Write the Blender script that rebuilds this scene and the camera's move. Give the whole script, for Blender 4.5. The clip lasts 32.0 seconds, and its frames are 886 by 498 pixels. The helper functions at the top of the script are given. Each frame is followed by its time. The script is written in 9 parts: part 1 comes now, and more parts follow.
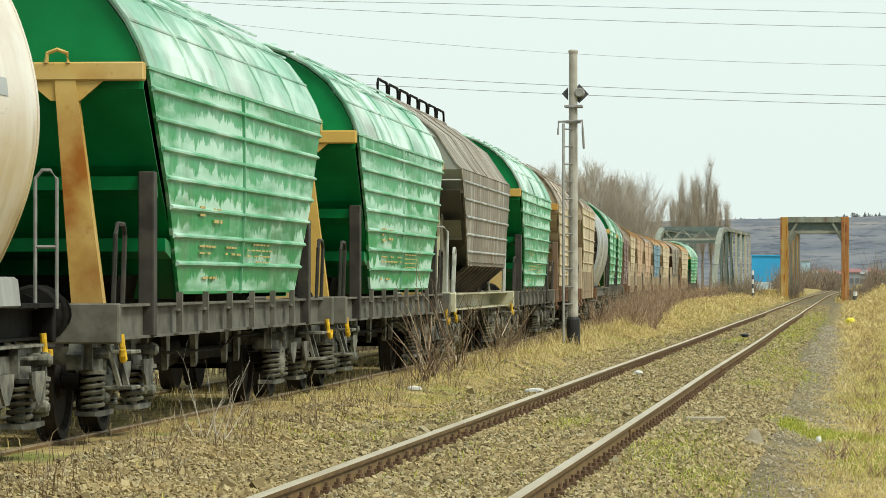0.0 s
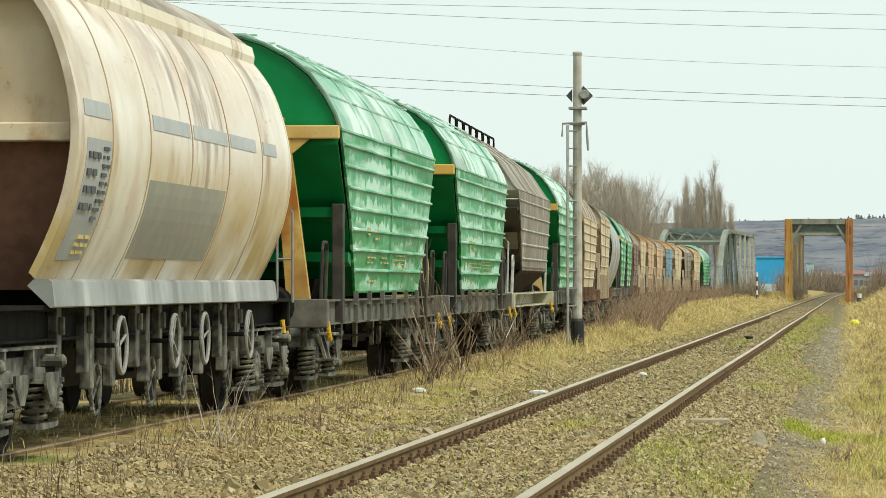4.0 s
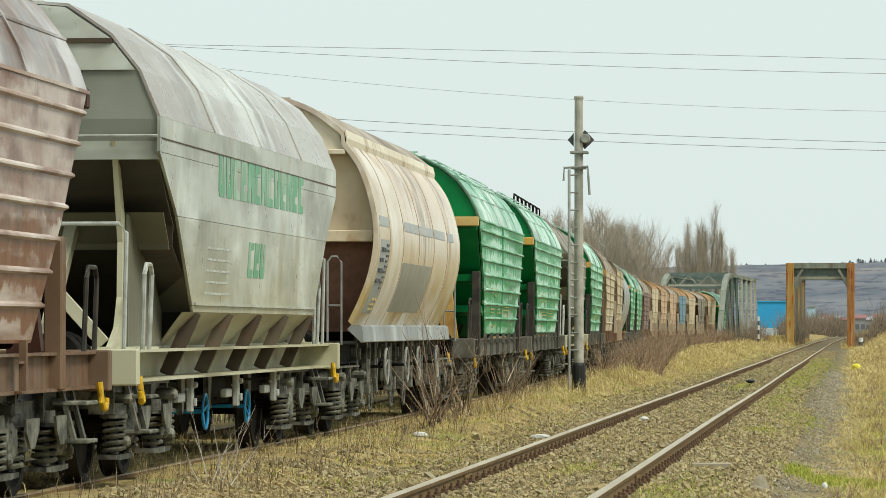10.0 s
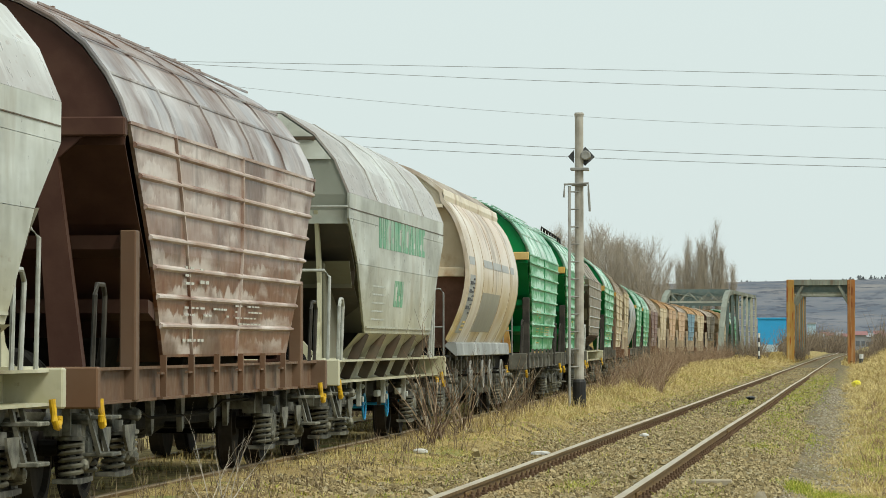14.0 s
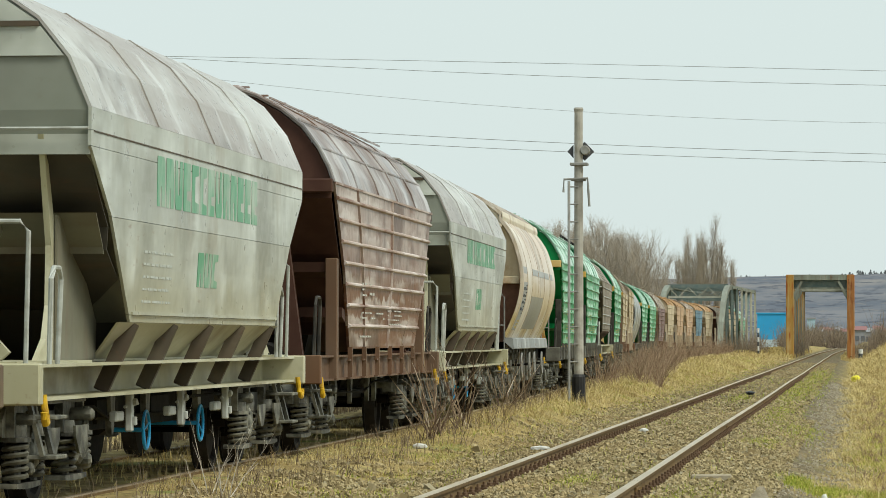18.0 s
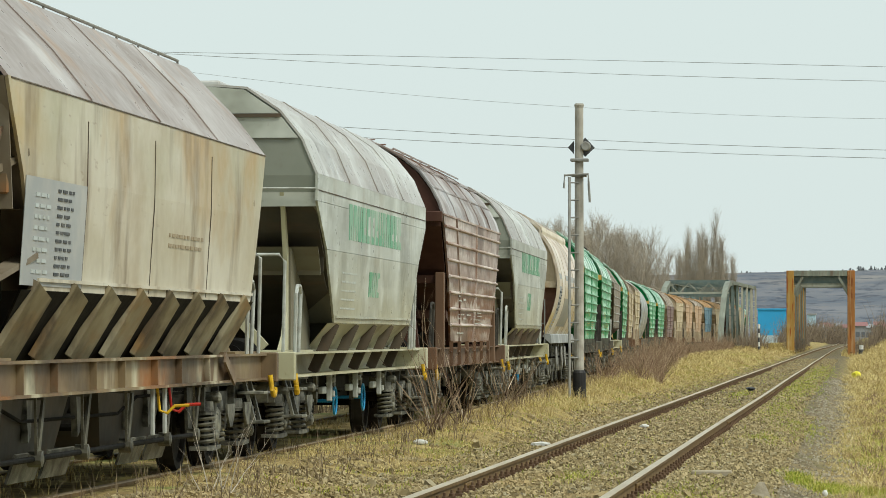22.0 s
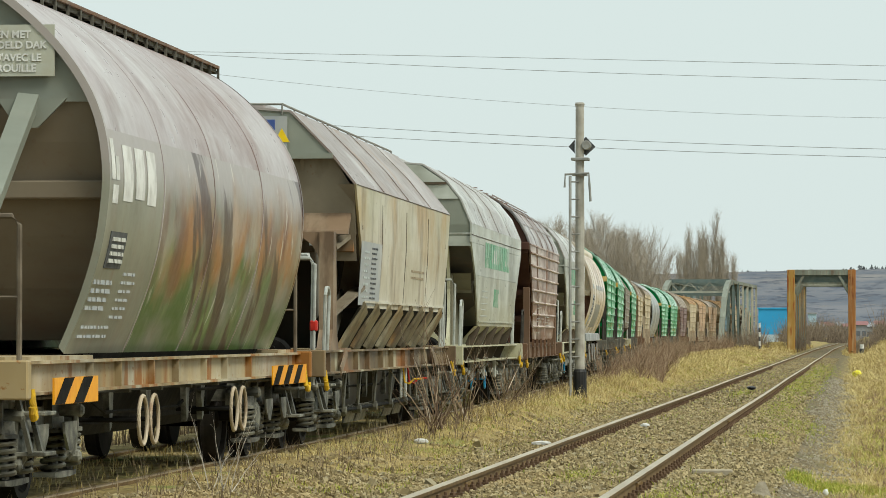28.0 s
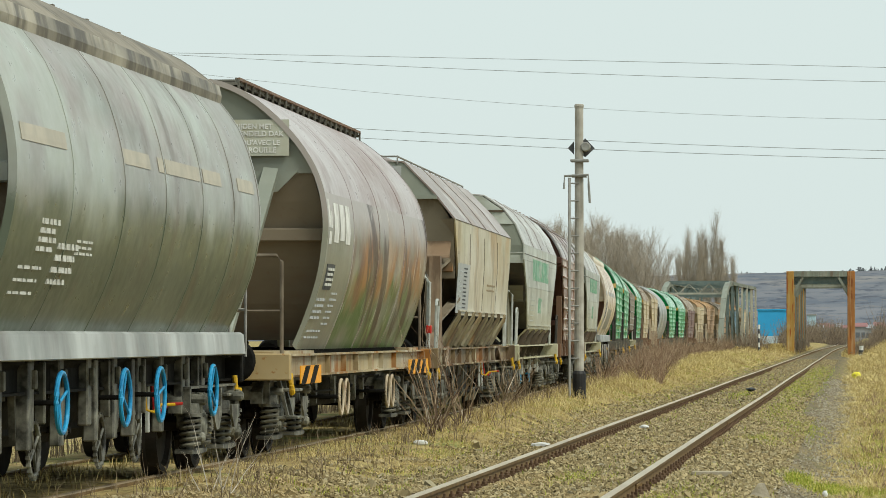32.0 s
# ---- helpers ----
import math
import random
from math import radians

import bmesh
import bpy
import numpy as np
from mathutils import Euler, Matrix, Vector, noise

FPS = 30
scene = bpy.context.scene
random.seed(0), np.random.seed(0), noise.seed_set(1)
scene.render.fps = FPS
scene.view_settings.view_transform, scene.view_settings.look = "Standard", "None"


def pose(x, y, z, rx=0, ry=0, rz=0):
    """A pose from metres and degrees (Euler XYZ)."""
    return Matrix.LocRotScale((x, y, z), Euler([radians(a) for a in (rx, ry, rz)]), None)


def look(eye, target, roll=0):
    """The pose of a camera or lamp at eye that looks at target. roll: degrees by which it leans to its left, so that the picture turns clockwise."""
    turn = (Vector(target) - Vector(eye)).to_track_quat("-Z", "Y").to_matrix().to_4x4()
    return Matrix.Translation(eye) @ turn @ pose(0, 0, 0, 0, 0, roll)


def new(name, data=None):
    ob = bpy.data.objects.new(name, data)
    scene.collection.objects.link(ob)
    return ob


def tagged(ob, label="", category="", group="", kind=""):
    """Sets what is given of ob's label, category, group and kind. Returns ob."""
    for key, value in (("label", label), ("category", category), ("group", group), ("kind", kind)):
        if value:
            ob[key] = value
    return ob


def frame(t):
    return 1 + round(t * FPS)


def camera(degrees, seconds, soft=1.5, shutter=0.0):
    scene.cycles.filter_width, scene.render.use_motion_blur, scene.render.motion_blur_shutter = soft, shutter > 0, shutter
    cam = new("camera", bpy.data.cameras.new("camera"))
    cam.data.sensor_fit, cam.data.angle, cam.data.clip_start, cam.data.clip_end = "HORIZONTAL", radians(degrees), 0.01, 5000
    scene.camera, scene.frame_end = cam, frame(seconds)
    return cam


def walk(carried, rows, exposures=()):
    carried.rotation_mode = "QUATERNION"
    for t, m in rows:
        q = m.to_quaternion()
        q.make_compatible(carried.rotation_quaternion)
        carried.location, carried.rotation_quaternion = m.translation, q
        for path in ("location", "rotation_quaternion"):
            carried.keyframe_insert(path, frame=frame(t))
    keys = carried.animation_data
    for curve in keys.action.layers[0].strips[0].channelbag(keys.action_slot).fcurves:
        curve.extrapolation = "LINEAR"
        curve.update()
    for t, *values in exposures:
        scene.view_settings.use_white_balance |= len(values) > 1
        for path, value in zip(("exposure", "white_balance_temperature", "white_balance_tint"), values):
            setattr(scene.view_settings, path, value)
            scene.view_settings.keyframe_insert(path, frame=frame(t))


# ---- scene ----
# ---- camera and its rows ----
FOCAL = 7200.0
EYE = (0.0, 0.0, 1.245)
cam = camera(2 * math.degrees(math.atan(784 / FOCAL)), 32.0, soft=0.6)
# seconds, sideways and upward aim of the hand-held tele lens (tangent * FOCAL)
AIM = [
        (0, 719.0, 58.5), (0.5, 726.0, 58.5), (1, 730.6, 58.8), (1.5, 731.9, 59.7), (2, 730.0, 60.3), (2.5, 728.2, 61.2), (3, 727.0, 61.6),
        (3.5, 726.6, 61.6), (5.5, 725.1, 63.1), (6, 724.2, 63.4), (6.5, 725.7, 64.3), (7, 729.1, 65.6), (7.5, 730.9, 70.8), (8, 731.3, 81.5),
        (8.5, 731.3, 94.3), (9, 730.9, 109.4), (9.5, 730.0, 125.6), (10, 729.1, 140.3), (10.5, 727.9, 151.3), (11, 729.1, 159.0), (11.5, 729.7, 163.6),
        (12, 729.7, 165.7), (12.5, 729.7, 167.3), (13, 729.7, 168.8), (13.5, 729.7, 170.0), (14, 729.7, 170.0), (14.5, 729.7, 168.8),
        (16.5, 729.7, 161.1), (17, 728.8, 161.1), (17.5, 729.1, 161.1), (18, 728.8, 161.1), (18.5, 729.4, 161.1), (19, 729.7, 161.1),
        (19.5, 729.4, 160.5), (20, 728.5, 158.7), (20.5, 728.2, 157.8), (21, 728.5, 156.5), (21.5, 729.4, 155.0), (22, 729.7, 153.8),
        (22.5, 730.0, 153.5), (23, 730.9, 153.2), (23.5, 731.2, 152.3), (24, 731.2, 151.9), (24.5, 731.2, 151.9), (25, 731.2, 151.9),
        (25.5, 731.2, 151.9), (27.5, 731.2, 151.9), (28, 730.9, 152.2), (28.5, 730.3, 153.2), (29, 730.9, 153.5), (29.5, 730.9, 153.5),
        (30, 730.0, 153.5), (30.5, 729.7, 153.5), (31, 729.7, 153.5), (31.5, 729.7, 153.8), (32, 729.7, 154.9),
]


def aim_pose(ax, ay):
    yaw = math.atan(ax / FOCAL)
    pitch = math.atan(ay / FOCAL * math.cos(yaw))
    return pose(*EYE, 90 + math.degrees(pitch), 0, math.degrees(yaw))


walk(cam, [(t, aim_pose(ax, ay)) for t, ax, ay in AIM],
     [(0, 0.16, 6650, 1.0), (6, 0.16, 6650, 1.0), (9, 0.06, 6600, 2.0), (12, -0.06, 6500, 2.5), (32, -0.07, 6500, 2.0)])

# ---- world, sun, exposure ----
SUN_AZ, SUN_EL = 122.0, 50.0     # degrees; azimuth clockwise from +Y
world = bpy.data.worlds.new("overcast_sky")
scene.world = world
world.use_nodes = True
wn, wl = world.node_tree.nodes, world.node_tree.links
wn.clear()
w_out = wn.new("ShaderNodeOutputWorld")
w_bg = wn.new("ShaderNodeBackground")
w_sky = wn.new("ShaderNodeTexSky")
w_sky.sky_type = "NISHITA"
w_sky.sun_disc = False
w_sky.sun_elevation = radians(SUN_EL)
w_sky.sun_rotation = radians(SUN_AZ)
w_sky.air_density, w_sky.dust_density, w_sky.ozone_density = 1.0, 4.0, 1.0
# thin high cloud: the sky's own light veiled by an even pale layer
w_mix = wn.new("ShaderNodeMix")
w_mix.data_type = "RGBA"
w_mix.inputs["Factor"].default_value = 0.93
w_mix.inputs["B"].default_value = (6.9, 7.55, 7.65, 1)
wl.new(w_sky.outputs["Color"], w_mix.inputs["A"])
wl.new(w_mix.outputs["Result"], w_bg.inputs["Color"])
w_bg.inputs["Strength"].default_value = 0.115
wl.new(w_bg.outputs["Background"], w_out.inputs["Surface"])
sun = new("sun", bpy.data.lights.new("sun", "SUN"))
sun.data.energy, sun.data.angle, sun.data.color = 3.1, radians(20), (1.0, 0.95, 0.87)
_a = radians(SUN_AZ)
sun.matrix_world = look((0, 0, 60), (-60 * math.sin(_a) / math.tan(radians(SUN_EL)), -60 * math.cos(_a) / math.tan(radians(SUN_EL)), 0))


# ---- materials ----
def nodes_of(name):
    m = bpy.data.materials.new(name)
    m.use_nodes = True
    return m, m.node_tree.nodes, m.node_tree.links, m.node_tree.nodes["Principled BSDF"]


def mix(n, l, a, b, f, mode="MIX"):
    """Colour mix; a, b: colour tuples or sockets, f: number or socket."""
    x = n.new("ShaderNodeMix")
    x.data_type, x.blend_type = "RGBA", mode
    for key, v in (("A", a), ("B", b), ("Factor", f)):
        if isinstance(v, bpy.types.NodeSocket):
            l.new(v, x.inputs[key])
        elif key == "Factor":
            x.inputs[key].default_value = v
        else:
            x.inputs[key].default_value = (*v[:3], 1)
    return x.outputs["Result"]


def noise_fac(n, l, scale=(1, 1, 1), size=1.0, detail=4, lo=0.35, hi=0.65, rough=0.55, shift=None, coord="Object", per="Random", slant=0.0):
    """Noise between lo and hi stretched to 0..1, in metres of the thing; slant leans it along the thing, in degrees."""
    tc = n.new("ShaderNodeTexCoord")
    mp = n.new("ShaderNodeMapping")
    mp.inputs["Scale"].default_value = scale
    if slant:
        turn = n.new("ShaderNodeMapping")
        turn.inputs["Rotation"].default_value = (0, radians(slant), 0)
        l.new(tc.outputs[coord], turn.inputs["Vector"])
        l.new(turn.outputs["Vector"], mp.inputs["Vector"])
    else:
        l.new(tc.outputs[coord], mp.inputs["Vector"])
    oi = n.new("ShaderNodeObjectInfo")
    add = n.new("ShaderNodeMath")
    add.operation = "MULTIPLY_ADD"
    add.inputs[1].default_value, add.inputs[2].default_value = 37.0, shift or 0.0
    l.new(oi.outputs[per], add.inputs[0])
    t = n.new("ShaderNodeTexNoise")
    t.noise_dimensions = "4D"
    t.inputs["Scale"].default_value = size
    t.inputs["Detail"].default_value = detail
    t.inputs["Roughness"].default_value = rough
    l.new(mp.outputs["Vector"], t.inputs["Vector"])
    l.new(add.outputs[0], t.inputs["W"])
    r = n.new("ShaderNodeMapRange")
    r.inputs["From Min"].default_value, r.inputs["From Max"].default_value = lo, hi
    l.new(t.outputs["Fac"], r.inputs["Value"])
    return r.outputs["Result"]


def bump(n, l, bsdf, height, strength=0.3, dist=0.01):
    b = n.new("ShaderNodeBump")
    b.inputs["Strength"].default_value, b.inputs["Distance"].default_value = strength, dist
    l.new(height, b.inputs["Height"])
    l.new(b.outputs["Normal"], bsdf.inputs["Normal"])


def zfac(n, l, z0, z1, wob=0.0):
    """0 below z0, 1 above z1, in the thing's own metres, with a ragged border of height wob."""
    tc = n.new("ShaderNodeTexCoord")
    sp = n.new("ShaderNodeSeparateXYZ")
    l.new(tc.outputs["Object"], sp.inputs[0])
    v = sp.outputs["Z"]
    if wob:
        f = noise_fac(n, l, (2.2, 6, 1.0), 1.0, 6, 0.25, 0.75, per="Color")
        a = n.new("ShaderNodeMath")
        a.operation = "MULTIPLY_ADD"
        a.inputs[1].default_value = wob
        l.new(f, a.inputs[0])
        l.new(v, a.inputs[2])
        v = a.outputs[0]
    r = n.new("ShaderNodeMapRange")
    r.inputs["From Min"].default_value, r.inputs["From Max"].default_value = z0, z1
    l.new(v, r.inputs["Value"])
    return r.outputs["Result"]


def mul(n, l, a, b):
    x = n.new("ShaderNodeMath")
    x.operation = "MULTIPLY"
    for i, v in enumerate((a, b)):
        if isinstance(v, bpy.types.NodeSocket):
            l.new(v, x.inputs[i])
        else:
            x.inputs[i].default_value = v
    return x.outputs[0]


def paint(name, base, fade, rust=(0.16, 0.07, 0.035), fade_amount=0.6, rust_amount=0.35, grime=(0.06, 0.055, 0.045), grime_amount=0.4,
          rough=0.5, band=None, streak=5.0, ribs=None, rib_amount=0.9, soft=False, drips=0.0):
    """Weathered wagon paint: chalked streaks, rust runs and soot over a base coat; band: (z0, z1) where the chalking starts."""
    m, n, l, b = nodes_of(name)

    def nf(*a, **k):
        # one pattern runs over all the sheets of a wagon
        return noise_fac(*a, per="Color", **k)
    run = nf(n, l, (streak * 0.45, 0.6, 0.45), 1.0, 5, 0.38, 0.66) if soft else nf(n, l, (streak, 0.4, 0.35), 1.0, 7, 0.45, 0.6)
    patch = nf(n, l, (0.7, 0.7, 0.9), 1.0, 6, 0.36, 0.6, shift=3.1)
    f = mul(n, l, run, patch)
    f = mul(n, l, f, fade_amount * 1.6)
    if band:
        f = mul(n, l, f, zfac(n, l, band[0], band[1], 0.25))
    c = mix(n, l, base, fade, f)
    if ribs:
        # chalk washed down onto each rib, with a ragged upper edge
        tc = n.new("ShaderNodeTexCoord")
        sp = n.new("ShaderNodeSeparateXYZ")
        l.new(tc.outputs["Object"], sp.inputs[0])
        k = n.new("ShaderNodeMath")
        k.operation = "MULTIPLY_ADD"
        k.inputs[1].default_value, k.inputs[2].default_value = 1 / ribs[1], -ribs[0] / ribs[1]
        l.new(sp.outputs["Z"], k.inputs[0])
        fr = n.new("ShaderNodeMath")
        fr.operation = "FRACT"
        l.new(k.outputs[0], fr.inputs[0])
        rag = n.new("ShaderNodeMath")
        rag.operation = "SUBTRACT"
        l.new(nf(n, l, (7, 0.5, 0.6), 1.0, 6, 0.3, 0.68, shift=51.0), rag.inputs[0])
        l.new(fr.outputs[0], rag.inputs[1])
        edge = n.new("ShaderNodeMapRange")
        edge.inputs["From Min"].default_value, edge.inputs["From Max"].default_value = 0.0, 0.3
        l.new(rag.outputs[0], edge.inputs["Value"])
        zone = nf(n, l, (0.6, 0.6, 1.6), 1.0, 6, 0.36, 0.56, shift=55.0)
        low = n.new("ShaderNodeMapRange")
        low.inputs["From Min"].default_value, low.inputs["From Max"].default_value = 1.25, 2.6
        low.inputs["To Min"].default_value = 0.4
        l.new(sp.outputs["Z"], low.inputs["Value"])
        c = mix(n, l, c, fade, mul(n, l, mul(n, l, mul(n, l, edge.outputs["Result"], zone), low.outputs["Result"]), rib_amount))
    big = nf(n, l, (0.35, 0.35, 0.5), 1.0, 3, 0.3, 0.7, shift=8.0)
    c = mix(n, l, c, tuple(x * 0.62 for x in base), mul(n, l, big, 0.5))
    if drips:
        # pale runs washed down in soft tongues
        d1 = nf(n, l, (streak * 1.2, 0.8, 0.8), 1.0, 4, 0.48, 0.68, shift=61.0)
        d2 = nf(n, l, (0.5, 0.5, 1.3), 1.0, 4, 0.45, 0.62, shift=64.0)
        c = mix(n, l, c, tuple(min(x * 1.18, 0.85) for x in fade), mul(n, l, mul(n, l, d1, d2), drips))
    r1 = nf(n, l, (streak * 1.6, 0.5, 0.4), 1.0, 5 if soft else 7, 0.52, 0.68 if soft else 0.64, shift=12.0)
    r2 = nf(n, l, (1.1, 1.1, 1.1), 1.0, 5, 0.42, 0.62, shift=15.0)
    c = mix(n, l, c, rust, mul(n, l, mul(n, l, r1, r2), rust_amount * 2))
    sp = nf(n, l, (1, 1, 1), 14.0, 5, 0.6, 0.7, shift=20.0)
    c = mix(n, l, c, rust, mul(n, l, sp, rust_amount * 0.6))
    g = nf(n, l, (1.7 if soft else 3.0, 0.5, 0.45), 1.0, 4 if soft else 6, 0.42, 0.7, shift=25.0)
    c = mix(n, l, c, grime, mul(n, l, g, grime_amount))
    l.new(c, b.inputs["Base Color"])
    fine = nf(n, l, (1, 1, 1), 9.0, 4, 0.2, 0.8, shift=2.0)
    rr = n.new("ShaderNodeMapRange")
    rr.inputs["To Min"].default_value, rr.inputs["To Max"].default_value = (rough - 0.03, rough + 0.07) if soft else (rough - 0.12, rough + 0.2)
    l.new(fine, rr.inputs["Value"])
    l.new(rr.outputs["Result"], b.inputs["Roughness"])
    b.inputs["Specular IOR Level"].default_value = 0.4 if rough < 0.4 else 0.12
    dent = nf(n, l, (1, 1, 1), 1.6, 3, 0.2, 0.8, shift=5.0)
    bump(n, l, b, dent, 0.12 if soft else 0.3, 0.05)
    return m


def plain(name, base, second, size=6.0, rough=0.6, metal=0.0, lo=0.4, hi=0.65, bumps=0.2, scale=(1, 1, 1), dist=0.01, spec=0.2):
    m, n, l, b = nodes_of(name)
    f = noise_fac(n, l, scale, size, 6, lo, hi)
    f2 = noise_fac(n, l, scale, size * 0.13, 3, 0.3, 0.7, shift=4.0)
    c = mix(n, l, base, second, f)
    c = mix(n, l, c, tuple(x * 0.7 for x in base), mul(n, l, f2, 0.5))
    l.new(c, b.inputs["Base Color"])
    b.inputs["Roughness"].default_value, b.inputs["Metallic"].default_value = rough, metal
    b.inputs["Specular IOR Level"].default_value = spec
    if bumps:
        bump(n, l, b, f, bumps, dist)
    return m


def coat(name, base, layers, rough=0.42, spec=0.3, dents=0.15):
    """Weathered paint in layers over a base coat: (colour, amount, noise scale, lo, hi, options). Options: z=(from, to, ragged height) or
    x=(from, to) limit a layer to a part of the wagon, mask=(scale, lo, hi) gathers it in patches, ribs=(foot, spacing) lets it creep up from each rib."""
    m, n, l, b = nodes_of(name)
    c = base

    def drawn(v):
        # stains run out long along the sheets
        return (v[0] * 0.36, v[1] * 1.6, v[2] * 1.6)
    for k, (colour, amount, scale, lo, hi, *rest) in enumerate(layers):
        o = rest[0] if rest else {}
        scale = drawn(scale)
        f = noise_fac(n, l, scale, 1.0, o.get("detail", 5), lo, hi, o.get("rough", 0.55), 5.3 * k + 1.0, per="Color", slant=o.get("slant", 0.0))
        if "mask" in o:
            ms, mlo, mhi = o["mask"]
            f = mul(n, l, f, noise_fac(n, l, drawn(ms), 1.0, 4, mlo, mhi, shift=5.3 * k + 3.0, per="Color"))
        if "z" in o:
            f = mul(n, l, f, zfac(n, l, *o["z"]))
        if "x" in o:
            tc = n.new("ShaderNodeTexCoord")
            sp = n.new("ShaderNodeSeparateXYZ")
            l.new(tc.outputs["Object"], sp.inputs[0])
            r = n.new("ShaderNodeMapRange")
            r.inputs["From Min"].default_value, r.inputs["From Max"].default_value = o["x"]
            l.new(sp.outputs["X"], r.inputs["Value"])
            f = mul(n, l, f, r.outputs["Result"])
        if "ribs" in o:
            tc = n.new("ShaderNodeTexCoord")
            sp = n.new("ShaderNodeSeparateXYZ")
            l.new(tc.outputs["Object"], sp.inputs[0])
            q = n.new("ShaderNodeMath")
            q.operation = "MULTIPLY_ADD"
            q.inputs[1].default_value, q.inputs[2].default_value = 1 / o["ribs"][1], -o["ribs"][0] / o["ribs"][1]
            l.new(sp.outputs["Z"], q.inputs[0])
            fr = n.new("ShaderNodeMath")
            fr.operation = "FRACT"
            l.new(q.outputs[0], fr.inputs[0])
            rag = n.new("ShaderNodeMath")
            rag.operation = "SUBTRACT"
            l.new(noise_fac(n, l, (2.4, 0.5, 1.8), 1.0, 7, 0.32, 0.68, 0.65, 5.3 * k + 2.0, per="Color"), rag.inputs[0])
            l.new(fr.outputs[0], rag.inputs[1])
            edge = n.new("ShaderNodeMapRange")
            edge.inputs["From Min"].default_value, edge.inputs["From Max"].default_value = 0.0, 0.12
            l.new(rag.outputs[0], edge.inputs["Value"])
            f = mul(n, l, f, edge.outputs["Result"])
        c = mix(n, l, c, colour, mul(n, l, f, amount))
    l.new(c, b.inputs["Base Color"])
    fine = noise_fac(n, l, (1, 1, 1), 7.0, 4, 0.25, 0.75, shift=2.0, per="Color")
    rr = n.new("ShaderNodeMapRange")
    rr.inputs["To Min"].default_value, rr.inputs["To Max"].default_value = rough - 0.06, rough + 0.14
    l.new(fine, rr.inputs["Value"])
    l.new(rr.outputs["Result"], b.inputs["Roughness"])
    b.inputs["Specular IOR Level"].default_value = spec
    bump(n, l, b, noise_fac(n, l, (1, 1, 1), 1.3, 3, 0.2, 0.8, shift=5.0, per="Color"), dents, 0.05)
    return m


SPECKS = ((0.17, 0.085, 0.035), 0.5, (11, 11, 11), 0.62, 0.7, {"mask": ((0.8, 0.8, 0.8), 0.45, 0.6)})
GREEN = coat("chalked_green_paint", (0.008, 0.25, 0.06), [
    ((0.004, 0.14, 0.035), 0.7, (0.6, 0.6, 1.0), 0.45, 0.65),
    ((0.16, 0.46, 0.29), 0.5, (0.8, 0.8, 1.3), 0.4, 0.62, {"z": (1.7, 2.75, 0.4)}),
    ((0.5, 0.72, 0.61), 0.85, (0.9, 0.6, 1.8), 0.4, 0.56, {"ribs": (1.4, 0.2367)}),
    ((0.56, 0.78, 0.66), 0.6, (5.0, 0.5, 0.5), 0.52, 0.62, {"mask": ((0.7, 0.7, 0.9), 0.4, 0.6), "z": (1.5, 2.6, 0.3)}),
    ((0.14, 0.2, 0.12), 0.4, (2.4, 0.6, 0.4), 0.55, 0.7)], 0.42, 0.3)
# ribs: chalk, plus the highlight along them painted in as paler green
GREEN_RIB = paint("chalky_lit_green_rib_paint", (0.1, 0.36, 0.18), (0.5, 0.7, 0.6), fade_amount=0.9, rust_amount=0.1, grime_amount=0.1, streak=1.2, soft=True)
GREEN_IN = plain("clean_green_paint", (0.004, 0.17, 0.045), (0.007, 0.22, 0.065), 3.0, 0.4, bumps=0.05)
GREEN_ROOF = coat("bleached_green_roof", (0.18, 0.4, 0.28), [
    ((0.64, 0.78, 0.72), 0.85, (1.6, 0.7, 0.6), 0.42, 0.6, {"detail": 6}),
    ((0.16, 0.2, 0.15), 0.75, (1.1, 0.6, 0.6), 0.5, 0.64, {"detail": 7, "mask": ((0.5, 0.5, 0.5), 0.35, 0.6)}),
    ((0.06, 0.24, 0.12), 0.7, (3.6, 0.7, 0.6), 0.54, 0.62),
    ((0.2, 0.17, 0.12), 0.5, (4.5, 0.6, 0.5), 0.58, 0.66)], 0.36, 0.35)
BROWN = coat("worn_brown_paint", (0.155, 0.058, 0.026), [
    ((0.34, 0.26, 0.225), 0.85, (0.55, 0.55, 1.3), 0.34, 0.56, {"z": (1.95, 2.5, 0.35)}),
    ((0.19, 0.088, 0.047), 0.75, (0.9, 0.9, 1.2), 0.42, 0.6),
    ((0.66, 0.61, 0.57), 0.65, (1.3, 0.6, 2.2), 0.42, 0.58, {"ribs": (1.4, 0.2367), "mask": ((0.5, 0.5, 1.2), 0.34, 0.52)}),
    ((0.58, 0.52, 0.49), 0.6, (2.2, 0.6, 0.6), 0.42, 0.6, {"z": (2.1, 2.6, 0.3)}),
    ((0.09, 0.04, 0.022), 0.8, (2.2, 0.7, 0.9), 0.5, 0.62, {"detail": 7}),
    ((0.08, 0.05, 0.035), 0.5, (6.0, 0.5, 0.4), 0.58, 0.66), SPECKS], 0.36, 0.3)
# chalked ribs, made paler still to paint in their lit edges
BROWN_RIB = coat("chalky_lit_brown_rib_paint", (0.33, 0.23, 0.18), [((0.66, 0.6, 0.56), 0.8, (1.2, 1, 1), 0.4, 0.6), ((0.16, 0.07, 0.04), 0.8, (2.0, 1, 1), 0.5, 0.62)], 0.42)
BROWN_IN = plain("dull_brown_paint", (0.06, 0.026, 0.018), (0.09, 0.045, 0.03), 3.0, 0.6)
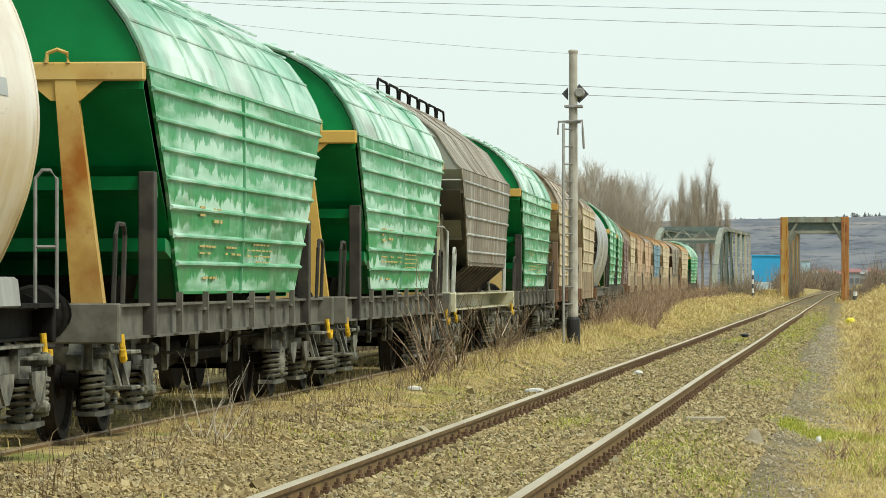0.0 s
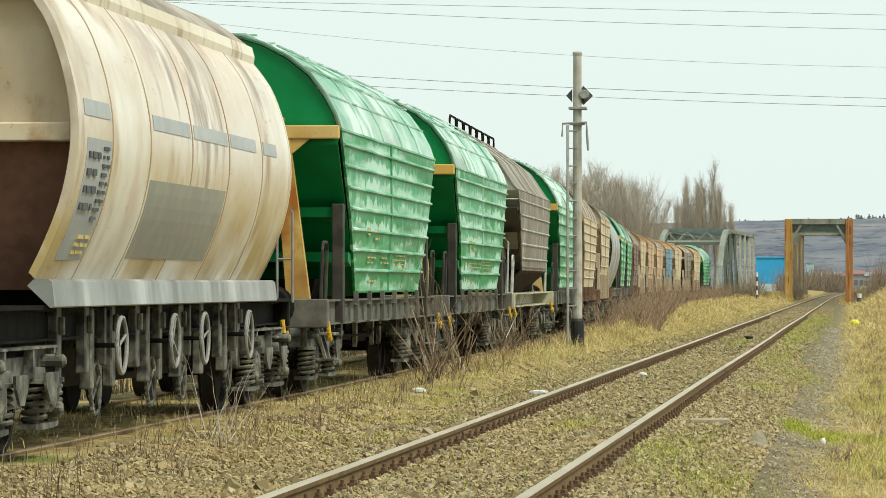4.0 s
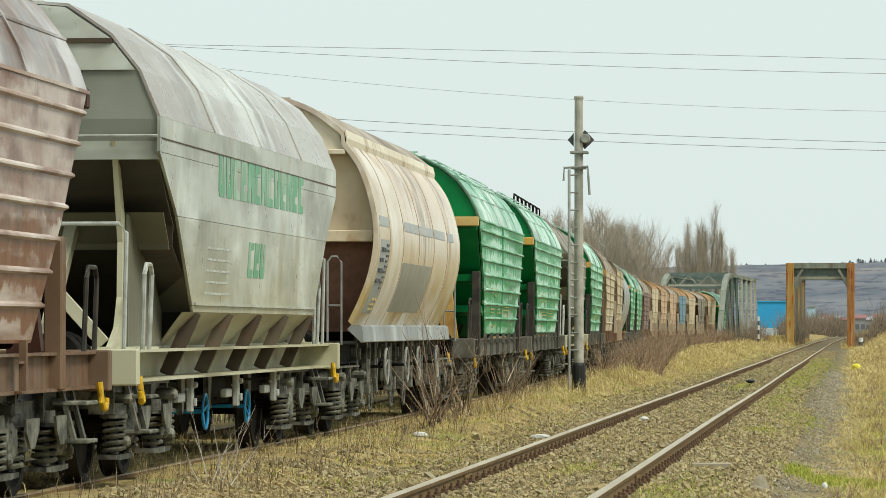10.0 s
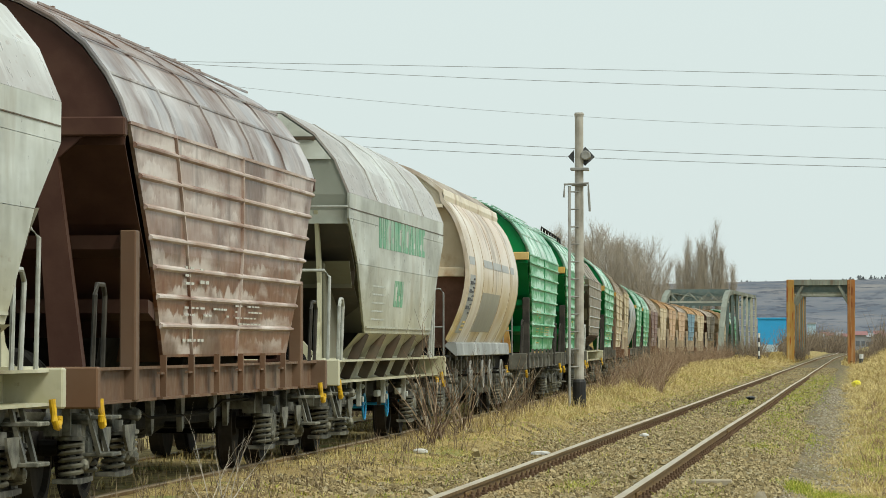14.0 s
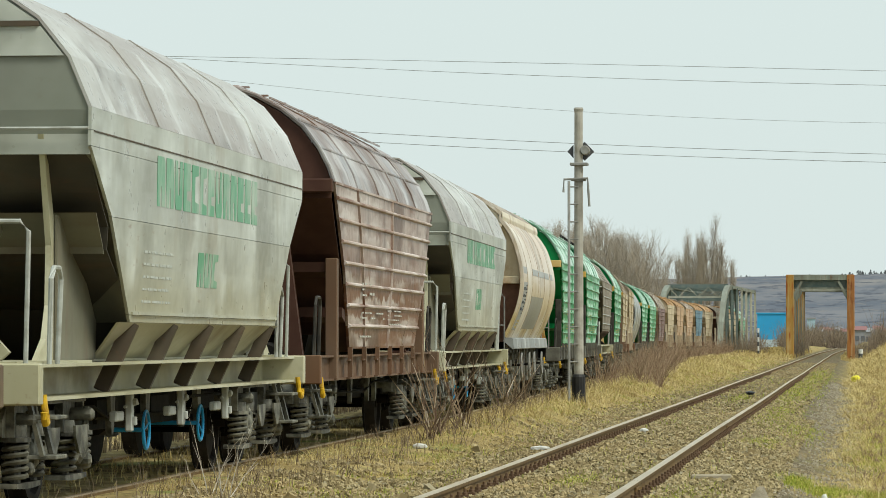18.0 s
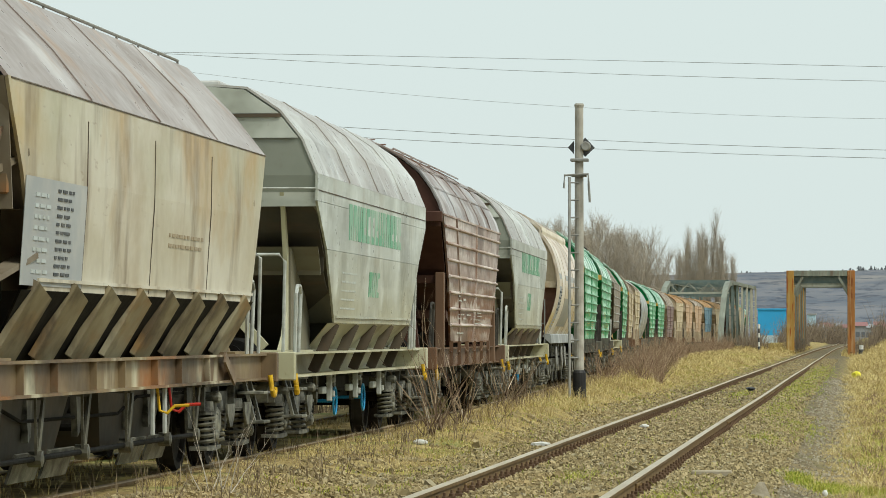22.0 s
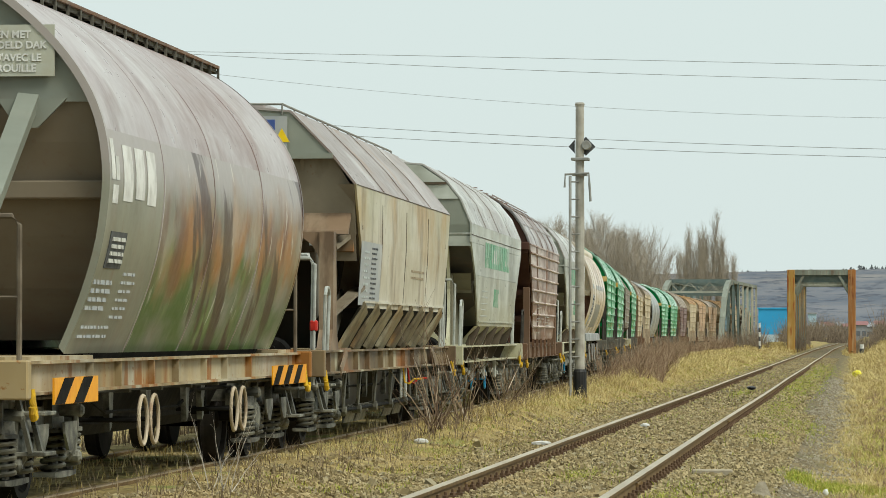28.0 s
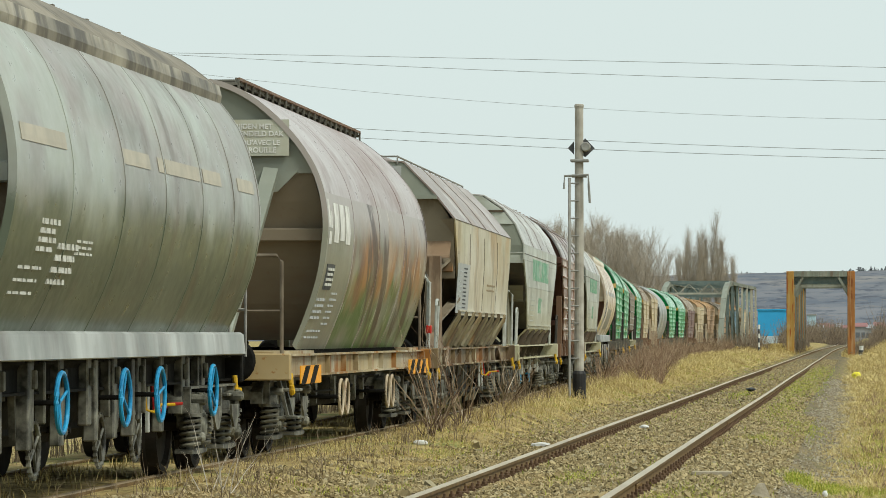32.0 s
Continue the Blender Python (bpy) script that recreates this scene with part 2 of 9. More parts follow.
BROWN_ROOF = coat("streaked_brown_roof", (0.29, 0.245, 0.23), [
    ((0.54, 0.53, 0.54), 0.7, (2.2, 0.6, 0.6), 0.46, 0.58, {"detail": 6}),
    ((0.13, 0.075, 0.052), 0.9, (2.8, 0.5, 0.5), 0.48, 0.58, {"detail": 7}),
    ((0.19, 0.11, 0.075), 0.85, (0.6, 0.6, 0.8), 0.35, 0.6, {"z": (3.55, 3.95, 0.3)}),
    ((0.22, 0.22, 0.24), 0.7, (2.6, 0.5, 0.5), 0.54, 0.64),
    ((0.1, 0.055, 0.035), 0.7, (6.5, 0.5, 0.4), 0.58, 0.64)], 0.32, 0.4)
GREY = coat("silver_grey_paint", (0.43, 0.45, 0.4), [
    ((0.27, 0.28, 0.235), 0.8, (1.3, 0.6, 0.9), 0.44, 0.6, {"detail": 4}),
    ((0.7, 0.74, 0.7), 0.85, (3.0, 0.7, 0.6), 0.46, 0.62, {"detail": 3, "mask": ((0.9, 0.55, 1.2), 0.38, 0.58)}),
    ((0.22, 0.225, 0.185), 0.75, (3.6, 0.8, 0.6), 0.47, 0.62, {"detail": 2, "mask": ((0.9, 0.5, 1.9), 0.43, 0.56)}),
    ((0.4, 0.37, 0.23), 0.75, (0.8, 0.8, 0.8), 0.28, 0.6, {"z": (2.1, 1.42, 0.25)}),
    ((0.3, 0.27, 0.2), 0.5, (5.0, 0.5, 0.35), 0.56, 0.66, {"detail": 4}), SPECKS], 0.3, 0.4, 0.1)
GREY_ROOF = coat("grimy_grey_roof", (0.4, 0.395, 0.37), [
    ((0.27, 0.235, 0.21), 0.85, (0.45, 0.45, 0.7), 0.4, 0.6, {"detail": 4}),
    ((0.64, 0.67, 0.66), 0.55, (1.2, 0.6, 0.5), 0.5, 0.64, {"detail": 5}),
    ((0.13, 0.105, 0.085), 0.8, (2.6, 0.7, 0.7), 0.5, 0.62, {"detail": 6, "mask": ((0.45, 0.45, 0.6), 0.42, 0.56)}),
    ((0.72, 0.74, 0.73), 0.4, (6.0, 0.6, 0.4), 0.58, 0.64), SPECKS], 0.28, 0.45, 0.12)
GREY_IN = coat("olive_grey_underside", (0.4, 0.385, 0.275), [
    ((0.25, 0.23, 0.145), 0.7, (0.8, 0.8, 0.8), 0.4, 0.62),
    ((0.54, 0.52, 0.41), 0.6, (1.8, 0.8, 0.6), 0.5, 0.64),
    ((0.15, 0.11, 0.065), 0.5, (3.0, 0.8, 0.5), 0.56, 0.66), SPECKS], 0.45, 0.25)
CREAM = coat("stained_cream_paint", (0.45, 0.405, 0.3), [
    ((0.39, 0.375, 0.255), 0.8, (0.6, 0.6, 0.8), 0.3, 0.6, {"z": (2.35, 2.85, 0.2)}),
    ((0.62, 0.6, 0.52), 0.75, (0.9, 0.9, 0.9), 0.36, 0.6, {"z": (2.05, 1.7, 0.25)}),
    ((0.3, 0.22, 0.115), 0.7, (2.4, 0.8, 0.3), 0.48, 0.64, {"detail": 4}),
    ((0.64, 0.61, 0.52), 0.5, (1.1, 0.7, 0.5), 0.5, 0.64, {"detail": 5}),
    ((0.4, 0.24, 0.07), 0.65, (1.4, 0.8, 0.35), 0.53, 0.64, {"detail": 4}),
    ((0.5, 0.33, 0.1), 0.8, (0.9, 0.9, 0.7), 0.42, 0.6, {"x": (4.8, 3.6)}),
    ((0.16, 0.11, 0.06), 0.6, (5.0, 1.0, 0.3), 0.55, 0.66, {"detail": 5}), SPECKS], 0.4, 0.3)
CREAM_ROOF = coat("brown_stained_roof", (0.24, 0.195, 0.175), [
    ((0.38, 0.34, 0.325), 0.8, (0.7, 0.5, 0.5), 0.4, 0.6),
    ((0.58, 0.57, 0.56), 0.5, (1.9, 0.6, 0.5), 0.54, 0.64),
    ((0.17, 0.115, 0.085), 0.85, (1.4, 0.6, 0.5), 0.5, 0.62, {"detail": 7}),
    ((0.28, 0.15, 0.06), 0.6, (4.5, 0.6, 0.5), 0.58, 0.66)], 0.3, 0.4)
TAN = coat("rust_streaked_tan_paint", (0.55, 0.465, 0.36), [
    ((0.7, 0.655, 0.6), 0.7, (0.9, 0.6, 0.5), 0.4, 0.58),
    ((0.44, 0.31, 0.1), 0.85, (1.3, 0.6, 0.45), 0.4, 0.56, {"z": (2.75, 1.75, 0.3), "detail": 4}),
    ((0.58, 0.44, 0.34), 0.6, (0.7, 0.6, 0.5), 0.42, 0.6, {"z": (2.7, 3.2, 0.3)}),
    ((0.3, 0.19, 0.06), 0.85, (2.3, 0.6, 0.28), 0.55, 0.65, {"detail": 4}),
    ((0.78, 0.76, 0.7), 0.6, (2.8, 0.6, 0.3), 0.55, 0.65, {"detail": 4}),
    ((0.2, 0.13, 0.07), 0.75, (5.0, 0.6, 0.3), 0.57, 0.64),
    ((0.33, 0.26, 0.21), 0.7, (1.6, 0.6, 0.6), 0.48, 0.62, {"z": (2.9, 3.3, 0.35)}), SPECKS], 0.34, 0.35, 0.1)
TAN_ROOF = coat("sooty_tan_roof", (0.3, 0.245, 0.185), [((0.43, 0.38, 0.31), 0.8, (1.0, 0.8, 0.8), 0.42, 0.6), ((0.12, 0.09, 0.065), 0.85, (2.2, 0.9, 0.9), 0.48, 0.62, {"detail": 7}), SPECKS], 0.5)
# sky reflected in the upper barrel is painted as the first, paler layer
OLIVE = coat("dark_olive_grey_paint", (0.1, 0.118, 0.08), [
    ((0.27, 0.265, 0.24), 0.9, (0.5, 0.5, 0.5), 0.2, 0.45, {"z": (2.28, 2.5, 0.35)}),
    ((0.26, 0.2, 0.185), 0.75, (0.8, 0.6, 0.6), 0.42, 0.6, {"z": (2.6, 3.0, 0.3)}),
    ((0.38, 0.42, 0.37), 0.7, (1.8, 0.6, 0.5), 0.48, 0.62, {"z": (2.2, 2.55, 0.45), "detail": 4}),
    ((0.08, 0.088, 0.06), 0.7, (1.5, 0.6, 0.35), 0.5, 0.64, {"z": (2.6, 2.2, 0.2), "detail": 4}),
    ((0.17, 0.185, 0.145), 0.4, (2.6, 0.6, 0.3), 0.53, 0.66, {"detail": 3}),
    ((0.09, 0.065, 0.04), 0.6, (4.5, 0.6, 0.3), 0.57, 0.66)], 0.3, 0.35, 0.08)
OLIVE_ROOF = coat("sooty_olive_roof", (0.17, 0.142, 0.1), [((0.26, 0.225, 0.17), 0.7, (1.0, 0.8, 0.8), 0.42, 0.6), ((0.08, 0.065, 0.045), 0.85, (2.0, 0.9, 0.9), 0.46, 0.6, {"detail": 7})], 0.5)
EAVE = coat("stained_cream_eave_band", (0.6, 0.53, 0.41), [((0.7, 0.65, 0.54), 0.8, (1.5, 1, 1), 0.4, 0.6), ((0.22, 0.165, 0.11), 0.55, (9.0, 1, 0.6), 0.54, 0.62, {"detail": 7}), ((0.3, 0.17, 0.06), 0.6, (5.0, 1, 0.6), 0.56, 0.64)], 0.45)
EAVE_DARK = coat("soot_run_olive_eave_band", (0.2, 0.18, 0.14), [((0.42, 0.38, 0.3), 0.8, (1.5, 1, 1), 0.46, 0.62), ((0.06, 0.05, 0.038), 0.85, (8.0, 1, 0.6), 0.46, 0.58, {"detail": 7})], 0.45)


def lease_paint():
    """Grey-green coat with rust runs below the roof and old green paint along the foot, each with ragged borders."""
    m = paint("faded_grey_green_paint", (0.26, 0.262, 0.2), (0.41, 0.4, 0.345), rust=(0.22, 0.085, 0.035), fade_amount=0.6, rust_amount=0.3, grime=(0.1, 0.1, 0.07), grime_amount=0.4, rough=0.36, streak=2.2, soft=True)
    def nf(*a, **k):
        return noise_fac(*a, per="Color", **k)
    n, l, b = m.node_tree.nodes, m.node_tree.links, m.node_tree.nodes["Principled BSDF"]
    c = b.inputs["Base Color"].links[0].from_socket
    c = mix(n, l, c, (0.35, 0.31, 0.295), mul(n, l, zfac(n, l, 2.45, 2.75, 0.3), 0.85))
    tc = n.new("ShaderNodeTexCoord")
    sp = n.new("ShaderNodeSeparateXYZ")
    l.new(tc.outputs["Object"], sp.inputs[0])
    gate = n.new("ShaderNodeMapRange")
    gate.inputs["From Min"].default_value, gate.inputs["From Max"].default_value = 5.4, 5.6
    l.new(sp.outputs["X"], gate.inputs["Value"])
    inv = n.new("ShaderNodeMath")
    inv.operation = "SUBTRACT"
    inv.inputs[0].default_value = 1.0
    l.new(zfac(n, l, 2.0, 2.2, 0.35), inv.inputs[1])
    moss = mul(n, l, mul(n, l, inv.outputs[0], nf(n, l, (0.7, 0.9, 1.6), 1.0, 7, 0.36, 0.54, shift=31.0)), gate.outputs["Result"])
    c = mix(n, l, c, (0.06, 0.125, 0.02), mul(n, l, moss, 0.95))
    c = mix(n, l, c, (0.2, 0.27, 0.1), mul(n, l, mul(n, l, moss, nf(n, l, (1.2, 0.9, 1.2), 1.0, 6, 0.52, 0.6, shift=63.0)), 0.8))
    inv2 = n.new("ShaderNodeMath")
    inv2.operation = "SUBTRACT"
    inv2.inputs[0].default_value = 1.0
    l.new(zfac(n, l, 2.4, 2.85, 0.4), inv2.inputs[1])
    runs = mul(n, l, mul(n, l, inv2.outputs[0], zfac(n, l, 1.75, 2.15, 0.5)), gate.outputs["Result"])
    runs = mul(n, l, runs, nf(n, l, (0.9, 0.9, 1.1), 1.0, 5, 0.28, 0.48, shift=71.0))
    c = mix(n, l, c, (0.31, 0.135, 0.04), mul(n, l, mul(n, l, runs, nf(n, l, (0.8, 0.8, 1.0), 1.0, 7, 0.42, 0.55, shift=35.0)), 0.95))
    c = mix(n, l, c, (0.5, 0.46, 0.38), mul(n, l, mul(n, l, runs, nf(n, l, (0.8, 0.8, 1.0), 1.0, 7, 0.5, 0.6, shift=39.0)), 0.45))
    c = mix(n, l, c, (0.1, 0.028, 0.02), mul(n, l, mul(n, l, runs, nf(n, l, (1.1, 0.8, 0.7), 1.0, 5, 0.5, 0.58, shift=57.0)), 0.65))
    c = mix(n, l, c, (0.05, 0.022, 0.015), mul(n, l, mul(n, l, gate.outputs["Result"], nf(n, l, (2.2, 0.6, 0.5), 1.0, 7, 0.53, 0.58, shift=42.0, slant=40.0)), 0.85))
    c = mix(n, l, c, (0.62, 0.6, 0.52), mul(n, l, mul(n, l, gate.outputs["Result"], nf(n, l, (4, 0.8, 1.6), 1.0, 6, 0.62, 0.66, shift=46.0)), 0.6))
    l.new(c, b.inputs["Base Color"])
    return m


LEASE = lease_paint()
# GREY_IN's olive darkened, so the wing's shade sits in the colour
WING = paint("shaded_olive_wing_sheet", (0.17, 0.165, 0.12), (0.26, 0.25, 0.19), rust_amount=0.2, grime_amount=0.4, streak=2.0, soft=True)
END_GREY = paint("green_grey_end_sheet", (0.25, 0.27, 0.225), (0.36, 0.375, 0.325), rust_amount=0.12, grime_amount=0.4, rough=0.4, streak=2.4, soft=True)
# shade of the recesses is put into this dark coat, under rust and grime
RECESS = paint("shade_painted_recess_sheet", (0.055, 0.05, 0.04), (0.12, 0.11, 0.085), rust_amount=0.2, grime_amount=0.4, streak=2.4, soft=True)
LEASE_ROOF = coat("purple_grey_stained_roof", (0.33, 0.275, 0.27), [
    ((0.44, 0.415, 0.41), 0.6, (1.6, 0.5, 0.6), 0.42, 0.62),
    ((0.2, 0.12, 0.095), 0.8, (0.8, 0.5, 0.45), 0.46, 0.62, {"x": (4.5, 9.0)}),
    ((0.56, 0.56, 0.55), 0.3, (4.0, 0.5, 0.5), 0.54, 0.66, {"detail": 4}),
    ((0.14, 0.08, 0.06), 0.6, (3.5, 0.5, 0.35), 0.57, 0.66)], 0.3, 0.4, 0.1)
DUST_IN = plain("dusty_red_brown_end_sheet", (0.22, 0.115, 0.08), (0.16, 0.085, 0.06), 9.0, 0.8, bumps=0.3)
END_TAN = paint("dirty_tan_end_sheet", (0.48, 0.39, 0.27), (0.58, 0.5, 0.38), rust=(0.2, 0.09, 0.04), rust_amount=0.4)
OLIVE_IN = plain("brown_grey_end_sheet", (0.2, 0.165, 0.12), (0.09, 0.07, 0.05), 4.0, 0.7)
FRAME_DARK = plain("grimy_dark_underframe", (0.145, 0.14, 0.115), (0.075, 0.07, 0.056), 5.0, 0.7, bumps=0.3)
FRAME_BROWN = paint("dirty_brown_underframe", (0.165, 0.092, 0.054), (0.25, 0.185, 0.13), rust_amount=0.4, grime_amount=0.4)
FRAME_PATCHY = coat("brown_underframe_with_cream_remains", (0.15, 0.1, 0.058), [
    ((0.25, 0.19, 0.1), 0.8, (1.6, 1.0, 0.5), 0.42, 0.6, {"detail": 4}),
    ((0.5, 0.47, 0.34), 0.85, (3.2, 1.0, 0.35), 0.55, 0.62, {"detail": 4}),
    ((0.3, 0.12, 0.035), 0.8, (2.0, 1.0, 0.6), 0.53, 0.63, {"detail": 6}),
    ((0.06, 0.042, 0.025), 0.8, (2.6, 1.0, 0.6), 0.5, 0.62, {"detail": 6}), SPECKS], 0.5, 0.25)
BRACE = paint("rust_black_brace_steel", (0.085, 0.065, 0.045), (0.2, 0.17, 0.12), rust_amount=0.4, grime_amount=0.4)
FRAME_GREY = coat("dirty_olive_cream_underframe", (0.4, 0.38, 0.25), [((0.5, 0.485, 0.36), 0.8, (0.9, 0.9, 0.9), 0.42, 0.6), ((0.19, 0.16, 0.09), 0.8, (1.6, 1.0, 0.9), 0.5, 0.64, {"detail": 7}), ((0.62, 0.61, 0.5), 0.5, (3.0, 1, 0.5), 0.56, 0.66), SPECKS], 0.42, 0.25)
FRAME_RUST = paint("rust_stained_ochre_underframe", (0.4, 0.3, 0.15), (0.56, 0.53, 0.42), rust=(0.28, 0.12, 0.03), rust_amount=2.0, grime=(0.13, 0.09, 0.05), grime_amount=0.7, fade_amount=1.0, streak=1.6, soft=True, drips=0.6)
SKIRT = paint("white_grey_skirt_paint", (0.26, 0.275, 0.26), (0.54, 0.56, 0.54), rust_amount=0.2, grime=(0.08, 0.07, 0.06), grime_amount=0.8, fade_amount=1.0, rough=0.34, streak=2.6, soft=True, drips=0.7)
BOGIE = plain("greasy_dusty_bogie_steel", (0.026, 0.026, 0.021), (0.27, 0.262, 0.21), 7.0, 0.5, bumps=0.4, lo=0.4, hi=0.68, spec=0.4)
SPRING = plain("dusty_spring_steel", (0.05, 0.047, 0.034), (0.18, 0.172, 0.125), 9.0, 0.5, bumps=0.2, spec=0.4)
DUSTY = plain("brake_dusted_axle_box_iron", (0.07, 0.07, 0.056), (0.33, 0.32, 0.255), 8.0, 0.6, bumps=0.4, lo=0.42, hi=0.68)
RUST_SEAM = plain("rust_brown_weld_seam", (0.3, 0.2, 0.1), (0.5, 0.42, 0.3), 1.2, 0.6, bumps=0)
GALV = plain("pale_grey_painted_bracket", (0.46, 0.48, 0.45), (0.27, 0.27, 0.23), 7.0, 0.5, bumps=0.2)
WHEEL = plain("brake_dust_wheel_steel", (0.016, 0.014, 0.012), (0.04, 0.033, 0.027), 6.0, 0.7)
# greasy steel; on chutes and hopper slopes this black also stands for shade
BLACK = plain("greasy_steel_and_shade_black", (0.006, 0.0058, 0.0052), (0.02, 0.0185, 0.016), 6.0, 0.7, spec=0.06)
YELLOW = plain("yellow_enamel", (0.68, 0.42, 0.02), (0.36, 0.21, 0.03), 14.0, 0.45, bumps=0.05)
OCHRE = paint("rusty_ochre_end_beam", (0.56, 0.36, 0.09), (0.66, 0.52, 0.27), rust=(0.3, 0.11, 0.02), rust_amount=0.7, grime_amount=0.25)
POST = plain("soot_black_post_steel", (0.03, 0.028, 0.024), (0.07, 0.062, 0.05), 5.0, 0.6, bumps=0.2)
BLUE = plain("bright_blue_enamel", (0.03, 0.3, 0.55), (0.02, 0.16, 0.36), 8.0, 0.4, bumps=0.05)
IRON = plain("painted_grey_iron", (0.28, 0.28, 0.26), (0.17, 0.165, 0.15), 8.0, 0.55)
WHITE = plain("dirty_white_paint", (0.72, 0.72, 0.69), (0.5, 0.49, 0.46), 6.0, 0.55, bumps=0.1)
ORANGE = plain("orange_warning_paint", (0.85, 0.38, 0.02), (0.72, 0.28, 0.02), 8.0, 0.5, bumps=0)
RED = plain("red_enamel", (0.5, 0.03, 0.02), (0.3, 0.02, 0.015), 8.0, 0.5, bumps=0)
SIGN_YELLOW = plain("bright_yellow_sign", (0.85, 0.6, 0.02), (0.75, 0.5, 0.02), 8.0, 0.5, bumps=0)
SIGN_GREEN = plain("faded_green_lettering", (0.12, 0.36, 0.21), (0.46, 0.53, 0.46), 1.0, 0.4, bumps=0, scale=(3.5, 1, 2.2), lo=0.44, hi=0.66)
FAINT = plain("worn_faint_marking", (0.46, 0.5, 0.5), (0.36, 0.38, 0.35), 5.0, 0.5, bumps=0)
GHOST = plain("ghost_of_worn_marking", (0.5, 0.52, 0.48), (0.4, 0.42, 0.38), 6.0, 0.5, bumps=0)
MARK = plain("chalky_white_marking", (0.6, 0.6, 0.55), (0.35, 0.34, 0.3), 14.0, 0.6, bumps=0)
MARK_YEL = plain("worn_yellow_marking", (0.55, 0.42, 0.16), (0.3, 0.24, 0.1), 14.0, 0.6, bumps=0)
MARK_DARK = plain("dark_marking", (0.05, 0.055, 0.06), (0.12, 0.12, 0.12), 10.0, 0.6, bumps=0)
PATCH = plain("blue_grey_marking_panel", (0.36, 0.38, 0.39), (0.46, 0.46, 0.44), 4.0, 0.5, bumps=0)
PATCH_GREY = plain("olive_grey_repaint_patch", (0.27, 0.265, 0.225), (0.33, 0.32, 0.27), 4.0, 0.5, bumps=0)

# ---- building blocks ----
def part(name, bm, material, parent, label="", smooth=False):
    """One mesh object under a thing or a part."""
    me = bpy.data.meshes.new(name)
    bm.normal_update()
    bm.to_mesh(me)
    bm.free()
    if smooth:
        for p in me.polygons:
            p.use_smooth = True
        me.set_sharp_from_angle(angle=radians(32))
    for m in material if isinstance(material, (list, tuple)) else [material]:
        me.materials.append(m)
    ob = new(name, me)
    ob.parent = parent
    if parent is not None:
        ob.color = parent.color
    if label:
        ob["label"] = label
    return ob


def box(bm, x0, x1, y0, y1, z0, z1, bevel=0.0, mat=0):
    vs = [bm.verts.new((x, y, z)) for x in (x0, x1) for y in (y0, y1) for z in (z0, z1)]
    fs = [bm.faces.new([vs[i] for i in q]) for q in ((0, 1, 3, 2), (4, 6, 7, 5), (0, 4, 5, 1), (2, 3, 7, 6), (0, 2, 6, 4), (1, 5, 7, 3))]
    for f in fs:
        f.material_index = mat
    if bevel:
        es = list({e for f in fs for e in f.edges})
        bmesh.ops.bevel(bm, geom=es, offset=bevel, segments=1, affect="EDGES")


def bar(bm, a, b, w, h, up=(0, 0, 1), w2=None, h2=None):
    """A straight bar from a to b, w wide and h deep, which may taper."""
    a, b = Vector(a), Vector(b)
    d = (b - a).normalized()
    s = d.cross(Vector(up))
    s = s.normalized() if s.length > 1e-4 else Vector((1, 0, 0))
    u = s.cross(d).normalized()
    w2, h2 = w2 or w, h2 or h
    r = [[bm.verts.new(p + s * (i * ww / 2) + u * (j * hh / 2)) for i, j in ((-1, -1), (1, -1), (1, 1), (-1, 1))] for p, ww, hh in ((a, w, h), (b, w2, h2))]
    bm.faces.new(r[0])
    bm.faces.new(r[1][::-1])
    for i in range(4):
        k = (i + 1) % 4
        bm.faces.new((r[0][i], r[1][i], r[1][k], r[0][k]))


def rod(bm, pts, r, n=8, r2=None, closed=False):
    """A round bar along a row of points."""
    pts = [Vector(p) for p in pts]
    rings = []
    for i, p in enumerate(pts):
        if closed:
            d = pts[(i + 1) % len(pts)] - pts[i - 1]
        else:
            d = pts[min(i + 1, len(pts) - 1)] - pts[max(i - 1, 0)]
        d.normalize()
        s = d.cross(Vector((0.13, 0.29, 0.95)))
        s.normalize()
        u = d.cross(s)
        rr = r if r2 is None else r + (r2 - r) * i / (len(pts) - 1)
        rings.append([bm.verts.new(p + (s * math.cos(a) + u * math.sin(a)) * rr) for a in (2 * math.pi * k / n for k in range(n))])
    m = len(rings)
    for i in range(m if closed else m - 1):
        A, B = rings[i], rings[(i + 1) % m]
        for k in range(n):
            bm.faces.new((A[k], B[k], B[(k + 1) % n], A[(k + 1) % n]))
    if not closed:
        bm.faces.new(rings[0])
        bm.faces.new(rings[-1][::-1])


def lathe(bm, c, axis, prof, n=20):
    """Turns (distance along the axis, radius) pairs round an axis through c."""
    axis = Vector(axis).normalized()
    s = axis.orthogonal().normalized()
    u = axis.cross(s)
    rings = [[bm.verts.new(Vector(c) + axis * h + (s * math.cos(a) + u * math.sin(a)) * max(r, 1e-3)) for a in (2 * math.pi * k / n for k in range(n))] for h, r in prof]
    for A, B in zip(rings, rings[1:]):
        for k in range(n):
            bm.faces.new((A[k], A[(k + 1) % n], B[(k + 1) % n], B[k]))
    bm.faces.new(rings[0][::-1])
    bm.faces.new(rings[-1])


def prism(bm, poly, axis, a0, a1):
    """A flat outline (two coordinates) given depth from a0 to a1 along axis 0, 1 or 2."""
    def P(p, a):
        q = list(p)
        q.insert(axis, a)
        return bm.verts.new(q)
    A = [P(p, a0) for p in poly]
    B = [P(p, a1) for p in poly]
    bm.faces.new(A)
    bm.faces.new(B[::-1])
    for i in range(len(poly)):
        k = (i + 1) % len(poly)
        bm.faces.new((A[i], B[i], B[k], A[k]))


def BM():
    return bmesh.new()


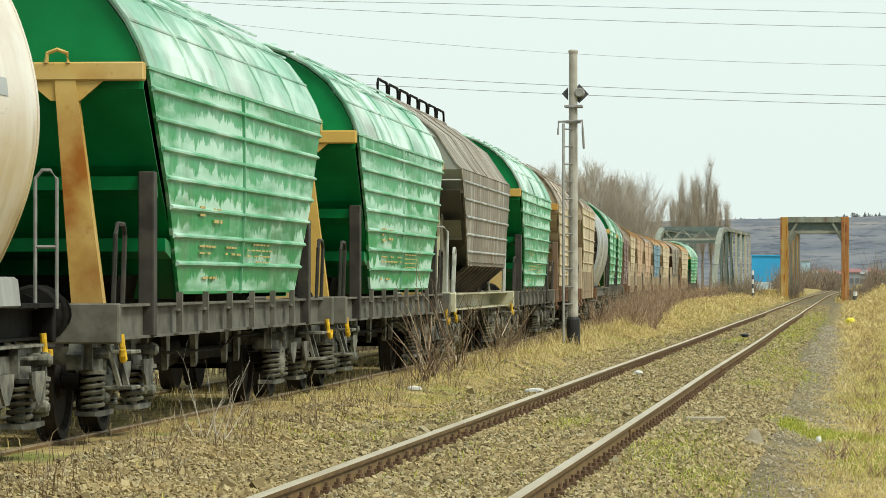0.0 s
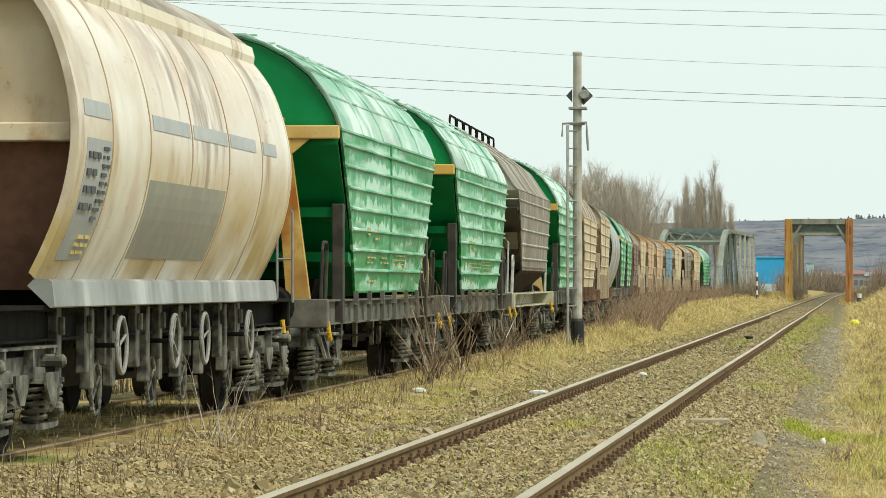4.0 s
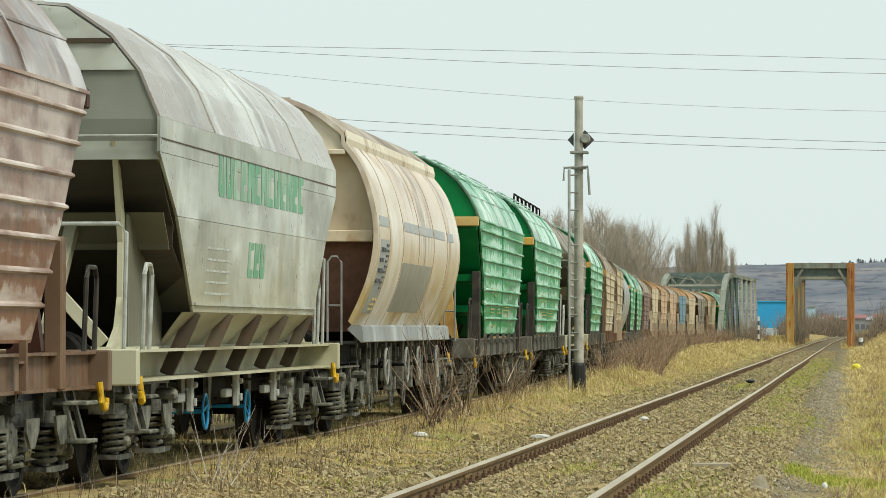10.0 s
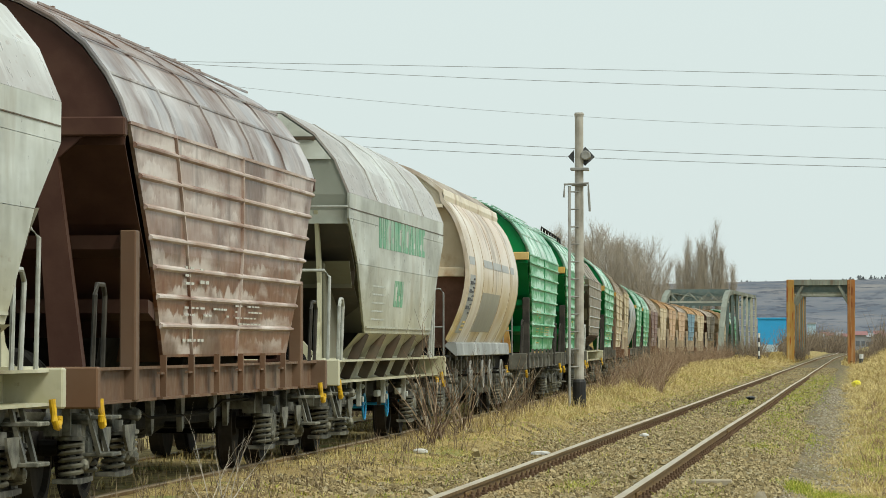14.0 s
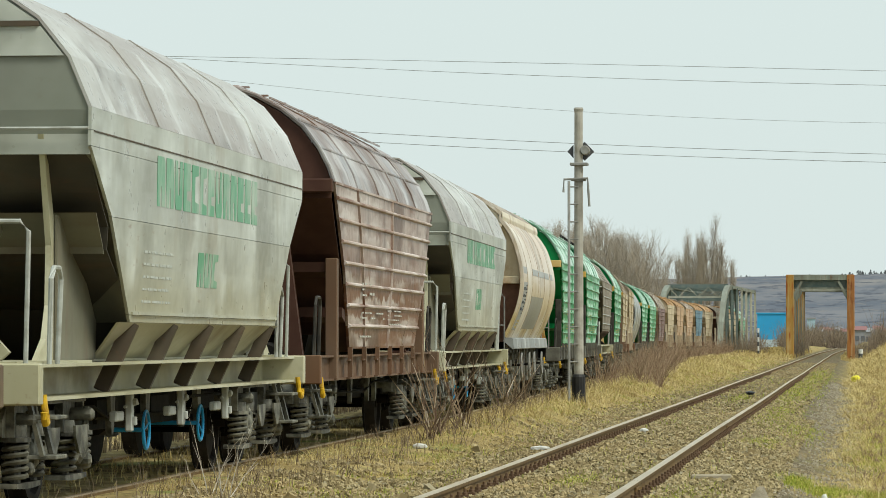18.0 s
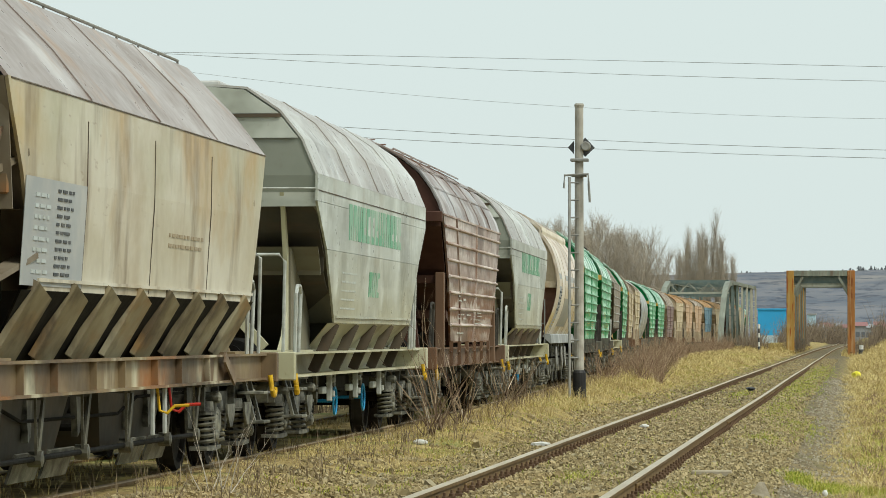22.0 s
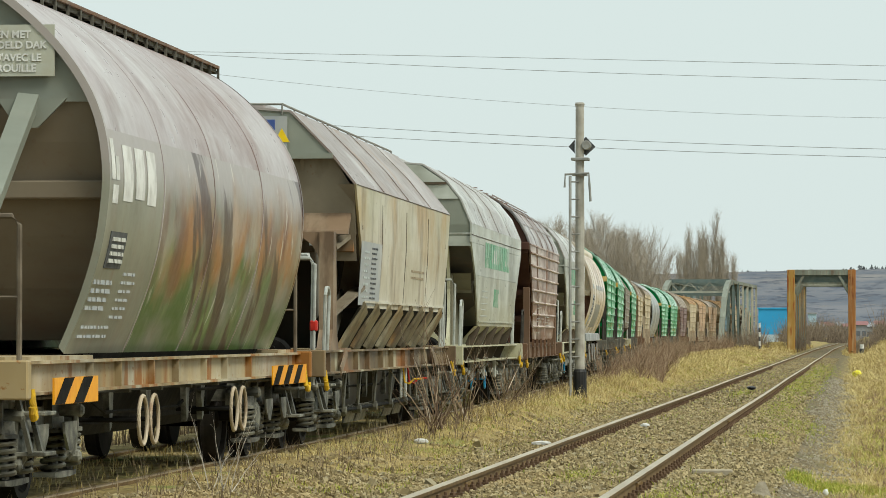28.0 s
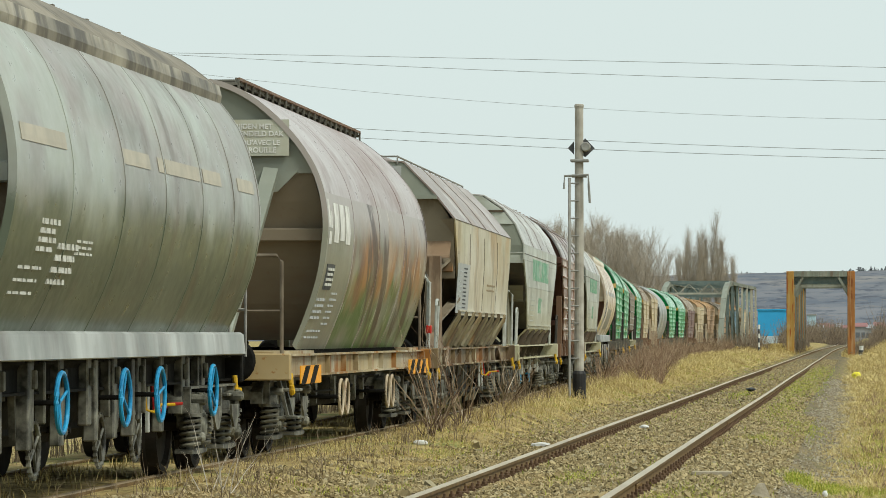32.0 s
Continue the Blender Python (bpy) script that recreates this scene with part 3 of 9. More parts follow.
def rounded(prof, n=4):
    """A cross-section refined by a smooth curve through its points."""
    P = [np.array(p, float) for p in prof]
    out = []
    for i in range(len(P) - 1):
        a, b = P[max(i - 1, 0)], P[min(i + 2, len(P) - 1)]
        for k in range(n):
            u = k / n
            q = 0.5 * (2 * P[i] + (P[i + 1] - a) * u + (2 * a - 5 * P[i] + 4 * P[i + 1] - b) * u * u + (3 * P[i] - a - 3 * P[i + 1] + b) * u**3)
            out.append((max(float(q[0]), 0.0), float(q[1])))
    return out + [tuple(prof[-1])]


def lerp(table, v):
    return float(np.interp(v, [a for a, _ in table], [b for _, b in table]))


# ---- the left line: a straight with a long reverse curve to its bridge ----
BEND_S = [-200, 25, 45, 60, 77, 92, 108, 121, 137, 152, 166, 181, 196, 211, 226, 241, 256, 271, 286, 300, 312, 346, 370, 400, 440, 470, 560]
BEND_D = [0, 0, 0.09, 0.26, 0.58, 0.95, 1.42, 1.86, 2.42, 3.0, 3.58, 4.12, 4.6, 4.97, 5.22, 5.4, 5.49, 5.5, 5.45, 5.35, 5.1, 3.9, 3.95, 4.5, 5.2, 5.6, 6.4]
LEFT_X = -6.95
RIGHT_X = -2.69


def left_line(s):
    """Centre of the left track at s metres along, smoothed."""
    d = sum(float(np.interp(s + o, BEND_S, BEND_D)) for o in (-9, -4.5, 0, 4.5, 9)) / 5
    return Vector((LEFT_X - d, s, 0.0))


# distance run by the train since the start, second by second in steps of four
RUN_T = [0, 4, 8, 12, 16, 20, 24, 28, 32]
RUN_D = [0, 12.73, 25.5, 38.53, 51.61, 64.82, 78.01, 91.2, 104.49]


def run(t):
    i = min(max(int(t // 4), 0), 7)
    # smooth (cubic) interpolation of the run
    def slope(k):
        a, b = max(k - 1, 0), min(k + 1, 8)
        return (RUN_D[b] - RUN_D[a]) / (RUN_T[b] - RUN_T[a])
    u = (t - RUN_T[i]) / 4
    h00, h10, h01, h11 = 2 * u**3 - 3 * u**2 + 1, u**3 - 2 * u**2 + u, -2 * u**3 + 3 * u**2, u**3 - u**2
    return h00 * RUN_D[i] + h10 * 4 * slope(i) + h01 * RUN_D[i + 1] + h11 * 4 * slope(i + 1)


# ---- wagons: local x runs along the line from the near headstock, y across (camera side is negative), z up from the rail head ----
WHEELSETS = []
TRAIN = []


def loft(bm, prof, x0, x1, step=None, thick=0.03, both=True):
    """A skin over the cross-section prof [(half width, z)] from x0(z) to x1(z), mirrored over the ridge, with thickness."""
    rows = [(-w, z) for w, z in prof] + [(w, z) for w, z in reversed(prof) if w > 1e-4] if both else prof
    nx = step or 2
    ctr = (0, 2.4)
    def grid(inset):
        out = []
        for w, z in rows:
            dw, dz = w - ctr[0], z - ctr[1]
            ln = math.hypot(dw, dz) or 1
            ww, zz = w - dw / ln * inset, z - dz / ln * inset
            out.append([bm.verts.new((x0(z) + (x1(z) - x0(z)) * i / (nx - 1), ww, zz)) for i in range(nx)])
        return out
    O, I = grid(0), grid(thick)
    m = len(rows)
    for j in range(m - 1):
        for i in range(nx - 1):
            bm.faces.new((O[j][i], O[j][i + 1], O[j + 1][i + 1], O[j + 1][i]))
            bm.faces.new((I[j][i], I[j + 1][i], I[j + 1][i + 1], I[j][i + 1]))
        bm.faces.new((O[j][0], O[j + 1][0], I[j + 1][0], I[j][0]))
        bm.faces.new((O[j][-1], I[j][-1], I[j + 1][-1], O[j + 1][-1]))
    for j in (0, m - 1):
        for i in range(nx - 1):
            q = (O[j][i], I[j][i], I[j][i + 1], O[j][i + 1])
            bm.faces.new(q if j == 0 else q[::-1])


def sheet(bm, rows, thick=0.02):
    """A cross sheet: rows of (x, half width, z), with thickness along x."""
    A = [[bm.verts.new((x + o, y, z)) for y in (-w, -w * 0.5, 0, w * 0.5, w)] for o in (0, thick) for x, w, z in rows]
    n = len(rows)
    for k in range(2):
        R = A[k * n:(k + 1) * n]
        for a, b in zip(R, R[1:]):
            for i in range(4):
                q = (a[i], a[i + 1], b[i + 1], b[i])
                bm.faces.new(q if k else q[::-1])
    F, B = A[:n], A[n:]
    loop = [r[0] for r in F] + F[-1][1:] + [r[4] for r in reversed(F[:-1])] + F[0][3:0:-1]
    back = [r[0] for r in B] + B[-1][1:] + [r[4] for r in reversed(B[:-1])] + B[0][3:0:-1]
    for i in range(len(loop)):
        k = (i + 1) % len(loop)
        bm.faces.new((loop[i], loop[k], back[k], back[i]))


def width_at(prof, z):
    zs = [p[1] for p in prof]
    return float(np.interp(z, zs, [p[0] for p in prof]))


def bogie(w, xc, detail=True):
    """A two-axle bogie with arched outside frames, paired coil springs, axle boxes and pointed damper plates."""
    bm = BM()
    for sy in (-1, 1):
        y = sy * 1.0
        out = [(-1.45, 0.56), (-1.45, 0.68), (-1.3, 0.78), (-0.55, 0.8), (-0.4, 0.72), (0.4, 0.72), (0.55, 0.8), (1.3, 0.78), (1.45, 0.68), (1.45, 0.56),
               (1.2, 0.56), (1.1, 0.62), (0.7, 0.62), (0.5, 0.5), (0.34, 0.36), (-0.34, 0.36), (-0.5, 0.5), (-0.7, 0.62), (-1.1, 0.62), (-1.2, 0.56)]
        prism(bm, [(xc + a, z) for a, z in reversed(out)], 1, y - 0.06, y + 0.06)
        for a in (-1.3, -0.5, 0.5, 1.3):
            box(bm, xc + a - 0.03, xc + a + 0.03, *sorted((y + sy * 0.06, y + sy * 0.12)), 0.56, 0.78)
        box(bm, xc - 1.35, xc + 1.35, *sorted((y + sy * 0.03, y + sy * 0.13)), 0.775, 0.795)
    box(bm, xc - 0.28, xc + 0.28, -0.95, 0.95, 0.5, 0.74, 0.02)
    for sx in (-1, 1):
        box(bm, xc + sx * 1.36 - 0.05, xc + sx * 1.36 + 0.05, -0.95, 0.95, 0.6, 0.74)
    bmesh.ops.recalc_face_normals(bm, faces=bm.faces)
    b = part("bogie_frame", bm, BOGIE, w)
    if detail:
        for sx in (-1, 1):
            for sy in (-1, 1):
                ax, y = xc + sx * 0.9, sy * 1.06
                bm = BM()
                box(bm, ax - 0.15, ax + 0.15, y - 0.11, y + 0.07, 0.31, 0.58, 0.03)
                lathe(bm, (ax, y + sy * 0.06, 0.45), (0, sy, 0), [(0, 0.145), (0.05, 0.14), (0.075, 0.1), (0.085, 0.04)], 14)
                for k in range(4):
                    a = math.pi / 4 + k * math.pi / 2
                    lathe(bm, (ax + 0.11 * math.cos(a), y + sy * 0.11, 0.45 + 0.11 * math.sin(a)), (0, sy, 0), [(0, 0.016), (0.025, 0.014)], 6)
                part("axle_box", bm, DUSTY, b)
                bm = BM()
                prism(bm, [(ax - 0.42, 0.235), (ax + 0.42, 0.235), (ax + 0.42, 0.2), (ax + 0.16, 0.19), (ax - 0.16, 0.19), (ax - 0.42, 0.2)][::-1], 1, y - 0.08, y + 0.08)
                bmesh.ops.recalc_face_normals(bm, faces=bm.faces)
                part("spring_seat", bm, BOGIE, b)
                for k in (-1, 1):
                    bm = BM()
                    sx_ = ax + k * 0.29
                    coil(bm, sx_, y + sy * 0.04, 0.25, 0.52, 0.082, 5.2, 0.019)
                    part("coil_spring", bm, SPRING, b, smooth=True)
                    bm = BM()
                    lathe(bm, (sx_, y + sy * 0.04, 0.525), (0, 0, 1), [(0, 0.11), (0.03, 0.11), (0.035, 0.085), (0.12, 0.08)], 12)
                    lathe(bm, (sx_, y + sy * 0.04, 0.24), (0, 0, 1), [(0, 0.04), (0.26, 0.04)], 8)
                    part("spring_cap", bm, BOGIE, b)
                # pointed damper plate on the inner side of the box
                bm = BM()
                px = ax - sx * 0.36
                prism(bm, [(px - 0.24, 0.61), (px + 0.24, 0.61), (px + 0.22, 0.52), (px + 0.07, 0.4), (px - 0.07, 0.4), (px - 0.22, 0.52)][::-1], 1, *sorted((y + sy * 0.17, y + sy * 0.19)))
                bmesh.ops.recalc_face_normals(bm, faces=bm.faces)
                part("damper_plate", bm, BOGIE, b)
                bm = BM()
                rod(bm, [(ax + sx * 0.2, y + sy * 0.1, 0.3), (ax + sx * 0.2, y + sy * 0.12, 0.74)], 0.024, 6)
                lathe(bm, (ax + sx * 0.2, y, 0.34), (0, sy, 0), [(0, 0.05), (0.14, 0.05), (0.16, 0.03)], 8)
                lathe(bm, (ax + sx * 0.2, y, 0.68), (0, sy, 0), [(0, 0.05), (0.16, 0.05), (0.18, 0.03)], 8)
                part("suspension_link", bm, DUSTY, b)
        for sx in (-1, 1):
            for sy in (-1, 1):
                bm = BM()
                box(bm, xc + sx * 0.36 - 0.05, xc + sx * 0.36 + 0.05, sy * 0.75 - 0.06, sy * 0.75 + 0.06, 0.28, 0.62, 0.02)
                part("brake_shoe", bm, BLACK, b)
            bm = BM()
            rod(bm, [(xc + sx * 0.34, -0.85, 0.36), (xc + sx * 0.34, 0.85, 0.36)], 0.03, 6)
            part("brake_beam", bm, BLACK, b)
    for sx in (-1, 1):
        bm = BM()
        for sy in (-1, 1):
            lathe(bm, (0, sy * 0.685, 0), (0, sy, 0), [(-0.03, 0.1), (-0.03, 0.47), (0.0, 0.495), (0.0, 0.475), (0.03, 0.462), (0.13, 0.455), (0.13, 0.39), (0.09, 0.36), (0.085, 0.14), (0.12, 0.11), (0.12, 0.09)], 28)
        lathe(bm, (0, -0.95, 0), (0, 1, 0), [(0, 0.065), (1.9, 0.065)], 10)
        ob = part("wheelset", bm, WHEEL, w)
        ob.location = (xc + sx * 0.9, 0, 0.46)
        WHEELSETS.append(ob)
    return b


def coil(bm, x, y, z0, z1, r=0.085, turns=4.5, wire=0.022):
    near = len(TRAIN) < 9
    n = int(turns * (12 if near else 7))
    rod(bm, [(x + r * math.cos(2 * math.pi * turns * i / n), y + r * math.sin(2 * math.pi * turns * i / n), z0 + (z1 - z0) * i / n) for i in range(n + 1)], wire, 6 if near else 4)


def underframe(w, ln, mat, hw=1.3, z0=0.8, z1=1.07, web=None, brakes=IRON, wheels_x=(), wheel_mat=IRON, pits=(), axles=1.72, chains=False, hook_mat=None, levers=(), wheel_r=0.235, wheel_z=0.72, wheel_in=-0.03, spokes=3):
    """Solebars, headstocks, buffers, couplings, draw hooks, brake gear and bogies."""
    web = hw - 0.06 if web is None else web
    for sy in (-1, 1):
        bm = BM()
        fl = max(hw, web + 0.06)
        out = [(web - 0.03, z0), (fl, z0), (fl, z0 + 0.022), (web, z0 + 0.022), (web, z1 - 0.022), (fl, z1 - 0.022), (fl, z1), (web - 0.03, z1)]
        prism(bm, [(sy * p, z) for p, z in out], 0, 0.08, ln - 0.08)
        bmesh.ops.recalc_face_normals(bm, faces=bm.faces)
        part("solebar", bm, mat, w)
    for e, sx in ((0, -1), (ln, 1)):
        bm = BM()
        a, c = sorted((e, e - sx * 0.13))
        box(bm, a, c, -hw - 0.1, hw + 0.1, z0 - 0.02, z1 + 0.01, 0.012)
        part("headstock", bm, mat, w)
        for sy in (-1, 1):
            bm = BM()
            lathe(bm, (e, sy * 0.875, 1.0), (sx, 0, 0), [(-0.01, 0.16), (0.02, 0.16), (0.02, 0.11), (0.2, 0.105), (0.2, 0.08), (0.42, 0.08), (0.43, 0.2), (0.47, 0.225), (0.49, 0.2), (0.5, 0.08)], 18)
            part("buffer", bm, BLACK, w, smooth=False)
            bm = BM()
            y = sy * (hw + 0.06)
            rod(bm, [(e - sx * 0.32, y, z0 + 0.05), (e - sx * 0.32, y + sy * 0.01, z0 - 0.04), (e - sx * 0.33, y + sy * 0.02, z0 - 0.1), (e - sx * 0.3, y + sy * 0.03, z0 - 0.145), (e - sx * 0.25, y + sy * 0.03, z0 - 0.15), (e - sx * 0.21, y + sy * 0.03, z0 - 0.11), (e - sx * 0.205, y + sy * 0.03, z0 - 0.07)], 0.026, 9)
            part("towing_hook", bm, hook_mat or YELLOW, w, "yellow towing hook" if hook_mat in (None, YELLOW) else "", smooth=True)
            bm = BM()
            x = e - sx * 0.62
            bar(bm, (x, sy * (hw - 0.1), z0), (x, sy * hw, 0.42), 0.03, 0.07, (1, 0, 0))
            step = part("step", bm, SPRING, w)
            bm = BM()
            bar(bm, (x - 0.36 * sx, sy * (hw - 0.1), z0), (x - 0.36 * sx, sy * hw, 0.42), 0.03, 0.07, (1, 0, 0))
            part("step_hanger", bm, SPRING, step)
            for z in (0.4, 0.68):
                bm = BM()
                box(bm, *sorted((x + 0.03 * sx, x - 0.4 * sx)), *sorted((sy * (hw - 0.16), sy * (hw + 0.1))), z, z + 0.03, 0.006)
                part("tread_plate", bm, DUSTY, step)
        bm = BM()
        rod(bm, [(e, 0, 0.98), (e + sx * 0.25, 0, 0.98), (e + sx * 0.34, 0, 1.04), (e + sx * 0.36, 0, 0.94), (e + sx * 0.27, 0, 0.9)], 0.04, 7)
        rod(bm, [(e + sx * 0.3, 0.05, 0.95), (e + sx * 0.38, 0.05, 0.7), (e + sx * 0.36, -0.05, 0.7), (e + sx * 0.3, -0.05, 0.95)], 0.022, 6)
        part("coupling", bm, BLACK, w)
        bm = BM()
        rod(bm, [(e, 0.35, 0.86), (e + sx * 0.2, 0.36, 0.8), (e + sx * 0.28, 0.33, 0.55), (e + sx * 0.12, 0.3, 0.42)], 0.028, 7)
        part("brake_hose", bm, BLACK, w)
    bm = BM()
    box(bm, 0.1, ln - 0.1, -0.25, -0.12, 0.72, 1.0)
    box(bm, 0.1, ln - 0.1, 0.12, 0.25, 0.72, 1.0)
    for i in range(6):
        x = 3.6 + (ln - 7.2) * i / 5
        box(bm, x - 0.05, x + 0.05, -web + 0.04, web - 0.04, 0.78, 0.95)
    part("centre_sill", bm, FRAME_DARK, w)
    bogie(w, axles)
    bogie(w, ln - axles)
    # brake gear hung below the middle
    bm = BM()
    lathe(bm, (ln / 2 - 1.0, -0.6, 0.62), (1, 0, 0), [(0, 0.1), (0.06, 0.19), (1.0, 0.19), (1.06, 0.1)], 16)
    part("air_reservoir", bm, BLACK, w)
    bm = BM()
    lathe(bm, (ln / 2 + 0.8, 0.4, 0.6), (1, 0, 0), [(0, 0.16), (0.4, 0.16), (0.44, 0.08), (0.8, 0.05)], 14)
    part("brake_cylinder", bm, BLACK, w)
    bm = BM()
    for y in (-0.5, 0.55):
        rod(bm, [(3.0, y, 0.5), (ln - 3.0, y, 0.5)], 0.028, 6)
    for x in (4.2, ln / 2, ln - 4.2):
        rod(bm, [(x, -0.95, 0.52), (x, 0.95, 0.52)], 0.03, 6)
        for y in (-0.9, 0.9):
            rod(bm, [(x, y, 0.52), (x, y, 0.86)], 0.022, 6)
    part("brake_rigging", bm, BLACK, w)
    for y in (-0.72, 0.62):
        bm = BM()
        box(bm, 3.3, ln - 3.3, y - 0.05, y + 0.05, 0.5, 0.62, 0.01)
        part("rigging_beam", bm, BLACK, w)
    for x, m in levers:
        bm = BM()
        rod(bm, [(x, -hw + 0.06, z0), (x, -hw + 0.04, 0.62), (x + 0.02, -hw - 0.02, 0.6), (x + 0.04, -hw - 0.08, 0.66), (x + 0.06, -hw - 0.2, 0.665)], 0.014, 8)
        part("release_lever", bm, m, w)
        bm = BM()
        box(bm, x - 0.18, x - 0.1, -hw + 0.06, -hw + 0.09, 0.42, z0, 0.005)
        part("brake_plate", bm, GALV, w)
    bm = BM()
    yp = -hw + 0.3
    rod(bm, [(1.6, yp, z0 - 0.08), (ln * 0.3, yp, z0 - 0.1), (ln * 0.34, yp, 0.62), (ln * 0.6, yp + 0.05, 0.6), (ln * 0.64, yp, z0 - 0.08), (ln - 1.5, yp, z0 - 0.08)], 0.015, 6)
    part("brake_pipe", bm, BLACK, w)
    for x in (ln * 0.36, ln * 0.48, ln * 0.62, ln * 0.68):
        bm = BM()
        prism(bm, [(x - 0.12, z0), (x + 0.12, z0), (x + 0.05, 0.5), (x - 0.05, 0.46)], 1, -0.98, -0.93)
        bmesh.ops.recalc_face_normals(bm, faces=bm.faces)
        part("brake_hanger", bm, BOGIE, w)
    for k, x in enumerate(wheels_x):
        r = wheel_r
        bm = BM()
        y = -hw + wheel_in
        rod(bm, [(x + r * math.cos(a), y, wheel_z + r * math.sin(a)) for a in (2 * math.pi * i / 28 for i in range(28))], 0.085 * r, 7, closed=True)
        for i in range(spokes):
            a = 2 * math.pi * i / spokes + 0.4 + k
            rod(bm, [(x, y + 0.02, wheel_z), (x + r * math.cos(a), y, wheel_z + r * math.sin(a))], 0.055 * r, 6)
        hwheel = part("handwheel", bm, wheel_mat, w)
        bm = BM()
        rod(bm, [(x, y + 0.02, wheel_z), (x, y + 0.55, wheel_z)], 0.02, 7)
        part("wheel_shaft", bm, BLACK if wheel_mat is not BLUE or chains else BLUE, hwheel)
        if chains:
            # toothed chain wheel and its hanger under each handwheel
            bm = BM()
            rod(bm, [(x + 0.05 + 0.2 * math.cos(a), y + 0.22, 0.42 + 0.2 * math.sin(a)) for a in (2 * math.pi * i / 24 for i in range(24))], 0.018, 6, closed=True)
            for i in range(4):
                a = math.pi * i / 2 + 0.5
                rod(bm, [(x + 0.05, y + 0.22, 0.42), (x + 0.05 + 0.2 * math.cos(a), y + 0.22, 0.42 + 0.2 * math.sin(a))], 0.014, 5)
            for i in range(24):
                a = 2 * math.pi * i / 24
                c_, s_ = math.cos(a), math.sin(a)
                box(bm, x + 0.05 + c_ * 0.215 - 0.012, x + 0.05 + c_ * 0.215 + 0.012, y + 0.205, y + 0.235, 0.42 + s_ * 0.215 - 0.012, 0.42 + s_ * 0.215 + 0.012)
            part("chain_wheel", bm, BOGIE, w)
            bm = BM()
            box(bm, x - 0.34, x - 0.2, y + 0.18, y + 0.28, 0.42, z1, 0.01)
            part("gear_hanger", bm, BOGIE, w)
            bm = BM()
            box(bm, x + 0.16, x + 0.22, y + 0.16, y + 0.24, 0.6, z1, 0.01)
            part("gear_hanger", bm, SPRING, w)
    for x in pits:
        bm = BM()
        y = -1.16
        box(bm, x - 0.05, x + 0.05, y, y + 0.06, 0.5, z0, 0.01)
        box(bm, x - 0.03, x + 0.03, y - 0.03, y + 0.0, 0.55, 0.62, 0.006)
        lathe(bm, (x, y, 0.74), (0, -1, 0), [(0, 0.028), (0.03, 0.028), (0.04, 0.015)], 8)
        part("gear_bracket", bm, GALV, w)
        bm = BM()
        box(bm, x - 0.6, x - 0.25, y + 0.03, y + 0.09, 0.59, 0.67, 0.01)
        rod(bm, [(x - 0.1, y + 0.05, 0.7), (x + 0.5, y + 0.05, 0.72)], 0.014, 6)
        part("discharge_lever", bm, GALV, w)
        bm = BM()
        box(bm, x - 0.5, x + 0.5, -0.95, -0.5, 0.6, 0.78, 0.02)
        part("gear_box", bm, BLACK, w)


def wagon(label, group="freight wagons of the train"):
    w = new("hopper_wagon")
    v = (0.137 + 0.618 * len(TRAIN)) % 1.0
    w.color = (v, v, v, 1)
    tagged(w, label, "freight wagon", group)
    return w


def bars_text(w, rows, mat, y, name="marking"):
    """Lines of marking too worn to read: (x, z, width, height) each, as thin plates on a side."""
    bm = BM()
    for x, z, ww, hh in rows:
        box(bm, x, x + ww, y - 0.004, y + 0.004, z, z + hh)
    ob = part(name, bm, mat, w)
    ob["kind"] = "stuff"
    return ob


def marks(seed, x0, x1, z0, z1, lines, h):
    r = random.Random(seed)
    out = []
    for i in range(lines):
        z = z1 - (z1 - z0) * (i + 0.5) / lines
        x = x0
        while x < x1 - 0.1:
            ww = r.uniform(0.08, 0.3)
            if r.random() < 0.8:
                out.append((x, z, min(ww, x1 - x), h))
            x += ww + r.uniform(0.05, 0.14)
    return out


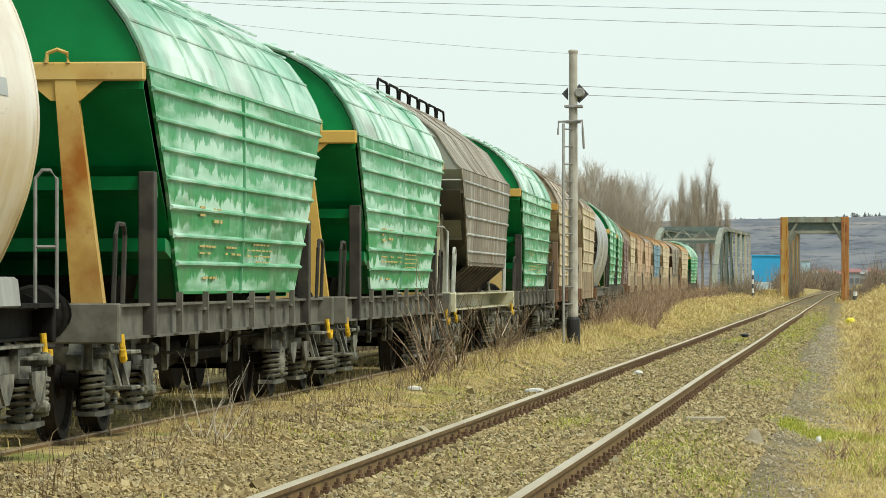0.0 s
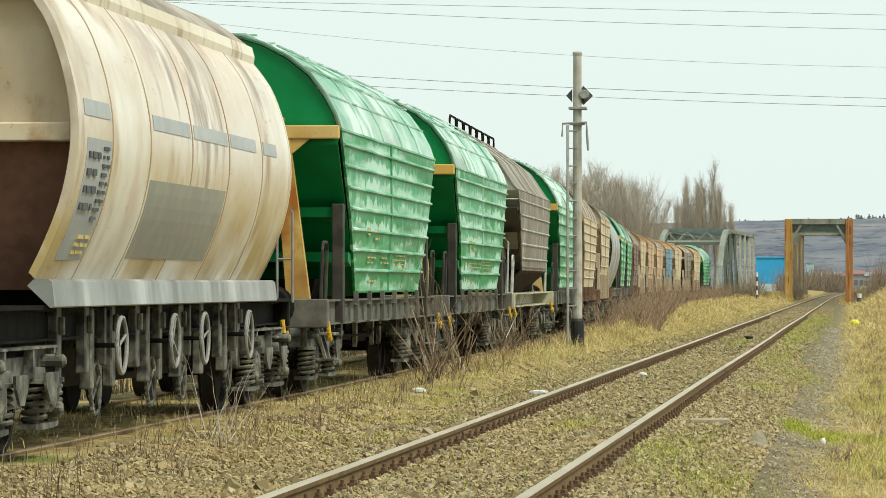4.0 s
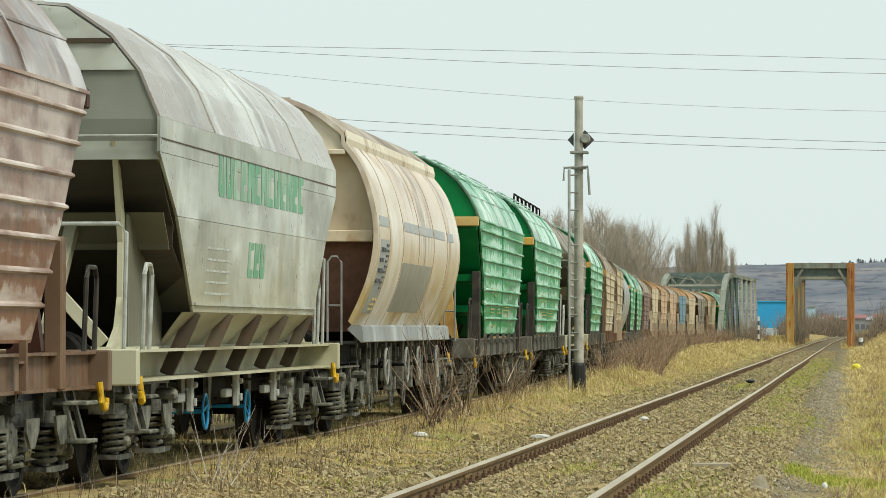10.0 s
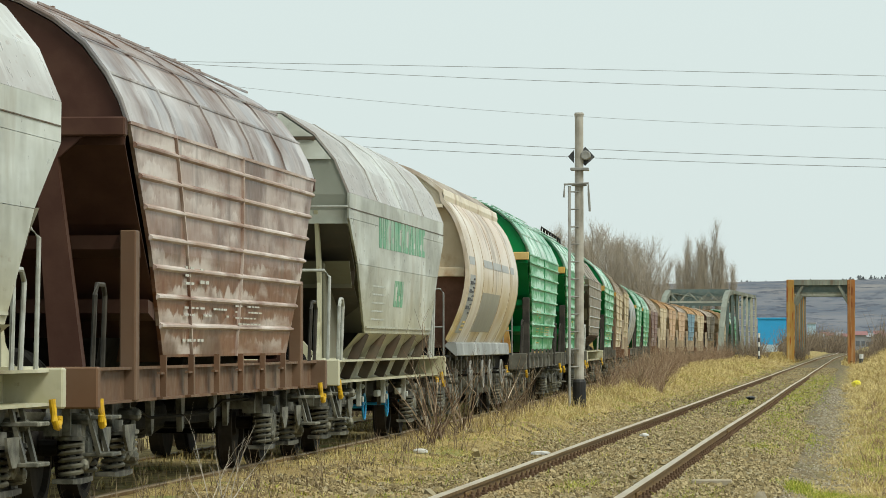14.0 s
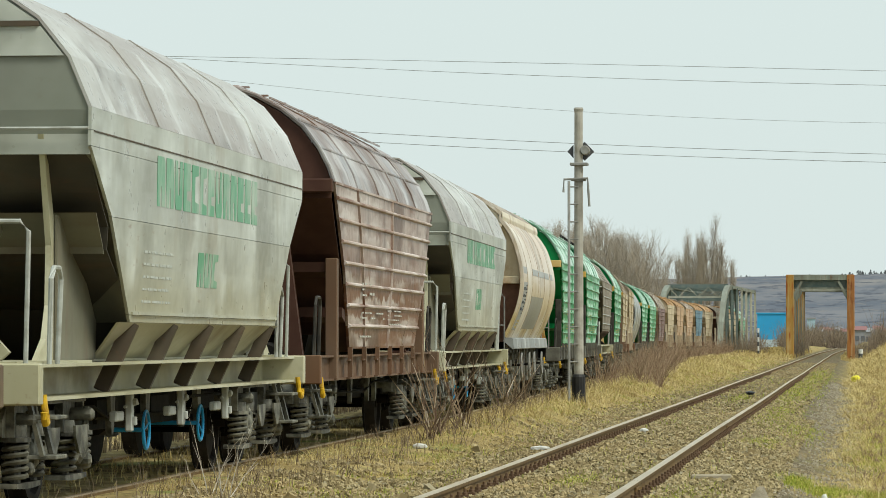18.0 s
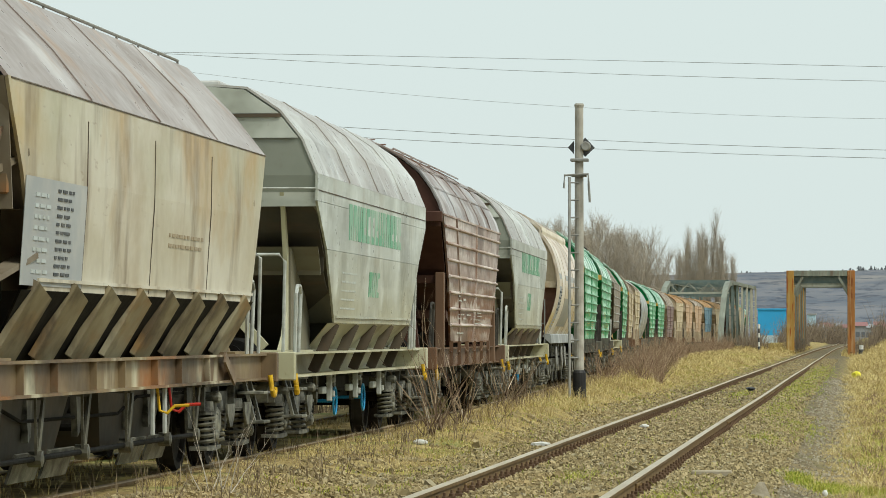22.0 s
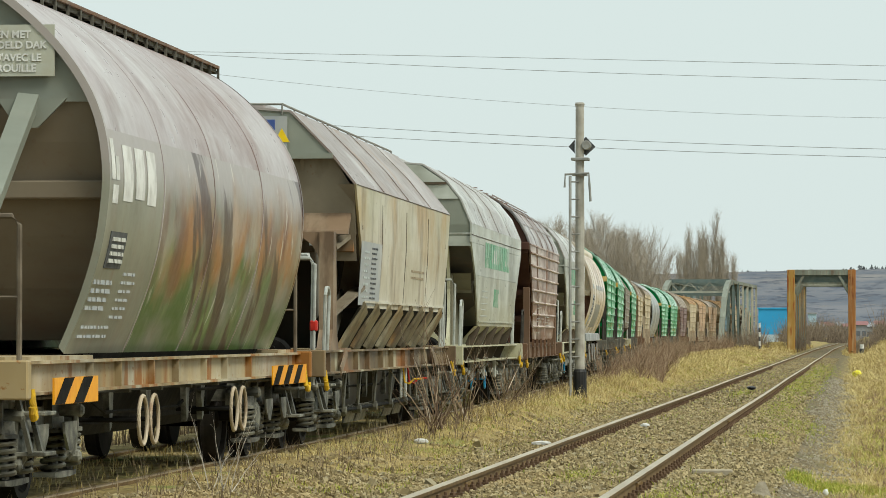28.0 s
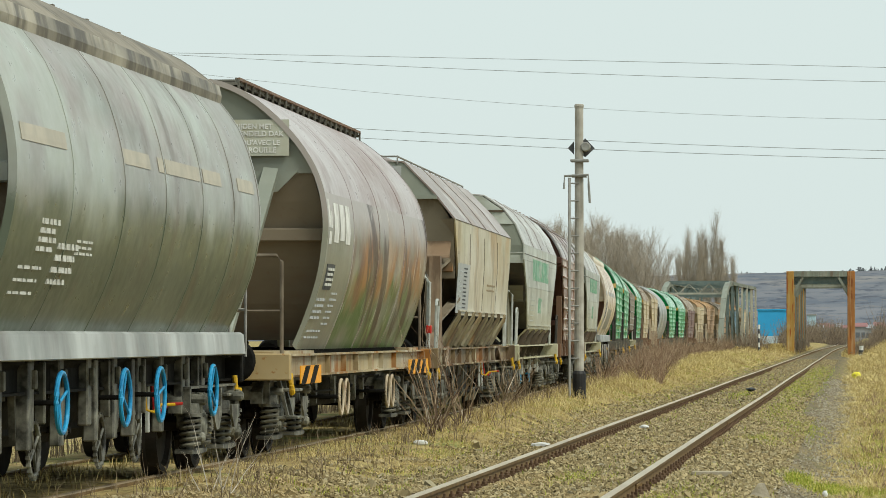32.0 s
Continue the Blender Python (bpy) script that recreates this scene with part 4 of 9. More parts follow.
def ribbed_wagon(label, side, inner, roof, frame, beam, post, seed, ln=13.7, bottom=1.14, ribs=7, mark=MARK, rib_mat=None, far=False, zt=2.97, seams=(0.47,)):
    """Hopper wagon with ribbed, end-tapered side panels, an arched sheet roof and open ends braced by a beam on two legs."""
    w = wagon(label)
    zb = bottom
    prof = [(1.3, zb), (1.36, 2.0), (1.37, zt)]
    top = rounded([(1.37, zt), (1.3, zt + 0.14), (1.12, zt + 0.3), (0.8, zt + 0.47), (0.4, zt + 0.6), (0.0, zt + 0.64)], 2) if zt > 3 else rounded([(1.37, zt), (1.31, 3.15), (1.2, 3.36), (1.02, 3.6), (0.78, 3.79), (0.5, 3.94), (0.25, 4.02), (0.0, 4.05)], 1)
    x0 = lambda z: 1.55 + max(zt - z, 0) / (zt - zb) * 2.0 if z <= zt else 1.5
    x1 = lambda z: ln - 0.9 - max(zt - z, 0) / (zt - zb) * 1.7 if z <= zt else ln - 0.85
    for sy in (-1, 1):
        mid = seams[-1]
        for a, b, nm in ((0.0, mid, 0), (mid, 1.0, 1)):
            bm = BM()
            xa = lambda z: x0(z) + (x1(z) - x0(z)) * a + (0.006 if nm else 0)
            xb = lambda z: x0(z) + (x1(z) - x0(z)) * b
            rows = [(sy * p, z) for p, z in prof]
            V = [[bm.verts.new((x, y - sy * o, z)) for x in (xa(z), xb(z))] for o in (0, 0.03) for y, z in rows]
            for q in ((0, 1), (1, 2)):
                f = (V[q[0]][0], V[q[0]][1], V[q[1]][1], V[q[1]][0])
                bm.faces.new(f)
                g = (V[q[0] + 3][0], V[q[1] + 3][0], V[q[1] + 3][1], V[q[0] + 3][1])
                bm.faces.new(g)
            for e in (0, 1):
                for q in ((0, 1), (1, 2)):
                    bm.faces.new((V[q[0]][e], V[q[1]][e], V[q[1] + 3][e], V[q[0] + 3][e]))
            bm.faces.new((V[0][0], V[0][1], V[3][1], V[3][0]))
            bm.faces.new((V[2][0], V[2][1], V[5][1], V[5][0]))
            bmesh.ops.recalc_face_normals(bm, faces=bm.faces)
            part("side_panel", bm, side, w)
        for i in range(ribs):
            z = zb + 0.26 + (zt - zb - 0.42) * i / (ribs - 1)
            y = sy * (width_at(prof, z) + 0.022)
            bm = BM()
            prism(bm, [(y - sy * 0.025, z - 0.024), (y + sy * 0.008, z - 0.008), (y + sy * 0.008, z + 0.008), (y - sy * 0.025, z + 0.03)], 0, x0(z) - 0.01, x1(z) + 0.01)
            bmesh.ops.recalc_face_normals(bm, faces=bm.faces)
            part("rib", bm, rib_mat or side, w)
        for seam in seams:
            bm = BM()
            for z0_, z1_ in zip([zb] + [zb + 0.26 + (zt - zb - 0.42) * i / (ribs - 1) for i in range(ribs)], [zb + 0.26 + (zt - zb - 0.42) * i / (ribs - 1) for i in range(ribs)] + [zt]):
                xm = [x0(z) + (x1(z) - x0(z)) * seam for z in (z0_, z1_)]
                bar(bm, (xm[0], sy * (width_at(prof, z0_) + 0.01), z0_), (xm[1], sy * (width_at(prof, z1_) + 0.01), z1_), 0.035, 0.03, (0, 1, 0))
            part("seam_strip", bm, rib_mat or side, w)
        # eave strip with a frayed edge
        bm = BM()
        box(bm, 1.5, ln - 0.85, *sorted((sy * 1.36, sy * 1.384)), zt - 0.012, zt + 0.014)
        part("eave_strip", bm, rib_mat or side, w)
        # corner posts and stanchions
        for x in (2.2, ln - 1.5):
            bm = BM()
            box(bm, x - 0.15, x + 0.03, *sorted((sy * 1.2, sy * 1.33)), 0.8, 2.15 if x < 5 else 1.9, 0.01)
            part("corner_post", bm, END_TAN if far and bottom > 1.3 else POST if frame is not FRAME_BROWN else frame, w)
        for i in range(6):
            x = 3.45 + (ln - 6.4) * i / 5
            bm = BM()
            box(bm, x - 0.03, x + 0.03, *sorted((sy * 1.295, sy * 1.345)), 0.8, zb + 0.02)
            box(bm, x - 0.2, x + 0.2, *sorted((sy * 1.3, sy * 1.35)), 0.8, 0.815)
            box(bm, x - 0.2, x - 0.03, *sorted((sy * 1.3, sy * 1.335)), 1.0, 1.02)
            part("stanchion", bm, frame if bottom < 1.3 else END_TAN if far else BRACE, w)
    # roof in sheets with raised seams
    nsh = 5
    for k in range(nsh):
        bm = BM()
        xa = 1.5 + (ln - 2.35) * k / nsh + 0.004
        xb = 1.5 + (ln - 2.35) * (k + 1) / nsh - 0.004
        loft(bm, top, lambda z: xa, lambda z: xb, 2, 0.03)
        part("roof_sheet", bm, roof, w)
        bm = BM()
        loft(bm, [(p * 1.01, z + 0.012) for p, z in top], lambda z: xa - 0.03, lambda z: xa + 0.03, 2, 0.02)
        part("roof_seam", bm, roof, w)
    for z, p in ((3.36, 1.2), (3.66, 0.97), (3.9, 0.65)) if zt < 3 else ():
        for sy in (-1, 1):
            bm = BM()
            bar(bm, (1.5, sy * p, z + 0.008), (ln - 0.85, sy * p, z + 0.008), 0.018, 0.02)
            part("roof_stringer", bm, roof, w)
    bm = BM()
    zr = top[-1][1]
    box(bm, 1.9, ln - 1.2, -0.26, 0.26, zr - 0.05, zr + 0.025, 0.02)
    part("roof_hatch", bm, roof, w)
    for i in range(7):
        x = 2.4 + (ln - 4.2) * i / 6
        bm = BM()
        box(bm, x - 0.035, x + 0.035, -0.3, 0.3, zr + 0.02, zr + 0.04)
        part("hatch_clamp", bm, roof, w)
    for near, e in ((1, 1.5), (-1, ln - 0.85)):
        bm = BM()
        sheet(bm, [(e + near * 0.03, max(p - 0.03, 0.02), z - 0.03) for p, z in reversed(top)] + [(e + near * 0.03, 1.33, 2.8)])
        bmesh.ops.recalc_face_normals(bm, faces=bm.faces)
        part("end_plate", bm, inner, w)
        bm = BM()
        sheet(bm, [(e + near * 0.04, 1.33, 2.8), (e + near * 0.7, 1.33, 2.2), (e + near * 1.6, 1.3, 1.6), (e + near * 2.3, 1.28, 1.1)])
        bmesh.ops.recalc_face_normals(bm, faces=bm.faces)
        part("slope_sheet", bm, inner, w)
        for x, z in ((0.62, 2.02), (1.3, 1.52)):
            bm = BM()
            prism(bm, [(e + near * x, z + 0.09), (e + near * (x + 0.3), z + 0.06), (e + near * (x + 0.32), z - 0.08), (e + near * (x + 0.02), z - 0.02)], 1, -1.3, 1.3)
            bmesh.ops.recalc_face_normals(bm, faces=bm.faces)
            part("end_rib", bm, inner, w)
        bm = BM()
        bx = e - near * 0.14
        box(bm, *sorted((bx, bx + near * 0.14)), -1.36, 1.36, 2.86, 3.01, 0.012)
        part("end_beam", bm, beam, w)
        for sy in (-1, 1):
            bm = BM()
            bar(bm, (bx + near * 0.06, sy * 0.72, 2.87), (bx + near * 0.1, sy * 0.9, 1.06), 0.17, 0.1, (1, 0, 0), 0.26, 0.14)
            prism(bm, [(sy * 0.4, 2.87), (sy * 1.04, 2.87), (sy * 0.84, 2.7), (sy * 0.6, 2.7)], 0, bx - 0.01 + near * 0.04, bx + 0.03 + near * 0.04)
            bmesh.ops.recalc_face_normals(bm, faces=bm.faces)
            part("end_leg", bm, beam, w)
        bm = BM()
        rod(bm, [(bx, -0.75, 3.0), (bx, -0.74, 3.08), (bx, -0.66, 3.11), (bx, -0.58, 3.08), (bx, -0.57, 3.0)], 0.018, 6)
        part("lifting_eye", bm, beam, w)
        bm = BM()
        rod(bm, [(e - near * 0.9, -1.25, 1.05), (e - near * 0.9, -1.27, 1.62), (e - near * 0.82, -1.27, 1.7), (e - near * 0.55, -1.27, 1.7), (e - near * 0.48, -1.27, 1.62), (e - near * 0.48, -1.25, 1.05)], 0.02, 6)
        part("handrail", bm, POST, w)
    # hoppers below the body, near-black to paint in the shade there
    for xc in (ln / 2 - 2.2, ln / 2 + 2.2):
        bm = BM()
        A = [bm.verts.new((xc + a * 2.1, b * 0.95, 1.3)) for a, b in ((-1, -1), (1, -1), (1, 1), (-1, 1))]
        B = [bm.verts.new((xc + a * 0.8, b * 0.6, 0.5)) for a, b in ((-1, -1), (1, -1), (1, 1), (-1, 1))]
        for i in range(4):
            k = (i + 1) % 4
            bm.faces.new((A[i], B[i], B[k], A[k]))
        bm.faces.new(B)
        bm.faces.new(A[::-1])
        bmesh.ops.recalc_face_normals(bm, faces=bm.faces)
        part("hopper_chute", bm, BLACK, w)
    y = -1.366
    bars_text(w, marks(seed, 4.3, 4.75, 1.72, 1.92, 3, 0.022), mark, y)
    bars_text(w, marks(seed + 1, 5.1, 5.7, 1.72, 1.92, 2, 0.03), mark, y)
    if bottom < 1.3:
        bars_text(w, marks(seed + 2, 4.4, 6.9, 1.46, 1.58, 2, 0.018), mark, -1.345)
        bars_text(w, marks(seed + 3, 7.3, 9.0, 1.4, 1.62, 4, 0.014), mark, -1.35)
        bars_text(w, marks(seed + 4, 4.4, 5.6, 1.24, 1.3, 1, 0.022), mark, -1.325)
    underframe(w, ln, frame, 1.3, 0.79, 1.07, hook_mat=frame if far else YELLOW)
    return w


def roof_hoops(w, x0, x1, z):
    """Dark hooped railing along the far edge of a roof walkway."""
    n = 7
    for i in range(n):
        a = x0 + (x1 - x0) * i / n
        b = a + (x1 - x0) / n * 0.82
        bm = BM()
        rod(bm, [(a, -0.15, z), (a, -0.15, z + 0.2), (a + 0.08, -0.15, z + 0.27), (b - 0.08, -0.15, z + 0.27), (b, -0.15, z + 0.2), (b, -0.15, z)], 0.022, 6)
        part("roof_hoop", bm, BLACK, w)


def hopper_slopes(w, bot_x, zb, braces, inner, brace_mat):
    for sy in (-1, 1):
        bm = BM()
        A = [(bot_x[0] - 0.3, sy * 1.3, zb), (bot_x[1] + 0.2, sy * 1.3, zb), (bot_x[1] - 0.5, sy * 0.85, 0.9), (bot_x[0] + 0.8, sy * 0.85, 0.9)]
        V = [bm.verts.new((x, y - sy * o, z)) for o in (0, 0.02) for x, y, z in A]
        for q in ((0, 1, 2, 3), (7, 6, 5, 4), (0, 4, 5, 1), (1, 5, 6, 2), (2, 6, 7, 3), (3, 7, 4, 0)):
            bm.faces.new([V[i] for i in q])
        bmesh.ops.recalc_face_normals(bm, faces=bm.faces)
        part("hopper_slope", bm, inner, w)
        for i in range(braces):
            x = bot_x[0] + 0.2 + (bot_x[1] - bot_x[0] - 0.4) * i / (braces - 1)
            bm = BM()
            bar(bm, (x, sy * 1.28, zb), (x - 0.1, sy * 0.9, 0.9), 0.07, 0.1, (1, 0, 0))
            part("brace", bm, brace_mat, w)


def braced_hopper(label, side, roof, inner, frame, ln, top_x, bot_x, zb, prof_top, braces, end_z, seed, brace_mat=None, rail=False, slope_mat=None, brace_w=0.07, foot=(0.98, 1.08), **uf):
    """Smooth-sided hopper wagon: flat tapered panels, faceted roof, slanted braces over the hopper slopes."""
    w = wagon(label)
    zt = prof_top[0][1]
    prof = [(1.3, zb), (1.35, zb + 0.75), (1.36, zt)]
    zk = zb + 0.8
    zv = zt - (0.29 if slope_mat is None else 0.02)
    x0 = lambda z: lerp([(zb, bot_x[0]), (zk, bot_x[0] + (top_x[0] - bot_x[0]) * 0.55), (zv, top_x[0]), (zt, top_x[0])], z)
    x1 = lambda z: lerp([(zb, bot_x[1]), (zk, bot_x[1] + (top_x[1] - bot_x[1]) * 0.45), (zv, top_x[1]), (zt, top_x[1])], z)
    zl = zt - (0.17 if slope_mat is None else 0.002)
    for sy in (-1, 1):
        zs = [zb, zb + 0.06, zk, zv, zl, zt] if slope_mat is None else [zb, zb + 0.06, zk, zt - 0.16, zt]
        for a, b in zip(zs, zs[1:]):
            bm = BM()
            gap = 0.002 if slope_mat is None else 0.0
            V = [bm.verts.new((x, sy * (width_at(prof, z) - o), z)) for o in (0, 0.025) for x, z in ((x0(a), a + gap), (x1(a), a + gap), (x1(b), b - gap), (x0(b), b - gap))]
            for q in ((0, 1, 2, 3), (7, 6, 5, 4), (0, 4, 5, 1), (1, 5, 6, 2), (2, 6, 7, 3), (3, 7, 4, 0)):
                bm.faces.new([V[i] for i in q])
            bmesh.ops.recalc_face_normals(bm, faces=bm.faces)
            part("side_panel", bm, side, w)
        bm = BM()
        box(bm, x0(zb), x1(zb), *sorted((sy * 1.29, sy * 1.325)), zb + 0.06, zb + 0.085)
        part("seam_strip", bm, side, w)
        bm = BM()
        box(bm, top_x[0] + 0.1, top_x[1] - 0.02, *sorted((sy * 1.35, sy * 1.366)), zl - 0.01, zl)
        part("seam_strip", bm, BRACE, w)
        # inward slopes of the hoppers and the slanted braces in front of them
        bm = BM()
        A = [(bot_x[0] - 0.5, sy * 1.3, zb), (bot_x[1] + 0.2, sy * 1.3, zb), (bot_x[1] - 0.1, sy * foot[0], foot[1]), (bot_x[0] + 0.1, sy * foot[0], foot[1])]
        V = [bm.verts.new((x, y - sy * o, z)) for o in (0, 0.02) for x, y, z in A]
        for q in ((0, 1, 2, 3), (7, 6, 5, 4), (0, 4, 5, 1), (1, 5, 6, 2), (2, 6, 7, 3), (3, 7, 4, 0)):
            bm.faces.new([V[i] for i in q])
        bmesh.ops.recalc_face_normals(bm, faces=bm.faces)
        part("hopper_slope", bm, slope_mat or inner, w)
        for i in range(braces):
            x = bot_x[0] + 0.25 + (bot_x[1] - bot_x[0] - 0.5) * i / (braces - 1)
            bm = BM()
            if foot[1] > 1.0 and slope_mat is None:
                bar(bm, (x, sy * 1.27, zb), (x - 0.1, sy * 1.04, 0.84), 0.12, brace_w, (1, 0, 0))
            else:
                bar(bm, (x, sy * 1.3, zb + 0.01), (x - 0.1, sy * (foot[0] + 0.05), foot[1] - 0.02), 0.05, brace_w, (1, 0, 0))
            part("brace", bm, brace_mat or inner, w)
        if slope_mat is None:
            # light ledge along the top of the open solebar
            bm = BM()
            box(bm, bot_x[0] - 1.2, bot_x[1] + 0.6, *sorted((sy * 0.93, sy * 1.0)), 1.072, 1.09)
            part("sole_ledge", bm, frame, w)
    rt = [(1.36, zt)] + prof_top[1:]
    nsh = 4
    for k in range(nsh):
        xa = top_x[0] + (top_x[1] - top_x[0]) * k / nsh + 0.003
        xb = top_x[0] + (top_x[1] - top_x[0]) * (k + 1) / nsh - 0.003
        bm = BM()
        loft(bm, rt, lambda z: xa, lambda z: xb, 2, 0.025)
        part("roof_sheet", bm, roof, w)
        if k:
            bm = BM()
            loft(bm, [(p * 1.006, z + 0.01) for p, z in rt], lambda z: xa - 0.02, lambda z: xa + 0.02, 2, 0.015)
            part("roof_seam", bm, roof, w)
    bm = BM()
    box(bm, top_x[0] + 0.4, top_x[1] - 0.4, -0.25, 0.25, rt[-1][1] - 0.02, rt[-1][1] + 0.06, 0.02)
    part("roof_hatch", bm, roof, w)
    for near, e, eb, end in ((1, top_x[0], bot_x[0], 0.0), (-1, top_x[1], bot_x[1], ln)):
        bm = BM()
        xe_ = lambda z: (x0 if near == 1 else x1)(min(z, zt)) + near * 0.02
        sheet(bm, [(e + near * 0.02, max(p - 0.02, 0.02), z - 0.02) for p, z in reversed(rt) if z > end_z] + ([(xe_(end_z), 1.33, end_z)] if end_z < zt else [(e + near * 0.02, width_at(rt, end_z) - 0.03, end_z)]))
        bmesh.ops.recalc_face_normals(bm, faces=bm.faces)
        part("end_plate", bm, END_GREY, w)
        if end_z < 2.9:
            # pale cap sheet lapped over the end wall, with its rain strip
            zc = rt[-1][1] - 0.32
            bm = BM()
            sheet(bm, [(e - near * 0.012, max(p - 0.03, 0.02), z - 0.03) for p, z in reversed(rt) if z > zc + 0.03] + [(e - near * 0.012, width_at(rt, zc) - 0.04, zc)], 0.012)
            bmesh.ops.recalc_face_normals(bm, faces=bm.faces)
            part("cap_sheet", bm, side, w)
            bm = BM()
            box(bm, *sorted((e - near * 0.03, e + near * 0.02)), -width_at(rt, zc) + 0.03, width_at(rt, zc) - 0.03, zc - 0.04, zc - 0.004)
            part("rain_strip", bm, BRACE, w)
            bm = BM()
            wa, wb = width_at(rt, zc - 0.04) - 0.05, width_at(rt, zc - 0.26) - 0.05
            sheet(bm, [(e - near * 0.006, wa, zc - 0.042), (e - near * 0.006, wb, zc - 0.26)], 0.01)
            bmesh.ops.recalc_face_normals(bm, faces=bm.faces)
            part("cap_sheet", bm, GREY, w)
            bm = BM()
            rod(bm, [(e - near * 0.03, -1.34, 2.81), (e - near * 0.03, 1.34, 2.81)], 0.012, 6)
            part("end_rail", bm, GALV, w)
        bm = BM()
        fw = width_at(prof + rt, end_z) - 0.02
        ef = xe_(end_z) if end_z < zt else e
        box(bm, *sorted((ef - near * 0.03, ef + near * 0.02)), -fw, fw, end_z - 0.03, end_z + (0.12 if end_z < 2.9 else 0.03))
        part("end_flange", bm, side if end_z < 2.9 else END_GREY, w)
        bm = BM()
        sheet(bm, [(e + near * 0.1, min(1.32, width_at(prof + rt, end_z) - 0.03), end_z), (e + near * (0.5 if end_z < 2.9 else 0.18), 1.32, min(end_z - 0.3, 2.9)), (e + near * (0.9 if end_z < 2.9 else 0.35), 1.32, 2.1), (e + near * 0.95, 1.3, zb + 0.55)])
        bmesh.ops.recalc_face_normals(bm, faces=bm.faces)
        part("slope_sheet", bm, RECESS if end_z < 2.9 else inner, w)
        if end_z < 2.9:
            # lit foot of the upper slope, put in as a lighter apron proud of the sheet
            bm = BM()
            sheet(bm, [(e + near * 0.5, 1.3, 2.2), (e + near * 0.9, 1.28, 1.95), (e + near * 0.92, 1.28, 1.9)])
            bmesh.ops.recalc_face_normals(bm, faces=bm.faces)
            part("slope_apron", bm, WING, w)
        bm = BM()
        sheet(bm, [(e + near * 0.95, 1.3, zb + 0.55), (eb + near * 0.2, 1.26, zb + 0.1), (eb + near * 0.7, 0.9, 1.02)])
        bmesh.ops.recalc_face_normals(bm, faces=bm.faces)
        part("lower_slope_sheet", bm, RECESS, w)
        for sy in (-1, 1):
            # return sheet from the panel's edge inwards
            bm = BM()
            zz = [zb, zk, 0.5 * (zk + min(end_z, zt)), min(end_z, zt)]
            R = [[bm.verts.new(((x0 if near == 1 else x1)(z) + near * (o + 0.004), sy * q, z)) for o, q in ((0, width_at(prof, z) - 0.03), (0.02, width_at(prof, z) - 0.03), (0.3, 0.98), (0.28, 0.98))] for z in zz]
            for p, q in zip(R, R[1:]):
                for i_ in range(4):
                    bm.faces.new((p[i_], p[(i_ + 1) % 4], q[(i_ + 1) % 4], q[i_]))
            bm.faces.new(R[0][::-1])
            bm.faces.new(R[-1])
            bmesh.ops.recalc_face_normals(bm, faces=bm.faces)
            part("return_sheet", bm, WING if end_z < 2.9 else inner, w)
            # end post with a curved foot, and the dark wing plate behind it
            bm = BM()
            xb = e + near * 0.35
            ht = end_z + 0.12 if end_z < 2.9 else 2.2
            prism(bm, [(xb - near * 0.24, ht), (xb - near * 0.32, ht), (xb - near * 0.02, 1.95), (xb - near * 0.05, 1.5), (xb - near * 0.2, 1.25), (xb - near * 0.6, 1.06), (xb + near * 0.35, 1.06), (xb + near * 0.24, 1.4), (xb + near * 0.2, 1.95)], 1, sy * 0.97 - 0.022, sy * 0.97 + 0.022)
            bmesh.ops.recalc_face_normals(bm, faces=bm.faces)
            part("end_post", bm, frame, w)
            bm = BM()
            prism(bm, [(xb + near * 0.08, zb + 0.8), ((x0 if near == 1 else x1)(zb + 0.75) + near * 0.1, zb + 0.72), (eb + near * 0.06, zb), (eb + near * 0.02, 1.09), (xb + near * 0.08, 1.09)] if end_z < 2.9 else
                  [(xb + near * 0.1, zb + 0.62), (e + near * 0.98, zb + 0.9), (eb + near * 0.05, zb), (eb - near * 0.5, zb - 0.02), (xb + near * 0.2, zb - 0.1)], 1, *sorted((sy * 1.0, sy * 1.02)))
            bmesh.ops.recalc_face_normals(bm, faces=bm.faces)
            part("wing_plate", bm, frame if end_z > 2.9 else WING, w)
        if end_z > 3.0:
            # arched cross beam and short ribs of the end wall
            bm = BM()
            box(bm, *sorted((e + near * 0.3, e + near * 0.42)), -1.3, 1.3, 2.2, 2.42, 0.012)
            part("end_beam", bm, frame, w)
            for y in (-0.72, 0.0, 0.72):
                bm = BM()
                bar(bm, (e + near * 0.08, y, end_z), (e + near * 0.55, y, 2.4), 0.04, 0.06)
                part("end_rib", bm, inner, w)
        for sy in (-1, 1) if slope_mat is None else ():
            bm = BM()
            xs_ = end + near * 0.9
            bar(bm, (xs_, sy * 0.1, 2.05), (xs_, sy * 0.95, 1.12), 0.1, 0.07, (1, 0, 0))
            part("end_strut", bm, inner, w)
            bm = BM()
            bar(bm, (xs_ + near * 0.02, sy * 0.45, 1.09), (e + near * 0.85, sy * 0.5, 2.2), 0.1, 0.1)
            part("end_strut", bm, inner, w)
        bm = BM()
        x = end + near * 0.3
        rod(bm, [(x, -1.22, 1.05), (x, -1.24, 2.0), (x, -1.18, 2.07), (x, -0.5, 2.07), (x, -0.42, 2.0), (x, -0.4, 1.05)], 0.018, 7)
        part("handrail", bm, GALV, w)
        bm = BM()
        rod(bm, [(x + near * 0.7, -1.25, 1.05), (x + near * 0.66, -1.27, 1.68), (x + near * 0.76, -1.27, 1.76), (x + near * 0.95, -1.27, 1.76), (x + near * 1.03, -1.27, 1.68), (x + near * 1.0, -1.25, 1.05)], 0.02, 7)
        part("handrail", bm, GALV, w)
        bm = BM()
